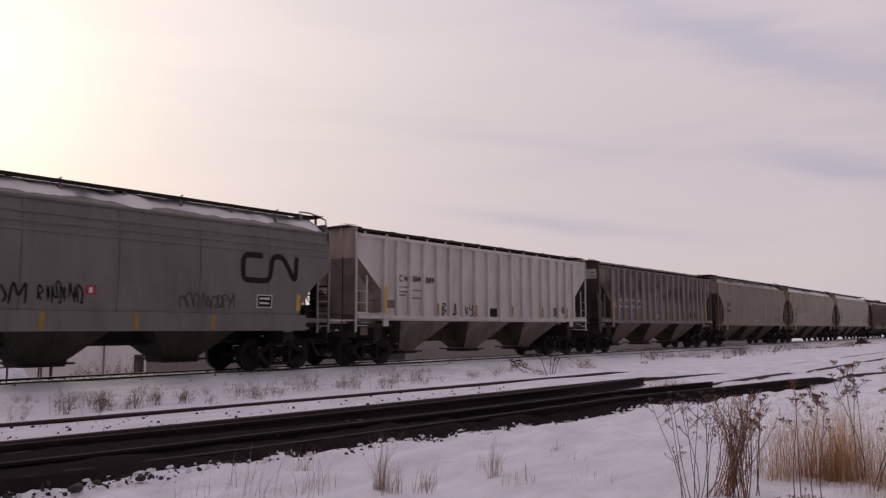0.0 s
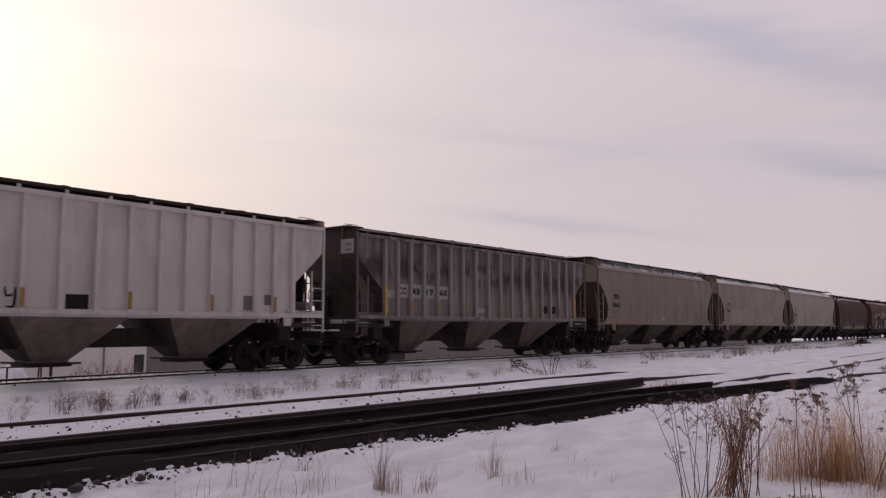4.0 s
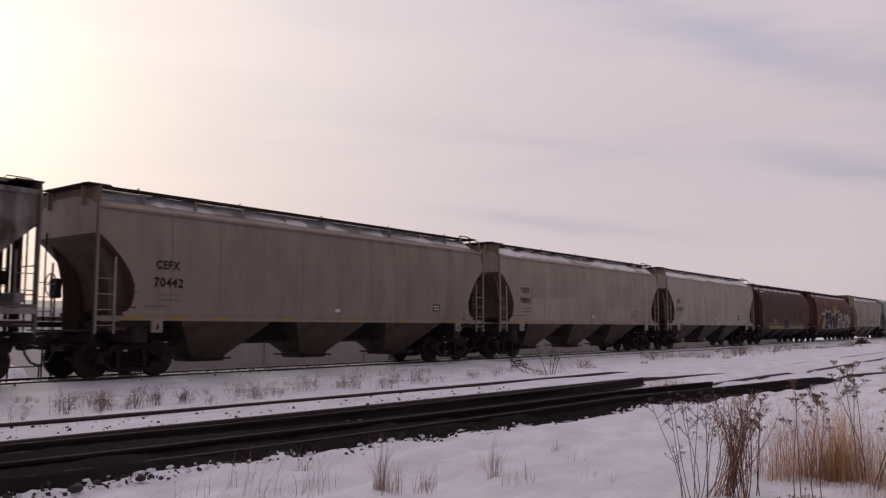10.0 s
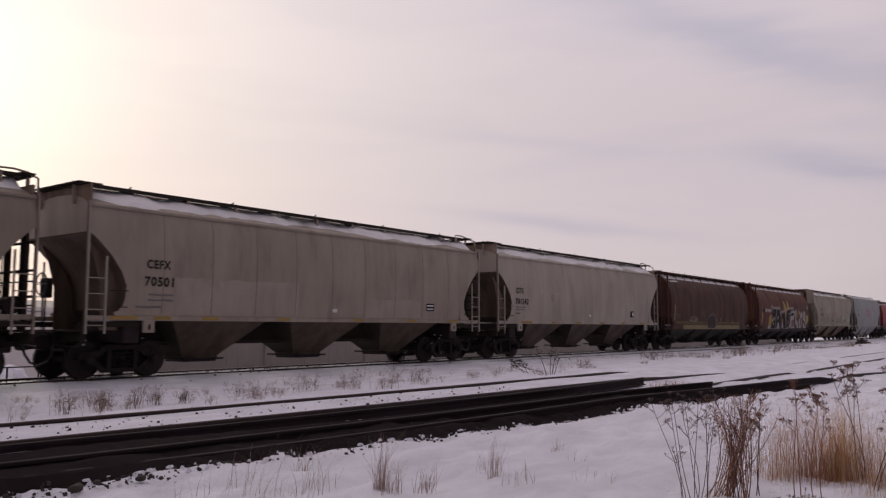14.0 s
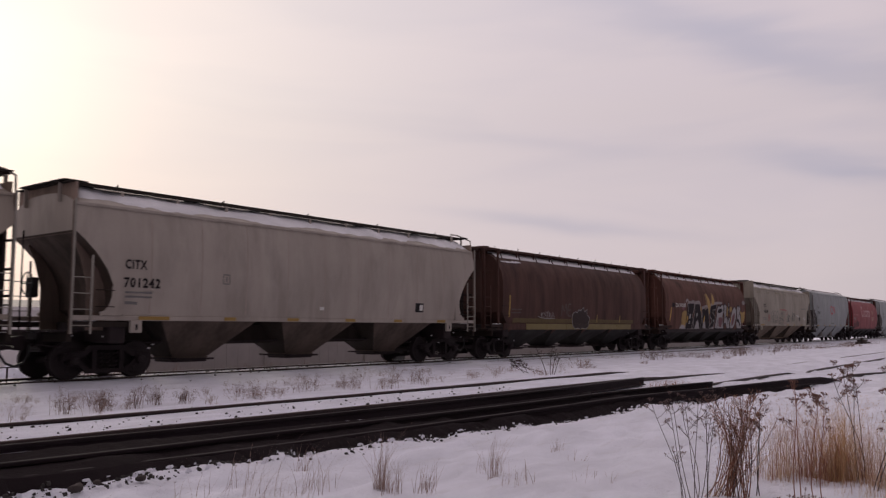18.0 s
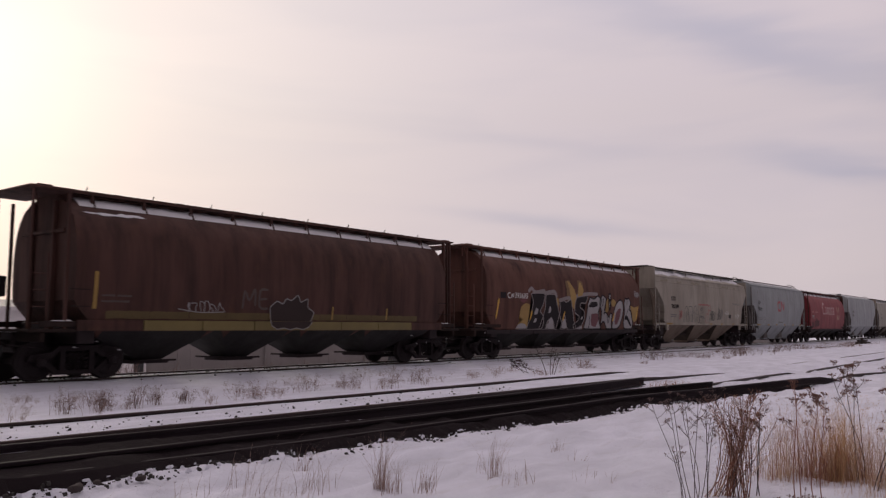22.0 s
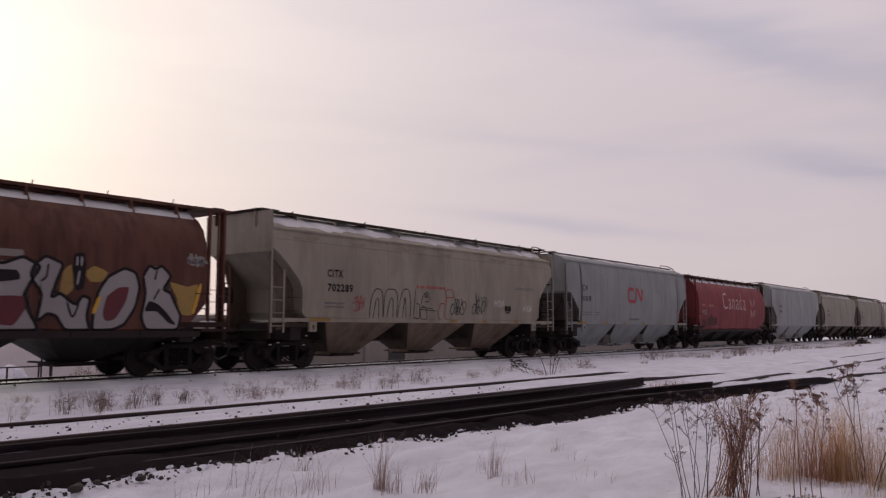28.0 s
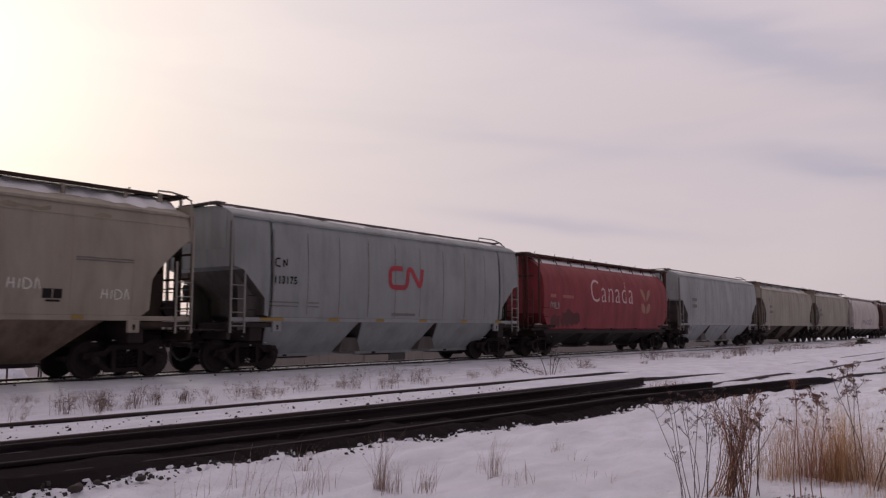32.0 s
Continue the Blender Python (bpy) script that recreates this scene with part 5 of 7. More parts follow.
FADED_INK = plain("faded_lettering", (0.16, 0.15, 0.145), 0.7, 0.0, 0.5, 8)
GREEN_BLACK = plain("faded_black_spray", (0.07, 0.07, 0.062), 0.7, 0.0, 0.6, 5)
PINKISH = plain("faded_red_spray", (0.33, 0.10, 0.09), 0.6, 0.0, 0.4, 8)
CHALK = plain("chalk_line", (0.27, 0.25, 0.245), 0.8, 0.0, 0.4, 14)
GHOST = plain("ghost_spray", (0.085, 0.062, 0.055), 0.8, 0.0, 0.5, 4)
CLEAN_BEIGE = car_paint("repainted_beige", (0.315, 0.285, 0.24), rust=0.02, grime=0.15, seed=17)
LIGHT_PANEL = plain("light_stencil_panel", (0.33, 0.325, 0.31), 0.6, 0.0, 0.4, 6)
MUSTARD = plain("mustard_reflector", (0.31, 0.19, 0.045), 0.6, 0.0, 0.4, 6)
FADED_WHITE = plain("faded_white_paint", (0.58, 0.42, 0.41), 0.7, 0.0, 0.6, 3)
FADED_GOLD = plain("faded_gold_paint", (0.30, 0.145, 0.10), 0.6, 0.0, 0.4, 6)

car, n = cars[0]
OFFSET[0] = -0.48
emblem(car, CURVED, [[(6.16, 3.32), (5.45, 3.32), (5.45, 2.60), (6.42, 2.60), (6.52, 3.32), (6.91, 3.34), (7.41, 2.60), (7.46, 3.37)]], 0.16, INK, "large black painted line emblem")
panel(car, CURVED, 5.99, 6.55, 1.82, 2.20, WHITE, off=0.006)
panel(car, CURVED, 6.02, 6.52, 1.85, 2.17, INK, label="black placard with white border")
bars(car, CURVED, [(6.08, 6.46, 2.05, 0.07), (6.08, 6.46, 1.93, 0.05)], WHITE)
strokes(car, CURVED, [[(-1.12, 2.2), (-0.98, 1.95), (-1.05, 1.8)], [(-0.92, 1.77), (-0.84, 2.24), (-0.71, 1.96), (-0.57, 2.24), (-0.55, 1.78)]], 0.06, INK, 0.008, "black sprayed scrawl")
strokes(car, CURVED, scribble(-0.3, 1.8, 1.05, 0.5, 8, 3), 0.045, INK, 0.008, "black sprayed tag")
panel(car, CURVED, 0.83, 1.1, 2.04, 2.25, RED, "decal", label="small red and white decal")
panel(car, CURVED, 0.92, 1.01, 2.08, 2.21, WHITE, "decal", 0.014)
strokes(car, CURVED, scribble(3.4, 1.75, 1.8, 0.45, 9, 4), 0.05, GREEN_BLACK, 0.008, "faded sprayed tag")
for x in (-0.25, 2.12, 4.42):
    part("reflector", boxed(x - 0.48, x - 0.36, -1.585, -1.575, 1.2, 1.6), MUSTARD, car)
reflectors(car, CURVED, (7.5,), 1.75, 2.24, 0.14)
h = n / 2
part("side_plate", boxed(-h + 2.0, h - 1.7, -1.575, -1.50, 1.16, 1.63, bevel=0.012), GREY, car)
part("side_plate", boxed(-h + 2.0, h - 1.7, 1.50, 1.575, 1.16, 1.63, bevel=0.012), GREY, car)
for z, d in ((3.46, 0.03), (3.66, 0.03), (3.88, 0.035)):
    part("side_moulding", boxed(-h + 0.8, h - 0.8, -CURVED.y(z) - 0.03, -CURVED.y(z) + 0.03, z - d, z + d, bevel=0.01), GREY, car)

car, n = cars[1]
OFFSET[0] = 0.140
emblem(car, RIBBED, [[(-5.80, 3.07), (-5.96, 3.07), (-5.96, 2.88), (-5.79, 2.88)], [(-5.70, 2.87), (-5.70, 3.08), (-5.56, 2.87), (-5.56, 3.08)]], 0.04, INK, "small black line emblem")
lettering(car, RIBBED, "384", -5.26, -4.80, 2.87, 3.09, INK, "black stencilled number")
lettering(car, RIBBED, "089", -4.48, -4.02, 2.85, 3.08, INK, "black stencilled number")
bars(car, RIBBED, [(-5.97, -5.5, 2.66, 0.04), (-5.97, -5.5, 2.48, 0.05), (-5.97, -5.6, 2.36, 0.05), (-5.28, -4.76, 2.55, 0.04), (-5.28, -4.76, 2.28, 0.05)], FADED_INK)
rib_reflectors(car, -6.66, (4, 7, 10, 13, 16), 1.70, 2.14, MUSTARD)
rib_reflectors(car, -6.66, (0,), 1.72, 2.66, YELLOW)
panel(car, RIBBED, -0.40, 0.16, 1.66, 2.03, INK, label="black patch above the sill")
panel(car, RIBBED, -6.62, -6.22, 1.92, 2.2, FADED_INK)
panel(car, RIBBED, 4.75, 5.1, 1.75, 2.15, FADED_INK)
panel(car, RIBBED, 5.5, 5.85, 1.9, 2.2, FADED_INK)
strokes(car, RIBBED, [[(-3.52, 2.14), (-3.3, 2.12), (-3.5, 1.92), (-3.28, 1.9), (-3.52, 1.68)], [(-3.5, 1.66), (-3.5, 2.1)], [(-2.9, 1.75), (-2.6, 1.78)], [(-2.75, 1.68), (-2.7, 2.16), (-2.62, 1.8)], [(-2.12, 1.7), (-2.1, 2.1), (-1.95, 1.75), (-1.92, 2.05)], [(-1.78, 2.15), (-1.75, 1.95), (-1.6, 1.98)], [(-1.55, 2.15), (-1.58, 1.72), (-1.75, 1.72)]], 0.055, INK, 0.010, "black sprayed scrawls")

car, n = cars[2]
OFFSET[0] = -0.075
for x0, x1 in ((-5.83, -5.24), (-5.14, -4.48), (-4.36, -3.68), (-3.56, -2.92)):
    panel(car, RIBBED, x0, x1, 2.30, 2.78, LIGHT_PANEL, "stencil_panel", 0.006)
panel(car, RIBBED, -6.45, -5.95, 2.28, 2.55, LIGHT_PANEL, "stencil_panel", 0.006)
lettering(car, RIBBED, "CC", -5.79, -5.38, 2.42, 2.66, INK, "black stencilled letters")
lettering(car, RIBBED, "48", -5.07, -4.62, 2.42, 2.66, INK, "black stencilled number")
lettering(car, RIBBED, "19", -4.25, -3.85, 2.42, 2.66, INK, "black stencilled number")
lettering(car, RIBBED, "68", -3.45, -3.02, 2.42, 2.66, INK, "black stencilled number")
rib_reflectors(car, -6.63, (2, 4, 6, 9, 12, 15), 1.70, 2.16, MUSTARD)
rib_reflectors(car, -6.63, (0, 17), 1.72, 2.66, YELLOW)
panel(car, RIBBED, 4.05, 4.42, 1.88, 2.2, INK)
panel(car, RIBBED, 4.80, 5.15, 1.88, 2.2, INK)
panel(car, RIBBED, -1.0, -0.52, 1.83, 2.0, LIGHT_PANEL)
part("end_placard", boxed(-n / 2 + 0.69, -n / 2 + 0.715, -1.35, -0.75, 3.72, 4.2, bevel=0.004), LIGHT_PANEL, car, "pale square board on the car end")
for z in (3.84, 4.02):
    part("marking", boxed(-n / 2 + 0.684, -n / 2 + 0.690, -1.26, -0.98, z - 0.03, z + 0.03), FADED_INK, car)

car, n = cars[3]
OFFSET[0] = 0.0
lettering(car, CURVED, "CEFX", -6.58, -5.88, 2.74, 2.97, INK, "black stencilled letters")
lettering(car, CURVED, "70442", -6.62, -5.76, 2.28, 2.53, INK, "black stencilled number")
bars(car, CURVED, [(-6.5, -5.8, 2.06, 0.05), (-6.5, -5.8, 1.93, 0.05), (-6.85, -6.2, 1.76, 0.06)], FADED_INK)
for x in (-7.4, -6.2, -4.8, -2.3, 0.4, 3.0, 5.6):
    part("reflector", boxed(x + OFFSET[0], x + 0.6 + OFFSET[0], -1.552, -1.546, 1.45, 1.53), MUSTARD, car)
panel(car, CURVED, -0.1, 0.12, 1.74, 1.84, WHITE, "decal")
panel(car, CURVED, 4.9, 5.3, 1.85, 2.1, INK, label="black placard with white bars")
bars(car, CURVED, [(4.94, 5.26, 2.0, 0.05), (4.94, 5.26, 1.9, 0.04)], WHITE)

car, n = cars[4]
OFFSET[0] = 0.080
panel(car, CURVED, -5.8, -1.48, 1.57, 2.56, CLEAN_BEIGE, "repaint_patch", 0.004, "cleaner repainted lower panel", 0.03)
panel(car, CURVED, 1.5, 4.4, 1.57, 2.2, CLEAN_BEIGE, "repaint_patch", 0.004, "", 0.03)
lettering(car, CURVED, "CEFX", -6.66, -5.96, 2.74, 2.97, INK, "black stencilled letters")
lettering(car, CURVED, "70501", -6.70, -5.86, 2.29, 2.54, INK, "black stencilled number")
bars(car, CURVED, [(-6.58, -5.85, 2.06, 0.05), (-6.58, -5.85, 1.92, 0.05), (-6.95, -6.2, 1.74, 0.06)], FADED_INK)
for x0, x1 in ((-7.6, -6.85), (-6.4, -5.9), (-4.95, -4.4), (-2.3, -1.8), (0.9, 1.4), (3.6, 4.1), (6.0, 6.6)):
    part("reflector", boxed(x0 + OFFSET[0], x1 + OFFSET[0], -1.552, -1.546, 1.45, 1.53), MUSTARD, car)
panel(car, CURVED, -0.02, 0.18, 1.73, 1.84, WHITE, "decal")
panel(car, CURVED, 4.7, 5.15, 1.85, 2.12, INK, label="black placard with white bars")
bars(car, CURVED, [(4.74, 5.11, 2.02, 0.05), (4.74, 5.11, 1.9, 0.04)], WHITE)

car, n = cars[5]
OFFSET[0] = -0.260
lettering(car, CURVED, "CITX", -6.58, -5.98, 2.70, 2.94, INK, "black stencilled letters")
lettering(car, CURVED, "701242", -6.60, -5.58, 2.24, 2.49, INK, "black stencilled number")
bars(car, CURVED, [(-6.55, -5.8, 2.10, 0.05), (-6.55, -5.8, 1.99, 0.05), (-6.55, -6.2, 1.82, 0.07)], FADED_INK)
strokes(car, CURVED, [[(-3.62, 2.45), (-3.4, 2.45)], [(-3.4, 2.45), (-3.4, 2.7)], [(-3.4, 2.7), (-3.62, 2.7)], [(-3.62, 2.7), (-3.62, 2.45)], [(-3.51, 2.5), (-3.51, 2.65)]], 0.03, FADED_INK, 0.010, "small stencilled square")
panel(car, CURVED, 0.08, 0.26, 1.79, 1.89, WHITE, "decal")
for x0, x1 in ((-6.15, -5.27), (-3.54, -3.15), (-1.25, -0.8), (1.2, 1.65), (3.6, 4.0), (6.0, 6.5)):
    part("reflector", boxed(x0 + OFFSET[0], x1 + OFFSET[0], -1.552, -1.546, 1.44, 1.53), MUSTARD, car)
panel(car, CURVED, 4.75, 5.2, 1.8, 2.12, INK, label="black placard with white bars")
panel(car, CURVED, 4.98, 5.16, 1.86, 2.06, WHITE, "decal", 0.014)

car, n = cars[6]
OFFSET[0] = -0.2
reflectors(car, ROUND, (-6.46,), 1.70, 2.60, 0.10, MUSTARD)
reflectors(car, ROUND, (-1.0, 1.52, 4.1), 1.50, 1.90, 0.07, MUSTARD)
OLIVE_BAND = plain("thin_olive_band", (0.105, 0.072, 0.026), 0.8, 0.0, 0.9, 3, 0.35)
for k in range(10):
    panel(car, ROUND, -6.1 + 1.19 * k, -4.92 + 1.19 * k, 1.47, 1.66, OLIVE_BAND, "painted_band", 0.003, "worn olive band over the sill" if k == 0 else "", 0.008)
strokes(car, ROUND, scribble(-3.95, 1.64, 1.25, 0.36, 6, 23) + [[(-4.1, 1.74), (-3.4, 1.66), (-2.6, 1.68)]], 0.028, CHALK, 0.008, "white sprayed signature")
CLOUD = plain("brown_black_spray", (0.028, 0.0155, 0.013), 0.8, 0.0, 0.5, 4)
blot(car, ROUND, [(-0.98, 1.56), (-1.02, 1.84), (-0.78, 2.02), (-0.56, 1.95), (-0.42, 2.10), (-0.22, 2.06), (0.02, 2.22), (0.16, 2.02), (0.42, 2.12), (0.46, 1.86), (0.72, 1.72), (0.62, 1.44), (0.30, 1.22), (-0.20, 1.19), (-0.72, 1.24), (-0.92, 1.38)], CLOUD, 0.034, "dark cloud with a thin white outline", CHALK, 0.03)
lobe = [(-1.17, 1.425), (-1.12, 1.30), (-0.92, 1.20), (-0.66, 1.24), (-0.42, 1.185), (-0.18, 1.24), (0.10, 1.19), (0.34, 1.27), (0.48, 1.425)]
part("graffiti", prism(bmesh.new(), lobe, -1.536, -1.5315), CLOUD, car, "foot of the dark cloud on the sill")
part("graffiti", tube(bmesh.new(), [(x, -1.537, z) for x, z in lobe], 0.013, 4), CHALK, car)
strokes(car, ROUND, [[(-2.0, 1.78), (-1.96, 2.28), (-1.78, 2.02), (-1.60, 2.34), (-1.56, 1.86)], [(-1.12, 2.34), (-1.40, 2.30), (-1.38, 1.84), (-1.08, 1.80)], [(-1.38, 2.06), (-1.14, 2.08)]], 0.07, GHOST, 0.006, "rubbed-out grey tag")
panel(car, ROUND, -6.6, -4.95, 4.01, 4.09, ROOF_SNOW, "snow_cover", 0.012, "crust of snow on the shoulder", 0.04)
bars(car, ROUND, [(-6.25, -5.9, 2.0, 0.05), (-5.84, -5.45, 2.0, 0.05), (-6.25, -5.5, 1.86, 0.05)], GHOST)

car, n = cars[7]
OFFSET[0] = -0.35
panel(car, ROUND, -5.98, -5.55, 2.47, 2.72, INK, "lettering")
emblem(car, ROUND, [[(-5.24, 2.70), (-5.42, 2.70), (-5.42, 2.50), (-5.22, 2.50)], [(-5.13, 2.49), (-5.13, 2.71), (-4.98, 2.49), (-4.98, 2.71)]], 0.045, WHITE, "small white line emblem")
lettering(car, ROUND, "395605", -4.88, -3.86, 2.49, 2.73, WHITE, "white stencilled number", 0.01)
OFFSET[0] = 0.0
HAZE = plain("thin_ochre_mist", (0.155, 0.090, 0.040), 0.8, 0.0, 0.9, 2.5, 0.4)
DIM_SILVER = plain("thin_silver_mist", (0.225, 0.19, 0.185), 0.7, 0.0, 0.9, 3, 0.45)
# ochre behind the letters
strokes(car, ROUND, [[(-0.45, 2.5), (-0.5, 3.0), (-0.58, 3.45)], [(0.45, 2.7), (0.6, 3.1), (0.68, 3.5)], [(-1.72, 2.3), (-1.68, 2.62)], [(6.5, 1.7), (6.95, 2.2)]], 0.5, HAZE, 0.003, "thin ochre overspray")
blot(car, ROUND, [(-0.30, 2.30), (-0.40, 2.75), (-0.60, 3.42), (-0.36, 3.36), (-0.02, 3.05), (0.18, 2.70), (0.06, 2.10)], OCHRE, 0.006, "ochre sprayed flames behind the letters")
blot(car, ROUND, [(0.34, 2.70), (0.42, 3.15), (0.62, 3.45), (0.80, 3.28), (0.92, 3.02), (0.72, 2.74)], OCHRE, 0.006)
blot(car, ROUND, [(-4.80, 1.72), (-4.69, 2.16), (-4.34, 2.30), (-4.02, 2.25), (-3.90, 1.90), (-4.05, 1.50), (-4.15, 1.20), (-4.98, 1.20), (-4.78, 1.42), (-4.48, 1.62)], OCHRE, 0.005)
blot(car, ROUND, [(-1.92, 2.62), (-1.56, 2.56), (-1.50, 2.28), (-1.62, 1.98), (-1.83, 2.37)], OCHRE, 0.006)
blot(car, ROUND, [(3.25, 2.06), (3.32, 2.56), (3.50, 2.72), (3.58, 2.17), (3.44, 2.00)], OCHRE, 0.006)
blot(car, ROUND, [(3.84, 2.55), (4.07, 2.72), (4.42, 2.58), (4.28, 2.35), (3.98, 2.34)], OCHRE, 0.006)
blot(car, ROUND, [(6.15, 2.42), (6.68, 2.32), (7.00, 2.40), (7.06, 2.00), (6.88, 1.58), (6.55, 1.60), (6.40, 1.99)], OCHRE, 0.006)
blot(car, ROUND, [(-4.80, 2.42), (-4.55, 2.30), (-4.28, 2.42), (-4.40, 2.60)], DARK_RED, 0.007, "dark red fill")
# smeared pale halo and the pale band under the letters
strokes(car, ROUND, [[(-4.15, 2.80), (-3.86, 2.96), (-3.55, 2.80), (-2.81, 2.88), (-2.69, 2.80), (-1.91, 2.88), (-1.67, 2.62)], [(-1.46, 2.50), (-0.58, 2.64), (-0.32, 2.56), (0.20, 2.74), (1.28, 2.88), (2.4, 2.90)]], 0.16, DIM_SILVER, 0.004, "smeared silver halo")
for k, x in enumerate((-4.55, -2.42, -1.10, 0.60)):
    wide = (0.45, 0.68, 0.40, 0.30)[k]
    blot(car, ROUND, [(x - wide, 1.19), (x - wide * 0.7, 1.38), (x - 0.1, 1.44), (x + wide * 0.6, 1.41), (x + wide, 1.19)], SILVER, 0.007, "ragged pale band under the letters")
# black letters with thin pale rims
LETTERS = (
    ((-3.92, 2.74), (-2.80, 2.76), (-2.86, 2.33), (-3.12, 1.98), (-2.84, 1.78), (-2.76, 1.45), (-2.96, 1.20), (-4.12, 1.19), (-3.96, 1.57), (-3.81, 2.06), (-3.74, 2.41)),
    ((-2.65, 2.72), (-1.86, 2.74), (-1.64, 2.29), (-1.39, 1.86), (-0.94, 1.19), (-1.75, 1.19), (-1.85, 1.46), (-2.13, 1.70), (-2.44, 1.50), (-2.59, 1.19), (-3.10, 1.19), (-2.84, 1.75), (-2.70, 2.17)),
    ((-1.42, 2.42), (-1.02, 2.50), (-0.82, 2.43), (-0.37, 2.56), (-0.21, 2.16), (0.00, 1.62), (0.27, 1.19), (-0.55, 1.19), (-0.76, 1.55), (-0.91, 1.82), (-1.12, 1.55), (-1.20, 1.19), (-1.60, 1.19), (-1.46, 1.69), (-1.33, 2.04)),
    ((0.22, 2.68), (1.28, 2.80), (1.12, 2.44), (0.62, 2.42), (0.54, 2.22), (0.98, 2.04), (1.04, 1.67), (0.78, 1.35), (0.14, 1.19), (-0.02, 1.38), (0.40, 1.58), (0.50, 1.80), (0.08, 1.95), (0.02, 2.31)),
)
for outline in LETTERS:
    blot(car, ROUND, outline, INK, 0.011, "black fat letter with a thin silver rim", DIM_SILVER, 0.055)
for x, z, a, b in ((-3.46, 1.97, 0.17, 0.15), (-3.50, 1.58, 0.13, 0.10), (-2.30, 2.06, 0.12, 0.15), (0.78, 1.72, 0.10, 0.08)):
    blot(car, ROUND, [(x - a, z - b), (x - a * 0.2, z + b), (x + a, z + b * 0.5), (x + a * 0.6, z - b * 0.8)], SILVER, 0.018)
blot(car, ROUND, [(-2.40, 1.22), (-2.28, 1.62), (-2.05, 1.70), (-1.92, 1.50), (-1.84, 1.22)], SILVER, 0.018)
blot(car, ROUND, [(-1.12, 1.24), (-1.04, 1.60), (-0.86, 1.66), (-0.72, 1.40), (-0.66, 1.24)], SILVER, 0.018)
# silver letters with black rims
SILVERS = (
    ((1.32, 2.39), (1.55, 2.72), (1.95, 2.66), (2.38, 2.82), (2.76, 2.62), (2.56, 2.23), (2.45, 1.94), (2.57, 1.65), (2.78, 1.20), (1.10, 1.20), (1.20, 1.63), (1.26, 1.95)),
    ((2.57, 2.39), (2.65, 2.67), (2.90, 2.87), (3.28, 2.71), (3.16, 2.29), (3.08, 1.95), (3.28, 2.03), (3.53, 1.86), (3.67, 1.80), (3.83, 1.99), (4.00, 1.92), (3.97, 1.52), (4.04, 1.20), (3.48, 1.20), (3.23, 1.51), (3.02, 1.56), (2.80, 1.40), (2.84, 2.01)),
    ((4.13, 1.65), (4.21, 2.13), (4.44, 2.48), (4.85, 2.70), (5.16, 2.60), (5.28, 2.24), (5.20, 1.74), (4.96, 1.34), (4.64, 1.20), (4.15, 1.20)),
    ((5.37, 2.53), (5.53, 2.80), (5.72, 2.74), (5.89, 2.82), (6.16, 2.57), (5.97, 2.24), (6.18, 2.13), (6.36, 1.84), (6.54, 1.55), (6.45, 1.20), (5.59, 1.20), (5.41, 1.53), (5.46, 2.10)),
)
for outline in SILVERS:
    blot(car, ROUND, outline, SILVER, 0.012, "silver fat letter with a black rim", INK, 0.075)
blot(car, ROUND, [(1.69, 1.90), (2.10, 1.95), (2.45, 1.94), (2.51, 1.65), (2.27, 1.29), (1.81, 1.37)], DARK_RED, 0.020, "dark red fill")
blot(car, ROUND, [(1.40, 2.26), (1.66, 2.50), (2.26, 2.52), (2.34, 2.32), (1.86, 2.24)], INK, 0.020)
blot(car, ROUND, [(4.36, 1.59), (4.43, 2.00), (4.71, 2.22), (4.99, 2.24), (4.94, 1.88), (4.70, 1.46), (4.45, 1.41)], DARK_RED, 0.020, "dark red fill")
blot(car, ROUND, [(5.48, 1.66), (5.58, 1.92), (5.86, 1.84), (6.16, 1.60), (6.42, 1.32), (6.18, 1.38), (5.83, 1.66)], INK, 0.020)
blot(car, ROUND, [(3.56, 2.97), (3.81, 3.00), (3.86, 2.58), (3.82, 2.18), (3.64, 2.12), (3.54, 2.57)], INK, 0.014)
strokes(car, ROUND, [[(3.63, 2.70), (3.64, 2.92)], [(3.74, 2.70), (3.75, 2.92)], [(3.66, 2.25), (3.70, 2.58)]], 0.05, SILVER, 0.019, "pale strokes")
strokes(car, ROUND, [[(1.5, 1.2), (1.62, 1.5), (1.55, 1.8)], [(2.95, 2.70), (2.92, 2.40), (2.80, 2.30)], [(5.75, 2.70), (5.70, 2.45)], [(3.45, 1.85), (3.62, 1.50), (3.75, 1.85)], [(5.85, 2.24), (5.70, 1.95)]], 0.05, INK, 0.018, "black detail lines in the silver letters")
strokes(car, ROUND, scribble(6.62, 2.86, 0.6, 0.36, 5, 12) + scribble(6.7, 2.9, 0.5, 0.25, 4, 13), 0.05, CHALK, 0.008, "small chalky tag")
for x in (-3.94, -1.06, 4.12):
    strokes(car, ROUND, [[(x, 1.58), (x + 0.13, 1.99)]], 0.10, YELLOW, 0.022, "yellow reflective strip")
strokes(car, ROUND, [[(-6.58, 1.62), (-6.44, 2.45)], [(6.92, 1.62), (7.10, 2.42)]], 0.10, YELLOW, 0.014, "yellow reflective strip")

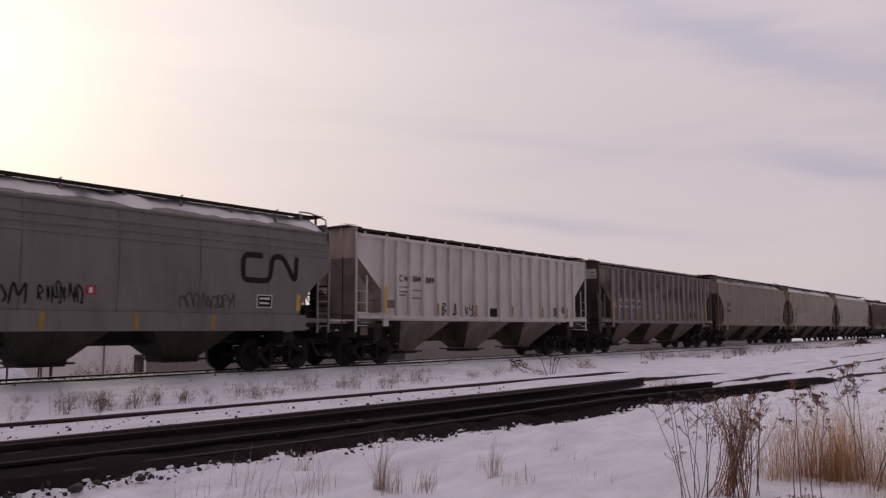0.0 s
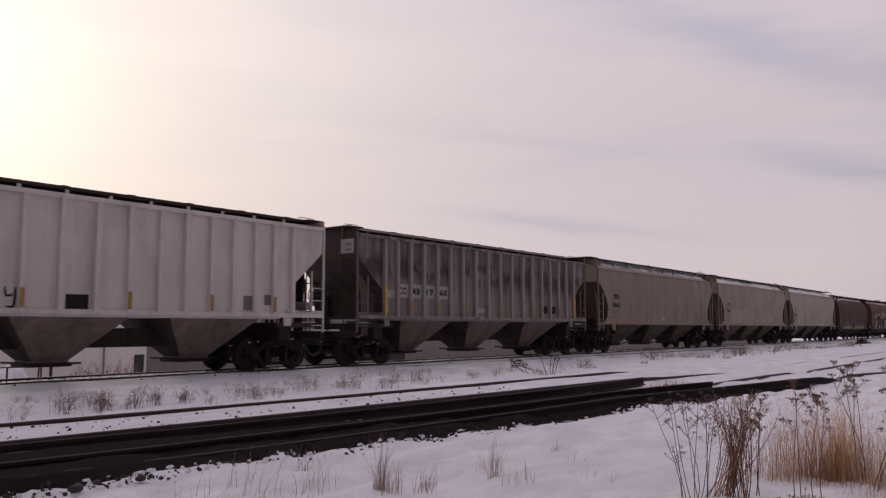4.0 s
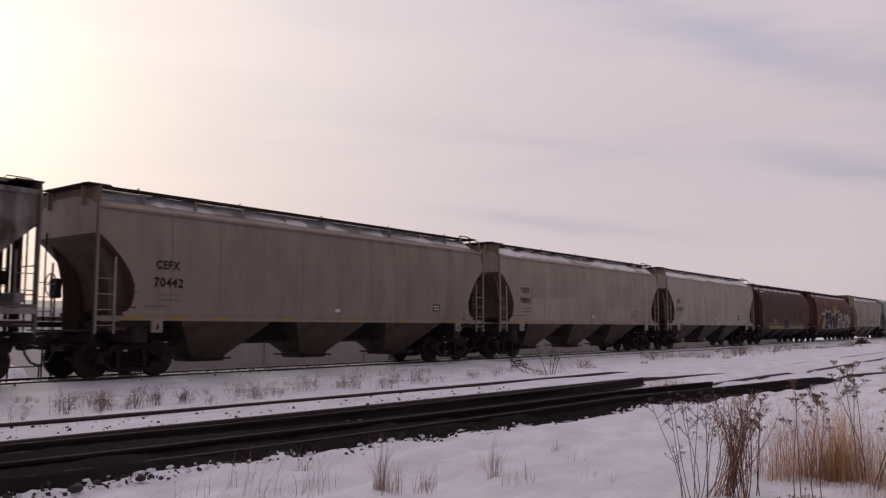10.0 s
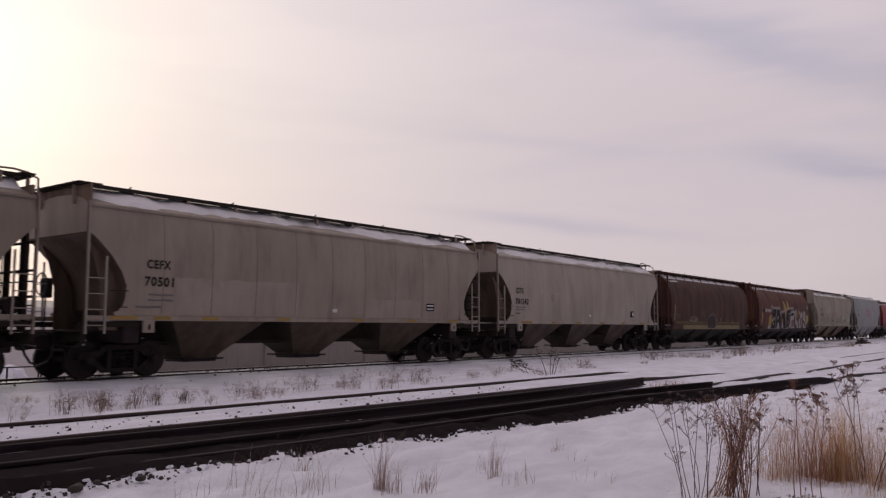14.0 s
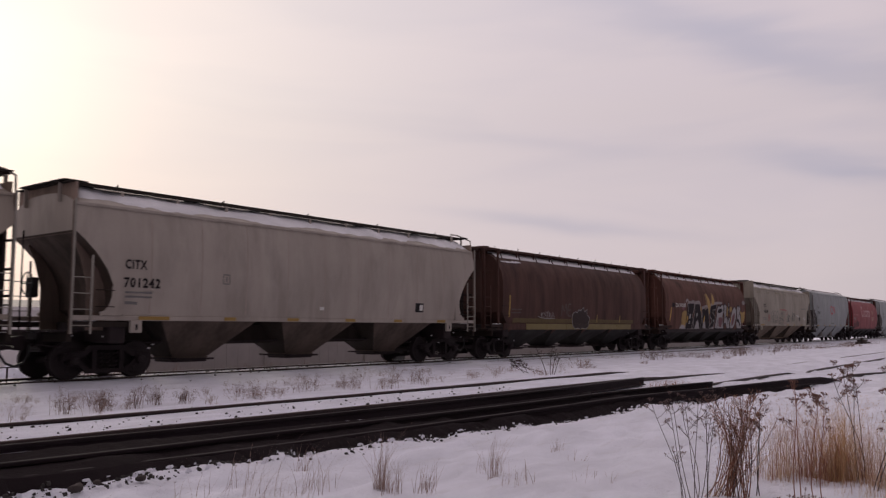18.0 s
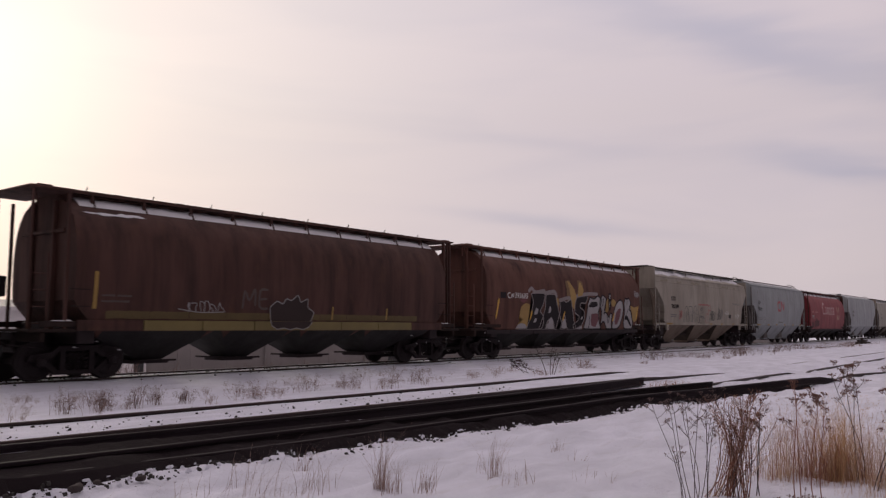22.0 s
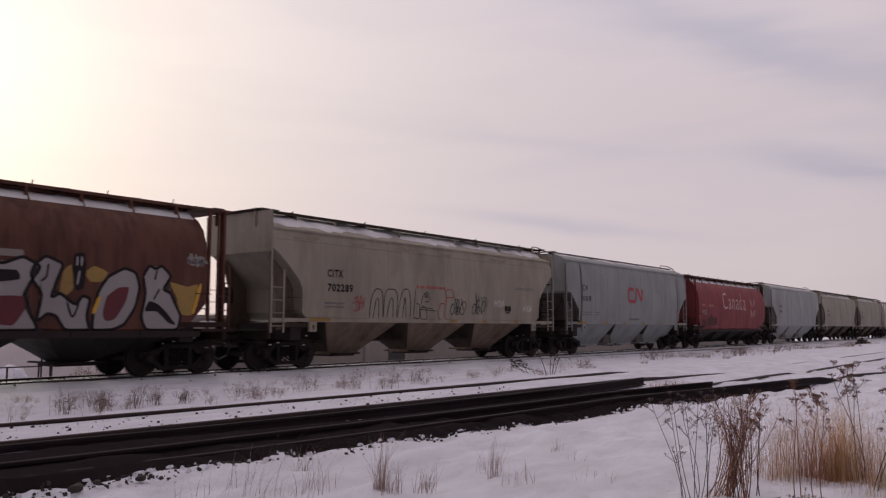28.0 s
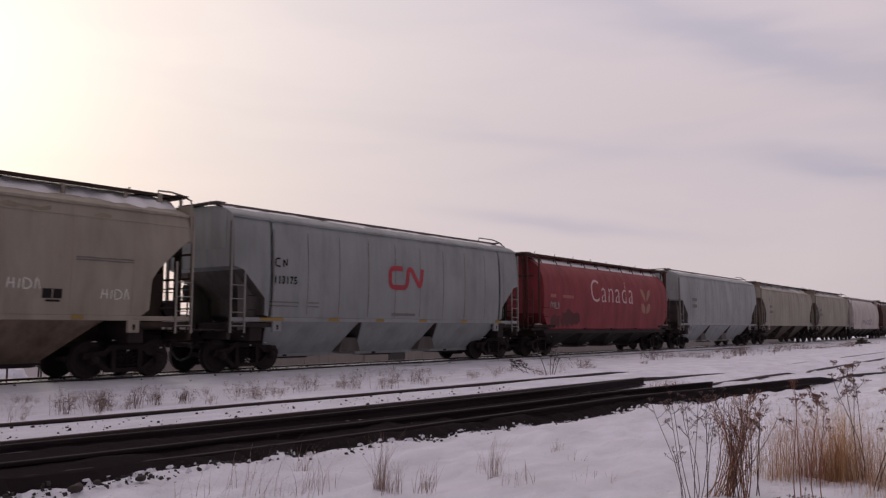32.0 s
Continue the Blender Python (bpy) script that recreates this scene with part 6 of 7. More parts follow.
car, n = cars[8]
OFFSET[0] = -0.680
lettering(car, CURVED, "CITX", -5.30, -4.60, 2.84, 3.09, INK, "black stencilled letters")
lettering(car, CURVED, "702289", -5.28, -4.14, 2.39, 2.64, INK, "black stencilled number")
bars(car, CURVED, [(-5.38, -4.5, 2.0, 0.05), (-5.38, -4.5, 1.88, 0.05), (5.65, 7.15, 2.9, 0.03), (5.65, 7.15, 2.84, 0.03)], FADED_INK)
lettered = OFFSET[0]
OFFSET[0] = -SHIFT[8]


def ring(x, z, rx, rz, lean=0.0):
    """A hand-drawn oval."""
    return [(x + rx * math.cos(a) + lean * rz * math.sin(a), z + rz * math.sin(a)) for a in (0.4, 1.3, 2.2, 3.1, 4.0, 4.9, 5.8, 6.9)]


WEEP = plain("weeping_rust", (0.215, 0.180, 0.130), 0.8, 0.0, 0.9, 4, 0.75)
for x0, x1 in ((-7.2, -6.1), (-4.6, -3.9), (-2.4, -0.9), (0.1, 0.7), (3.2, 4.5), (5.6, 6.0)):
    panel(car, CURVED, x0, x1, 3.93, 4.03, WEEP, "rust_streak", 0.006, "rust weeping under the roof ledge", 0.06)
strokes(car, CURVED, [[(-4.62, 2.02), (-4.40, 2.12), (-4.30, 1.84), (-4.60, 1.80)], [(-4.44, 2.28), (-4.46, 1.82)], [(-4.34, 1.84), (-4.26, 2.30), (-4.18, 1.84)], [(-4.32, 2.04), (-4.10, 2.08)], [(-4.12, 2.26), (-4.10, 1.90)], [(-4.6, 2.2), (-4.4, 2.26)]], 0.05, PINKISH, 0.009, "red sprayed tag")
strokes(car, CURVED, [[(-3.80, 1.56), (-3.76, 2.19), (-3.54, 2.54), (-3.22, 2.42), (-3.13, 1.62)], [(-3.62, 1.56), (-3.52, 2.16), (-3.40, 2.20), (-3.34, 1.60)], [(-3.10, 1.60), (-3.06, 2.41), (-2.79, 2.57), (-2.45, 2.43), (-2.42, 1.60)], [(-2.92, 1.60), (-2.80, 2.20), (-2.66, 2.22), (-2.60, 1.60)], [(-2.36, 1.60), (-2.31, 2.04), (-2.13, 2.54), (-1.82, 2.55), (-1.69, 2.05), (-1.69, 1.62)], [(-2.10, 1.60), (-2.02, 2.30), (-1.92, 1.60)], [(-1.50, 1.66), (-1.45, 2.66)], [(-1.52, 1.62), (-1.20, 1.58), (-1.10, 1.80)]], 0.04, GREEN_BLACK, 0.008, "dark outlined bubble letters")
strokes(car, CURVED, [[(-1.11, 2.05), (-1.02, 2.37), (-0.80, 2.54), (-0.62, 2.39), (-0.66, 2.20), (-0.90, 2.19)], ring(-0.82, 2.40, 0.10, 0.07), ring(-0.80, 2.38, 0.05, 0.04), [(-1.13, 1.85), (-1.00, 2.04), (-0.80, 1.90), (-0.73, 1.58), (-1.05, 1.58), (-1.13, 1.85)], [(-1.4, 2.1), (-1.2, 2.06), (-1.15, 1.6)], [(-1.1, 1.98), (-0.4, 1.94)], [(-1.1, 1.90), (-0.15, 1.86)]], 0.035, GREEN_BLACK, 0.008, "dark sprayed line drawing")
strokes(car, CURVED, [[(0.31, 2.60), (0.45, 2.68), (0.74, 2.66), (0.82, 2.52), (0.84, 2.38)], [(0.33, 2.38), (0.86, 2.38)], [(0.28, 2.64), (0.40, 2.31), (0.34, 1.78), (0.46, 1.57), (0.81, 1.52)], [(0.36, 2.12), (0.05, 2.14), (-0.06, 1.90), (-0.04, 1.64), (0.16, 1.52)]], 0.045, PINKISH, 0.009, "red sprayed outline")
for x0, x1 in ((-1.40, -1.25), (-1.18, -0.93), (-0.85, -0.20), (-0.14, 0.10), (0.14, 0.32)):
    panel(car, CURVED, x0, x1, 2.66, 2.76, PINKISH, "text_line", 0.009, "faded red stencilled line")
strokes(car, CURVED, [ring(0.80, 1.95, 0.13, 0.20, 0.2), [(0.90, 2.36), (1.02, 2.10), (1.00, 1.74)], [(0.94, 2.30), (1.10, 2.32), (1.02, 2.05), (1.16, 1.92), (1.04, 1.74)], ring(1.12, 2.16, 0.07, 0.14, 0.2), ring(1.16, 1.88, 0.08, 0.15, 0.2), ring(1.46, 2.00, 0.17, 0.26, 0.3), [(1.34, 2.36), (1.50, 1.90)], [(1.26, 1.80), (1.34, 2.20)]], 0.045, GREEN_BLACK, 0.009, "dark sprayed tag")
strokes(car, CURVED, [ring(2.19, 1.98, 0.12, 0.20, 0.2), [(2.26, 2.62), (2.34, 2.20), (2.36, 1.78)], [(2.30, 2.50), (2.40, 2.20), (2.52, 2.52)], ring(2.46, 2.20, 0.08, 0.18, 0.2), ring(2.50, 1.92, 0.08, 0.14, 0.2), [(2.62, 2.46), (2.74, 2.30), (2.66, 1.90), (2.80, 1.78)], ring(2.84, 2.10, 0.12, 0.24, 0.4), [(2.78, 2.44), (3.06, 2.42)]], 0.045, GREEN_BLACK, 0.009, "dark sprayed tag")
strokes(car, CURVED, [ring(3.02, 2.12, 0.10, 0.24, 0.4), [(2.96, 1.80), (3.12, 2.34)]], 0.035, GREY_SPRAY, 0.008, "faint grey sprayed tag")
for x, z, k in ((3.58, 2.12, 0.0), (5.80, 1.94, 1.0)):
    strokes(car, CURVED, [[(x, z), (x + 0.04, z + 0.24)], [(x + 0.16, z), (x + 0.14, z + 0.24)], [(x, z + 0.12), (x + 0.18, z + 0.12)], [(x + 0.26, z), (x + 0.28, z + 0.22)], [(x + 0.36, z + 0.24), (x + 0.38, z), (x + 0.54, z + 0.06), (x + 0.50, z + 0.20), (x + 0.36, z + 0.24)], [(x + 0.62, z), (x + 0.66, z + 0.26), (x + 0.74, z)]], 0.03, WHITE, 0.009, "chalky white tag")
panel(car, CURVED, 4.38, 4.60, 1.92, 2.14, INK, label="black placard in two halves")
panel(car, CURVED, 4.63, 4.84, 1.92, 2.14, INK)
panel(car, CURVED, 4.46, 4.80, 1.84, 1.89, INK)
OFFSET[0] = lettered
for x0, x1 in ((-6.0, -5.1), (1.2, 1.6), (3.3, 3.6), (5.6, 5.9)):
    part("reflector", boxed(x0 + OFFSET[0], x1 + OFFSET[0], -1.552, -1.546, 1.45, 1.54), MUSTARD, car)

car, n = cars[9]
OFFSET[0] = -0.25
emblem(car, CURVED, [[(0.14, 3.30), (-0.53, 3.30), (-0.53, 2.64), (0.36, 2.64), (0.45, 3.30), (0.62, 3.30), (1.10, 2.64), (1.24, 3.34)]], 0.17, RED, "red painted line emblem")
emblem(car, CURVED, [[(-5.46, 3.29), (-5.64, 3.29), (-5.64, 3.06), (-5.45, 3.06)], [(-5.34, 3.05), (-5.34, 3.30), (-5.20, 3.05), (-5.20, 3.30)]], 0.045, INK, "small black line emblem")
lettering(car, CURVED, "113175", -5.66, -4.80, 2.54, 2.78, INK, "black stencilled number")
bars(car, CURVED, [(-5.84, -4.7, 1.98, 0.05), (-5.84, -4.7, 1.87, 0.04), (-4.31, -3.84, 1.98, 0.05), (-4.31, -3.84, 1.87, 0.04), (-0.4, 0.87, 1.66, 0.09)], FADED_INK)
for x0, x1 in ((-6.14, -5.28), (-3.42, -2.95), (-1.2, -0.8), (1.1, 1.5), (3.6, 4.0), (6.0, 6.4)):
    part("reflector", boxed(x0 + OFFSET[0], x1 + OFFSET[0], -1.552, -1.546, 1.45, 1.54), MUSTARD, car)

car, n = cars[10]
OFFSET[0] = -0.72
lettering(car, ROUND, "Canada", -1.75, 3.05, 2.52, 3.62, FADED_WHITE, "large faded white word on the side", -0.012)
for k in (-1, 1):
    blot(car, ROUND, [(4.72 + k * 0.10, 2.68), (4.72 + k * 0.52, 3.02), (4.72 + k * 0.66, 3.36), (4.72 + k * 0.36, 3.30), (4.72 + k * 0.10, 2.98)], FADED_GOLD, 0.008, "faded golden wheat emblem")
    blot(car, ROUND, [(4.72 + k * 0.06, 2.02), (4.72 + k * 0.46, 2.12), (4.72 + k * 0.60, 2.50), (4.72 + k * 0.34, 2.58), (4.72 + k * 0.10, 2.36)], FADED_GOLD, 0.008)
STAIN = plain("dark_scorched_paint", (0.085, 0.023, 0.025), 0.8, 0.0, 0.9, 3, 0.6)
panel(car, ROUND, -4.6, -2.9, 1.32, 2.05, STAIN, "stain", 0.003, "dark scorched patch", 0.16)
panel(car, ROUND, -5.6, -4.7, 1.32, 1.75, STAIN, "stain", 0.003, "", 0.14)
bars(car, ROUND, [(-5.7, -5.2, 2.62, 0.16), (-4.6, -3.55, 2.62, 0.14)], PINKISH)
strokes(car, ROUND, scribble(-5.7, 2.1, 0.8, 0.35, 4, 14), 0.05, CHALK, 0.009, "white chalked tag")

car, n = cars[11]
OFFSET[0] = 0.0
bars(car, CURVED, [(-5.6, -4.8, 2.9, 0.2), (-5.6, -4.8, 2.5, 0.2)], FADED_INK)
OFFSET[0] = 0.0
for k, mat in ((12, FADED_INK), (13, FADED_INK)):
    bars(cars[k][0], CURVED, [(-5.8, -5.1, 2.8, 0.2), (-5.8, -4.9, 2.4, 0.2)], mat)
strokes(cars[14][0], ROUND, scribble(-3.0, 1.6, 6.0, 0.7, 8, 15), 0.09, GREY_SPRAY, 0.008, "dark sprayed scrawls")


# ---- beyond the track ----
def shed(name, label, x0, x1, y, depth, z0, z1, mat, ribs, roof_mat, openings=(), pipes=(), rise=0.0):
    """A low metal-clad building with a ribbed wall, shallow roof, openings and rain pipes."""
    b = new(name)
    b.matrix_basis = pose((x0 + x1) / 2, y, z0)
    tagged(b, label, "building")
    half, height = (x1 - x0) / 2, z1 - z0
    holes = sorted((a - b.location.x, c - b.location.x, p - z0, q - z0) for a, c, p, q in openings)
    bm = bmesh.new()
    x = -half
    for a, c, p, q in holes:
        box(bm, x, a, 0, 0.2, 0, height)
        box(bm, a, c, 0, 0.2, q, height)
        if p > 0.02:
            box(bm, a, c, 0, 0.2, 0, p)
        x = c
    box(bm, x, half, 0, 0.2, 0, height)
    part("wall", bm, mat, b)
    part("back_wall", boxed(-half, half, depth - 0.2, depth, 0, height), mat, b)
    for x in (-half, half - 0.2):
        part("end_wall", boxed(x, x + 0.2, 0.2, depth - 0.2, 0, height), mat, b)
    k = 0
    x = -half + ribs
    rib = data_of("cladding_rib", boxed(-0.03, 0.03, -0.015, 0.0, 0.05, height - 0.05), mat)
    while x < half and k < 60:
        if not any(a - 0.1 < x < c + 0.1 for a, c, p, q in holes):
            link("cladding_rib", rib, b, m=pose(x, 0, 0))
        x += ribs
        k += 1
    bm = bmesh.new()
    rows = [[bm.verts.new((x, y, z)) for y, z in ((-0.3, height), (-0.3, height + 0.15), (depth / 2, height + 0.15 + rise), (depth + 0.3, height + 0.15), (depth + 0.3, height))] for x in (-half - 0.3, half + 0.3)]
    for k in range(5):
        bm.faces.new((rows[0][k], rows[1][k], rows[1][(k + 1) % 5], rows[0][(k + 1) % 5]))
    bm.faces.new(rows[0])
    bm.faces.new(rows[1][::-1])
    part("roof", bm, roof_mat, b)
    part("fascia", boxed(-half - 0.32, half + 0.32, -0.36, -0.30, height - 0.05, height + 0.22, bevel=0.01), SHED if rise else SHED_GREY, b)
    for a, c, p, q in holes:
        d = part("door", boxed(a + 0.02, c - 0.02, 0.08, 0.14, p, q, bevel=0.01), BLACK, b, "dark closed door")
    for px in pipes:
        part("rain_pipe", tube(bmesh.new(), ((px - b.location.x, -0.1, 0.1), (px - b.location.x, -0.1, height)), 0.06, 6), SHED_GREY, b)
    return b


shed("warehouse", "low white metal-clad warehouse beyond the tracks", 16.0, 38.4, 60, 14, -2.7, 2.55, SHED, 0.9, SHED_GREY, ((37.3, 38.25, -2.6, -0.9),), (34.65,), 0.8)
shed("warehouse", "long grey metal-clad shed beyond the tracks", 38.5, 240.0, 61.5, 16, -2.7, 2.2, SHED_GREY, 1.3, ROOF_SNOW, ((70.0, 73.0, -2.7, 0.4),), (52.0, 66.0))
shed("grain_elevator", "tall grey grain elevator far down the line", 640.0, 648.0, 105.5, 9, -2, 20.5, SHED_GREY, 1.5, SHED_GREY)

fence = new("pipe_fence")
fence.matrix_basis = pose(15.85, 46, -2.6)
tagged(fence, "low dark pipe fence in snow by the warehouse", "fence")
post = data_of("post", tube(bmesh.new(), ((0, 0, -0.2), (0, 0, 1.72)), 0.05, 6), STEEL)
for i in range(5):
    link("post", post, fence, m=pose(i * 1.72, 0, 0))
part("fence_rail", tube(bmesh.new(), ((-0.3, 0, 1.70), (7.0, 0, 1.70)), 0.04, 6), STEEL, fence)
part("end_post", tube(bmesh.new(), ((7.02, 0, -0.3), (7.02, 0, 3.6)), 0.05, 8), STEEL, fence, "taller dark end post")
stub = tube(bmesh.new(), ((0, 0, -0.3), (0, 0, 1.7)), 0.09, 8)
tagged(link("bollard", data_of("bollard", stub, STEEL), m=pose(23.42, 46, -2.6)), "short dark post standing in snow", "post")
heap = bmesh.new()
bmesh.ops.create_icosphere(heap, subdivisions=3, radius=1.0)
for v in heap.verts:
    v.co *= 1 + 0.2 * noise.noise(v.co * 2.2)
    v.co = Vector((v.co.x * 1.0, v.co.y * 0.9, v.co.z * 0.95))
tagged(link("snow_heap", data_of("snow_heap", heap, SNOW, True), m=pose(22.8, 49.5, -1.9)), "rounded heap of cleared snow by the fence", "snow heap")

pile = new("timber_stack")
pile.matrix_basis = pose(84.5, 15.3, -0.24)
tagged(pile, "small stack of old dark ties dusted with snow", "timber stack")
for i, (x, y, z, a) in enumerate(((0, -0.3, 0.1, 0), (0.1, 0.05, 0.1, 2), (-0.05, 0.4, 0.1, -2), (0.0, -0.1, 0.3, 3), (0.1, 0.25, 0.3, -3), (0.0, 0.1, 0.5, 8))):
    link("timber", MATS.setdefault("timber_mesh", data_of("timber", boxed(-1.1, 1.1, -0.11, 0.11, -0.09, 0.09, bevel=0.012), TIE)), pile, m=pose(x, y, z, 0, 0, a))
part("snow_cover", boxed(-0.9, 0.95, -0.12, 0.3, 0.585, 0.63, bevel=0.015), ROOF_SNOW, pile)


# ---- plants ----
def blade(bm, root, lean, height, width, curve, segs=4):
    """A flat dry blade that bends as it rises."""
    side = Vector((-lean.y, lean.x, 0)).normalized() * width
    last = None
    for i in range(segs + 1):
        f = i / segs
        p = root + Vector((lean.x * f ** curve, lean.y * f ** curve, height * f * (1 - 0.12 * f)))
        wdt = side * (1 - f * 0.85)
        pair = (bm.verts.new(p - wdt), bm.verts.new(p + wdt))
        if last:
            bm.faces.new((last[0], last[1], pair[1], pair[0]))
        last = pair


def tuft(label, x, y, count, spread, height, material, name="grass_tuft", lean=0.3, width=0.004, category="dry grass", wind=(0.08, -0.06)):
    rnd = random.Random(int(x * 100 + y * 977))
    bm = bmesh.new()
    for _ in range(count):
        a, r = rnd.uniform(0, math.tau), spread * math.sqrt(rnd.random())
        px, py = x + r * math.cos(a), y + r * math.sin(a) * 0.8
        root = Vector((px, py, ground_z(px, py) - 0.02))
        blade(bm, root, Vector((rnd.gauss(wind[0], lean * 0.8), rnd.gauss(wind[1], lean), 0)) * height, height * rnd.uniform(0.4, 1.12), width * rnd.uniform(0.7, 1.5), rnd.uniform(1.2, 2.4))
    ob = link(name, data_of(name, bm, material))
    return tagged(ob, label, category, "", "stuff" if count > 60 else "")


# the way across the view and the way into it, for plants that stand side by side before the tracks
ACROSS = Vector((math.sin(HEADING), -math.cos(HEADING), 0))
AWAY = Vector((math.cos(HEADING), math.sin(HEADING), 0))


def low_bush(label, x, y, wide, height, material, stems=12, twig=0.0030, lean=0.0):
    """A low branching dead weed: leaning stems with side twigs that end in small dry clusters."""
    rnd = random.Random(int(x * 131 + y * 711))
    bm = bmesh.new()
    for _ in range(stems):
        u = rnd.gauss(0, wide * 0.4)
        px, py = x + ACROSS.x * u, y + ACROSS.y * u + rnd.gauss(0, 0.08)
        root = Vector((px, py, ground_z(px, py) - 0.02))
        hgt = height * rnd.uniform(0.45, 1.1)
        tip = ACROSS * (rnd.gauss(lean, 0.30) * hgt) + AWAY * rnd.gauss(0, 0.2) * hgt
        blade(bm, root, tip, hgt, twig, rnd.uniform(1.0, 1.8), 4)
        for k in range(rnd.randint(6, 11)):
            f = rnd.uniform(0.2, 1.0)
            p = root + tip * f + Vector((0, 0, hgt * f * (1 - 0.12 * f)))
            d = ACROSS * rnd.gauss(0, 0.07) + AWAY * rnd.gauss(0, 0.05) + Vector((0, 0, rnd.uniform(0.0, 0.08)))
            blade(bm, p, d, d.z + 0.01, twig * 0.6, 1.0, 2)
            for _ in range(rnd.randint(3, 6)):
                o = p + d * rnd.uniform(0.5, 1.1) + Vector((rnd.gauss(0, 0.014), rnd.gauss(0, 0.014), rnd.gauss(0, 0.014)))
                e, g = (Vector((rnd.gauss(0, 1), rnd.gauss(0, 1), rnd.gauss(0, 1))).normalized() * rnd.uniform(1.5, 4.5) * twig for _ in range(2))
                bm.faces.new((bm.verts.new(o), bm.verts.new(o + e), bm.verts.new(o + g)))
    return tagged(link("weed_bush", data_of("weed_bush", bm, material)), label, "dead weed", "", "stuff")


def umbel_weed(x, y, stems, material, heads, seed, label, big=1.0, thick=1.0):
    """A stiff dry weed: each stem (foot and tip along the view, height) forks near its top into flat clusters of seed."""
    rnd = random.Random(seed)
    weed = new("dry_weed")
    weed.matrix_basis = pose(x, y, ground_z(x, y))
    tagged(weed, label, "dead weed", "dead weeds by the tracks")
    for foot, tip, hgt in stems:
        deep, sway = rnd.gauss(0, 0.05), rnd.gauss(0, 0.018)

        def at(f):
            u = foot + (tip - foot) * f ** 1.25 + sway * math.sin(f * 5.0)
            return Vector((ACROSS.x * u + deep * (0.4 + f), ACROSS.y * u + deep * f, -0.04 + (hgt + 0.04) * f))
        bm = bmesh.new()
        tube(bm, [at(f) for f in (0, 0.2, 0.4, 0.6, 0.8, 1.0)], [k * thick for k in (0.0054, 0.0050, 0.0045, 0.0039, 0.0032, 0.0025)], 5)
        tips = [at(1.0)]
        for k in range(rnd.randint(4, 7)):
            f = rnd.uniform(0.66, 0.97)
            p = at(f)
            q = p + ACROSS * rnd.choice((-1, 1)) * rnd.uniform(0.03, 0.10) + Vector((rnd.uniform(-0.03, 0.03), rnd.uniform(-0.03, 0.03), rnd.uniform(0.05, 0.13)))
            tube(bm, (p, (p + q) / 2 + (q - p).cross(Vector((0, 0, 1))) * 0.1 + Vector((0, 0, -0.008)), q), [0.0030 * thick, 0.0026 * thick, 0.0022 * thick], 4)
            tips.append(q)
        for k in range(rnd.randint(0, 2)):
            p = at(rnd.uniform(0.3, 0.65))
            tube(bm, (p, p + ACROSS * rnd.uniform(-0.09, 0.09) + Vector((0, 0, rnd.uniform(0.01, 0.07)))), 0.002 * thick, 4)
        stem = part("stem", bm, material, weed)
        for t in tips:
            hb = bmesh.new()
            for _ in range(int(rnd.randint(9, 17) * big)):
                o = t + Vector((rnd.gauss(0, 0.017), rnd.gauss(0, 0.017), rnd.uniform(-0.007, 0.010))) * big
                r = rnd.uniform(0.003, 0.008) * big
                vs = [hb.verts.new(o + Vector(d) * r) for d in ((1, 0, 0), (-0.5, 0.87, 0), (-0.5, -0.87, 0), (0, 0, 1.1), (0, 0, -0.8))]
                for i, j, k in ((0, 1, 3), (1, 2, 3), (2, 0, 3), (1, 0, 4), (2, 1, 4), (0, 2, 4)):
                    hb.faces.new((vs[i], vs[j], vs[k]))
                if rnd.random() < 0.5:
                    tube(hb, (t + Vector((0, 0, -0.03 * big)), o), 0.0010, 3)
            tagged(part("seed_head", hb, heads, stem), kind="stuff")
    return weed


def dock(x, y, height, stems, seed, label):
    """A dense clump of stalks, splayed at the foot, drawn in at the waist and thick with seed above."""
    rnd = random.Random(seed)
    weed = new("dry_weed")
    weed.matrix_basis = pose(x, y, ground_z(x, y))
    tagged(weed, label, "dead weed", "dead weeds by the tracks")
    for n in range(stems):
        foot, waist, tip = rnd.gauss(-0.10, 0.11), rnd.gauss(0.03, 0.06), rnd.gauss(0.02, 0.16)
        hgt = height * rnd.uniform(0.70, 1.04)
        deep, bow = rnd.gauss(0, 0.06), rnd.gauss(0, 0.02)

        def along(f):
            u = foot * (1 - f) ** 2 + waist * 2 * f * (1 - f) + tip * f * f + bow * math.sin(f * 7.0)
            return Vector((ACROSS.x * u + deep, ACROSS.y * u + deep * f, -0.04 + hgt * f))
        stem = part("stem", tube(bmesh.new(), [along(f / 7) for f in range(8)], [0.0046, 0.0044, 0.0041, 0.0038, 0.0034, 0.003, 0.0025, 0.002], 4), (REDDISH, STRAW, REDDISH, WEED_BROWN)[n % 4], weed)
        hb = bmesh.new()
        for _ in range(120):
            f = rnd.uniform(0.02, 1.0) ** 0.45
            o = along(f) + Vector((rnd.gauss(0, 0.022), rnd.gauss(0, 0.022), rnd.gauss(0, 0.012)))
            r = rnd.uniform(0.004, 0.010)
            d = Vector((rnd.uniform(-1, 1), rnd.uniform(-1, 1), rnd.uniform(-0.6, 1.2))).normalized() * r
            e = d.orthogonal().normalized() * r * 0.6
            hb.faces.new((hb.verts.new(o), hb.verts.new(o + d + e), hb.verts.new(o + d * 1.8), hb.verts.new(o + d - e)))
        tagged(part("seed_head", hb, (REDDISH, REDDISH, WEED_BROWN, RUSSET)[rnd.randrange(4)], stem), kind="stuff")


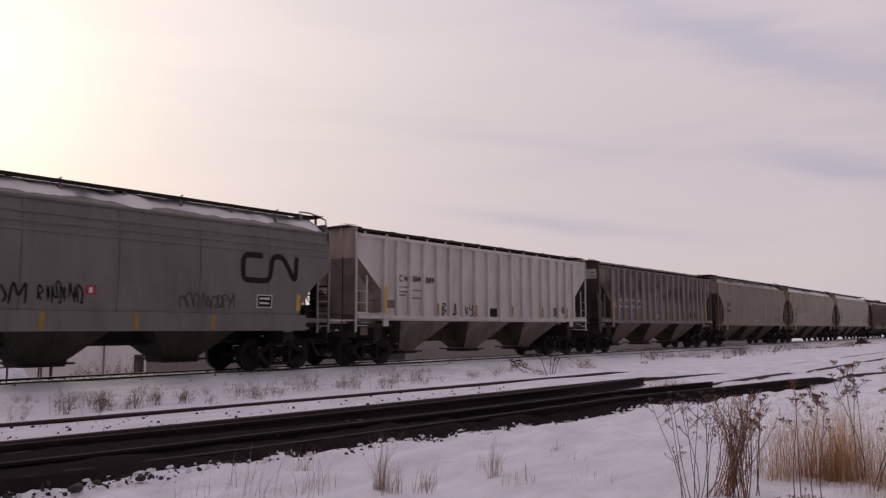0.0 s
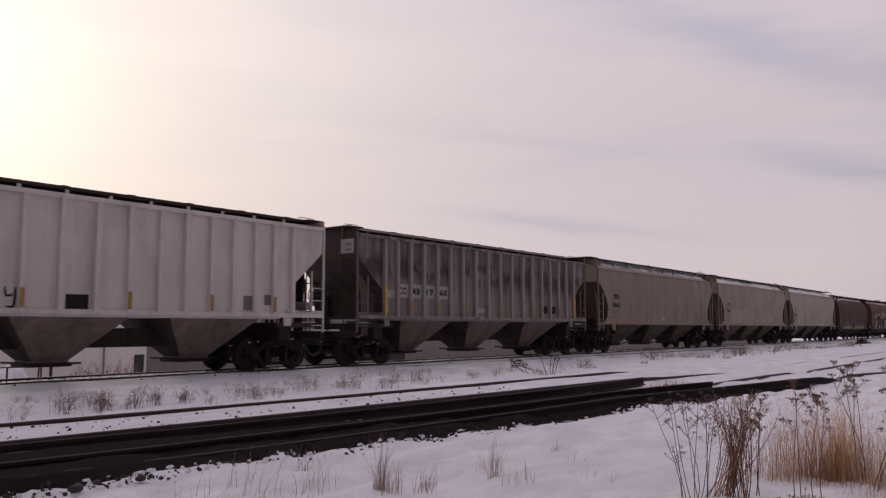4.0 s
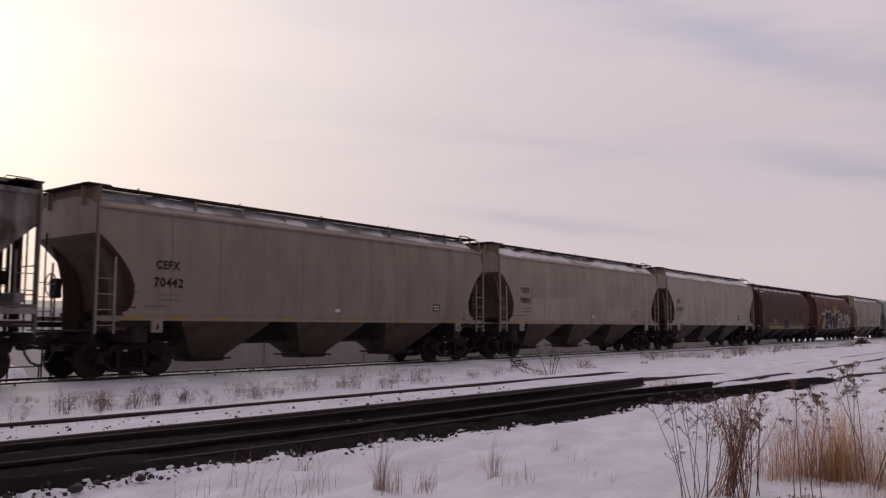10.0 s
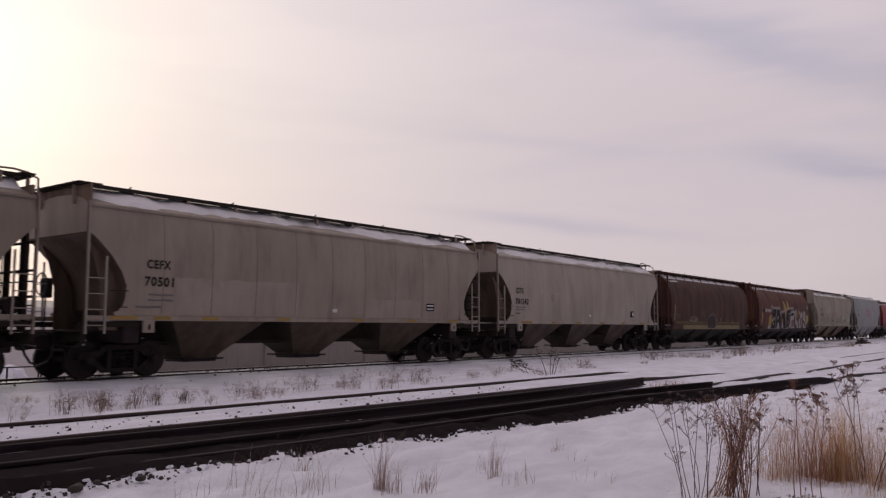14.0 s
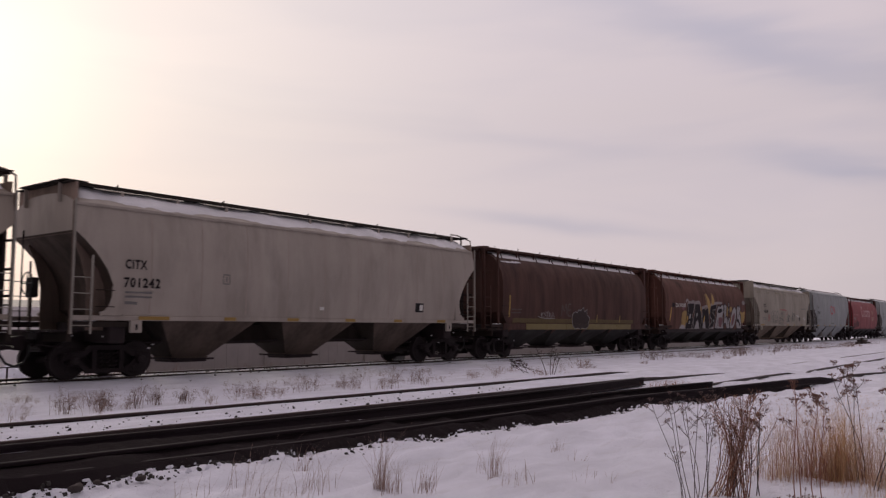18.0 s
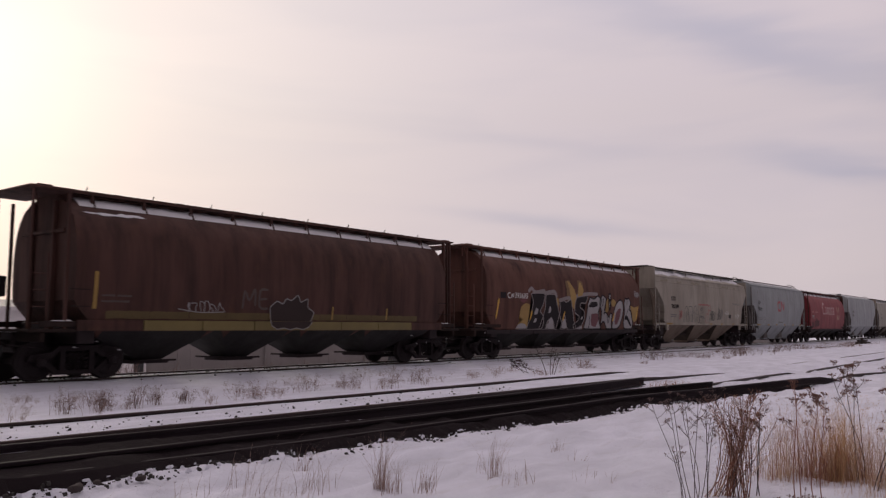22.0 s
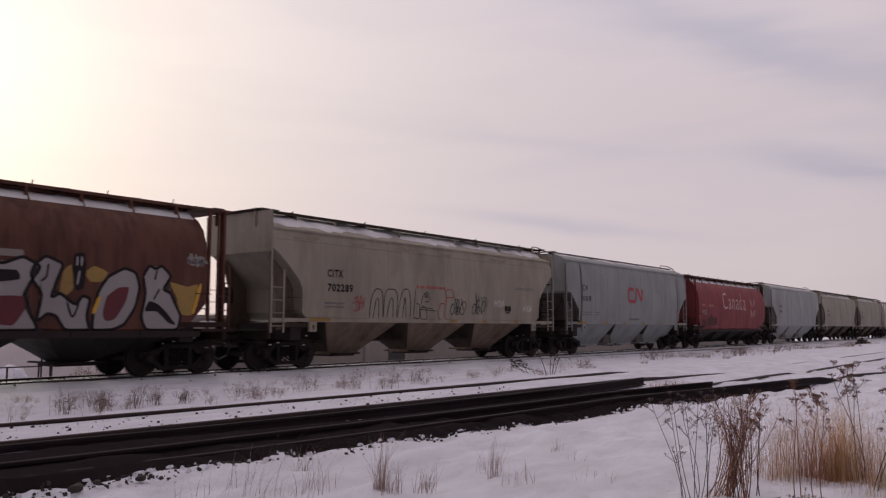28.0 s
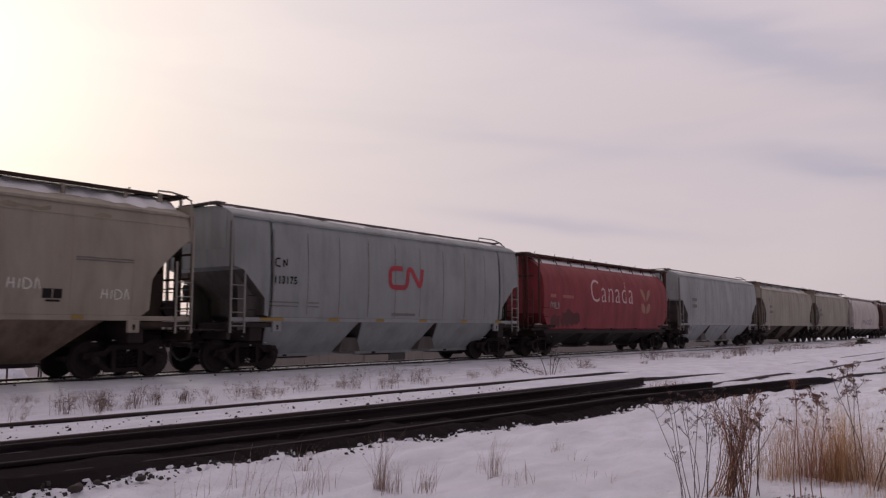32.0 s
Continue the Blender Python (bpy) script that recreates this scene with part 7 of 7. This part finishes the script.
def stand(label, x, y, wide, deep, count, height, material, seed, lean=0.12, width=0.0021, plume=0.3):
    """A stand of fine dry grass, wide across the view; some blades carry a feathery plume."""
    rnd = random.Random(seed)
    bm = bmesh.new()
    for _ in range(count):
        u, v = rnd.gauss(0, wide * 0.5), rnd.gauss(0, deep * 0.5)
        px, py = x + ACROSS.x * u + AWAY.x * v, y + ACROSS.y * u + AWAY.y * v
        root = Vector((px, py, ground_z(px, py) - 0.02))
        tilt = ACROSS * rnd.gauss(0.02, lean) + AWAY * rnd.gauss(0, lean)
        hgt = height * (0.30 + 0.85 * rnd.random() ** 0.8) * (1 - 0.3 * min(1.0, abs(u) / wide)) * (1 + 0.25 * noise.noise((u * 9, v * 9, seed)))
        blade(bm, root, tilt * hgt, hgt, width * rnd.uniform(0.6, 1.5), rnd.uniform(1.1, 2.6), 5)
        if rnd.random() < plume:
            top = root + tilt * hgt + Vector((0, 0, hgt * 0.88))
            for _ in range(5):
                o = top + Vector((rnd.gauss(0, 0.008), rnd.gauss(0, 0.008), -rnd.uniform(0, 0.10)))
                d = Vector((rnd.gauss(0, 0.012), rnd.gauss(0, 0.012), rnd.uniform(0.01, 0.03)))
                e = d.orthogonal().normalized() * 0.0022
                bm.faces.new((bm.verts.new(o - e), bm.verts.new(o + e), bm.verts.new(o + d)))
    return tagged(link("grass_stand", data_of("grass_stand", bm, material)), label, "dry grass", "", "stuff")


umbel_weed(7.72, 3.02, ((-0.02, -0.25, 0.96), (0.00, -0.12, 0.96), (0.06, -0.08, 1.02), (0.12, 0.10, 0.98), (0.14, 0.02, 0.88), (0.22, 0.26, 1.0)), WEED_STEM, FROSTED, 1, "sparse dark dead weed with frosted flat heads", 0.9, 0.75)
umbel_weed(7.90, 2.94, ((-0.02, -0.08, 0.98), (0.08, 0.22, 0.99), (0.03, 0.10, 0.80), (-0.12, -0.24, 0.50)), WEED_STEM, FROSTED, 2, "tall dark dead weed with frosted flat heads", 0.9, 0.75)
dock(8.28, 2.72, 1.06, 36, 4, "dense russet dock stalks heavy with seed")
dock(8.42, 2.66, 1.02, 18, 14, "dense russet dock stalks heavy with seed")
umbel_weed(8.55, 2.62, ((-0.05, 0.03, 0.98), (0.02, 0.16, 0.95), (0.06, 0.10, 0.80)), WEED_STEM, RUSSET, 3, "tall dead weed with dark clustered heads beside dock", 1.25)
umbel_weed(8.35, 2.16, ((0.0, -0.02, 1.0), (0.05, 0.02, 1.16)), REDDISH, RUSSET, 5, "reddish dead weed with dark clustered heads", 1.3)
umbel_weed(8.50, 2.02, ((-0.02, 0.05, 1.02), (0.06, 0.10, 0.95)), REDDISH, RUSSET, 6, "reddish dead weed with dark clustered heads", 1.3)
umbel_weed(10.05, 2.02, ((0.16, -0.10, 1.16), (0.14, -0.02, 1.22), (0.10, 0.07, 1.26), (0.18, 0.12, 1.05)), WEED_STEM, RUSSET, 8, "tall dead weed standing above straw grass", 1.35)
umbel_weed(9.85, 1.50, ((-0.10, 0.08, 1.20), (0.0, 0.0, 1.28), (0.05, 0.10, 1.1), (-0.30, 0.06, 0.85), (-0.25, 0.16, 0.95)), WEED_STEM, RUSSET, 9, "tall leaning dead weed with dark heads", 1.35)
umbel_weed(7.75, 2.02, ((0.0, 0.06, 0.16), (0.05, 0.16, 0.12), (-0.05, -0.12, 0.10)), DRY, RUSSET, 10, "low dead weed tips in snow", 0.8, 0.6)
umbel_weed(22.3, 12.9, ((-0.10, -0.42, 0.82), (0.0, 0.05, 0.78), (0.05, 0.22, 0.80), (0.12, 0.30, 0.55)), WEED_STEM, WEED_STEM, 11, "dark dead weed between the tracks", 1.0, 2.2)
umbel_weed(22.6, 13.8, ((0.5, -0.45, 0.22), (0.2, -0.55, 0.32), (0.0, -0.62, 0.18), (-0.2, -0.62, 0.36), (-0.1, -0.3, 0.36)), WEED_STEM, WEED_STEM, 12, "low broken dead weed between the tracks", 1.6, 2.0)

stand("loose stand of straw grass with reddish stalks", 9.83, 2.62, 0.36, 0.35, 290, 0.92, STRAW, 1, 0.30, 0.0019)
stand("loose stand of straw grass with reddish stalks", 9.90, 2.52, 0.40, 0.35, 210, 0.98, REDDISH, 2, 0.22, 0.0022)
stand("thick clump of golden dry grass in snow", 10.12, 2.14, 0.24, 0.30, 640, 0.98, ORANGE_GRASS, 3, 0.22, 0.0020, 0.6)
stand("thick clump of golden dry grass in snow", 10.05, 2.20, 0.34, 0.30, 210, 0.86, REDDISH, 4, 0.30)
stand("loose straw grass leaning over snow", 10.2, 1.72, 0.46, 0.45, 430, 0.84, STRAW, 5, 0.40, 0.0019)
stand("thin reddish stalks among straw grass", 10.2, 1.80, 0.46, 0.45, 150, 0.86, REDDISH, 6, 0.3, 0.0021)
stand("low straw grass at the foot of taller weeds", 9.3, 1.62, 0.45, 0.2, 110, 0.34, STRAW, 7, 0.35, 0.0018)
stand("brown dead grass between loose rails", 20.3, 8.0, 0.8, 0.3, 260, 0.26, REDDISH, 8, 0.3, 0.006)
for x, y, n, s, hgt in ((6.33, 5.66, 62, 0.08, 0.66), (6.38, 5.60, 40, 0.12, 0.40), (6.16, 5.36, 34, 0.12, 0.36), (7.63, 5.14, 48, 0.09, 0.52), (6.05, 6.25, 26, 0.22, 0.40), (5.7, 6.1, 22, 0.22, 0.42), (7.9, 5.4, 22, 0.2, 0.30), (6.5, 5.22, 30, 0.12, 0.32), (6.85, 5.45, 26, 0.10, 0.34), (5.25, 6.4, 10, 0.2, 0.42), (4.9, 6.65, 10, 0.3, 0.4), (5.5, 6.1, 14, 0.3, 0.4), (9.75, 5.55, 16, 0.14, 0.22), (9.3, 5.0, 10, 0.15, 0.18), (7.4, 4.7, 30, 0.25, 0.25), (8.2, 4.2, 16, 0.3, 0.2), (6.5, 7.0, 26, 0.12, 0.45), (5.6, 7.0, 16, 0.2, 0.5)):
    tuft("thin dry grass tuft poking through snow", x, y, n, s, hgt, DULL_GRASS, "grass_tuft", 0.26, 0.0022, wind=(0.16, -0.12))
rnd = random.Random(31)
for x, y, hgt, wide in ((7.07, 13.3, 0.42, 0.13), (8.14, 14.2, 0.32, 0.14), (7.8, 13.4, 0.34, 0.10), (8.55, 13.7, 0.40, 0.12), (9.1, 13.9, 0.36, 0.15), (9.46, 13.5, 0.26, 0.10), (6.5, 15.8, 0.4, 0.14), (11.0, 13.5, 0.34, 0.3), (13.3, 14.2, 0.42, 0.3), (14.0, 13.4, 0.42, 0.14), (14.5, 12.8, 0.5, 0.16), (16.4, 13.4, 0.34, 0.12), (36.7, 15.8, 0.5, 0.35), (41.4, 13.4, 0.55, 0.7), (42.5, 13.6, 0.4, 0.9), (53.6, 13.8, 0.5, 1.0), (6.3, 16.8, 0.3, 0.2)):
    low_bush("low grey-brown weed between the tracks", x, y, wide * 2.0, hgt * 1.15, WEED_BROWN, 24 if x < 30 else 26, 0.0042 if x < 30 else 0.008, -0.2 if x < 8 else 0.1)
for k in range(60):
    x = rnd.uniform(26, 90)
    tuft("low brown weeds on the snowy bank", x, rnd.uniform(13.5, 17.6), rnd.randint(24, 60), rnd.uniform(0.3, 1.1), rnd.uniform(0.15, 0.36), WEED_BROWN, "weed_tuft", 0.5, 0.006)
for k in range(70):
    x = rnd.uniform(5.5, 24) if k < 52 else rnd.uniform(26, 80)
    y = rnd.uniform(12.5, 14.6) if k % 3 else rnd.uniform(14.2, 17.4)
    low_bush("small dry weed between the tracks", x, y, rnd.uniform(0.1, 0.45), rnd.uniform(0.12, 0.34), DULL_GRASS, rnd.randint(5, 11), 0.0034 if x < 24 else 0.006)
for k in range(22):
    x = 8 + k * 5.0
    tuft("brown weeds along the far side of the track", x, 22.2 + rnd.uniform(-0.3, 0.3), 70, 2.5, rnd.uniform(0.22, 0.40), WEED_BROWN, "weed_strip", 0.4, 0.006)
for x, y, hgt in ((27.6, 50.5, 2.2), (29.0, 51.0, 2.0), (30.6, 50.0, 2.4), (31.4, 51.5, 1.8), (20.5, 50.0, 1.8)):
    low_bush("tall brown weeds before the warehouse wall", x, y, 1.3, hgt * 0.85, WEED_BROWN, 30, 0.014)

for x, y, n, hgt in ((4.3, 6.5, 9, 0.55), (4.75, 6.2, 10, 0.6), (5.1, 6.05, 9, 0.5), (3.95, 7.0, 6, 0.5), (5.75, 6.9, 6, 0.6)):
    tuft("long faint grass stalks leaning over snow", x, y, n, 0.3, hgt, FROSTED, "grass_tuft", 0.2, 0.0020, wind=(0.45, -0.25))

# ---- rocks at the edge of the ballast ----
for x, y, r in ((4.22, 7.70, 0.065), (4.84, 7.58, 0.05), (4.42, 7.68, 0.032)):
    bm = bmesh.new()
    bmesh.ops.create_icosphere(bm, subdivisions=2, radius=r)
    for v in bm.verts:
        v.co *= 1 + 0.6 * noise.noise(v.co * 14 + Vector((x, y, 0)))
        v.co.z *= 0.75
    rock = link("rock", data_of("rock", bm, TAN_STONE))
    rock.matrix_basis = pose(x, y, ground_z(x, y) + 0.05 + r * 0.1, 0, 0, x * 50)
    tagged(rock, "rough brown-grey rock at the edge of black ballast", "rock", "rocks by the ballast")

# ---- the bird ----
bird = new("bird")
tagged(bird, "small dark bird flying up over the train", "bird")
bm = bmesh.new()
tube(bm, ((-0.20, 0, 0.0), (-0.10, 0, 0.01), (0.0, 0, 0.0), (0.12, 0, 0.02), (0.18, 0, 0.04)), [0.012, 0.045, 0.06, 0.05, 0.012], 8)
box(bm, -0.34, -0.18, -0.04, 0.04, -0.006, 0.006)
part("body", bm, BLACK, bird)
WINGS = []
for s in (-1, 1):
    wb = bmesh.new()
    prof = [(0.10, 0.0), (0.06, 0.22), (-0.02, 0.42), (-0.10, 0.40), (-0.12, 0.2), (-0.10, 0.0)]
    top = [wb.verts.new((x, s * y, 0.008)) for x, y in prof]
    low = [wb.verts.new((x, s * y, -0.008)) for x, y in prof]
    wb.faces.new(top)
    wb.faces.new(low[::-1])
    for i in range(len(prof)):
        j = (i + 1) % len(prof)
        wb.faces.new((top[i], top[j], low[j], low[i]))
    wing = part("wing", wb, BLACK, bird)
    wing.matrix_basis = pose(0, s * 0.04, 0.02)
    WINGS.append((wing, s))


def motions():
    """The train rolls past to the left, its wheels turn, and a bird crosses behind it."""
    beats = [k * 4 / 30 for k in range(240)] + [32.0]
    for car, i in CARS:
        mid = place_of(i)
        walk(car, [(t, pose(mid - run(t), TRACK_Y, 0)) for t in (0, 2, 4, 6, 8, 10, 12, 14, 16, 18, 20, 22, 24, 26, 28, 30, 32)])
    for wheel, dx in SPINNING:
        walk(wheel, [(t, pose(dx, 0, WHEEL_R, 0, -math.degrees(run(t) / WHEEL_R), 0)) for t in beats])
    fly = ((0, 41, 46, -0.9), (9.6, 42, 45, -0.6), (10.6, 45, 37, 4.5), (11.2, 47.9, 32.1, 7.5), (11.6, 49.6, 29.3, 7.8), (12.0, 51.1, 26.6, 8.3), (12.4, 52.6, 23.5, 8.1), (12.8, 54.2, 19.7, 7.6), (13.2, 55.6, 15.4, 6.9), (13.6, 56.8, 10.9, 5.8), (14.0, 57.5, 6.4, 4.7), (17, 62, -30, 5), (32, 80, -180, 12))
    walk(bird, [(t, pose(x, y, z, 0, -8 if t < 12 else 6, -62)) for t, x, y, z in fly])
    flaps = [k * 0.1 for k in range(321)]
    for wing, s in WINGS:
        walk(wing, [(t, pose(0, s * 0.04, 0.02, s * 32 * math.sin(t * math.tau / 0.4), 0, 0)) for t in flaps])


motions()
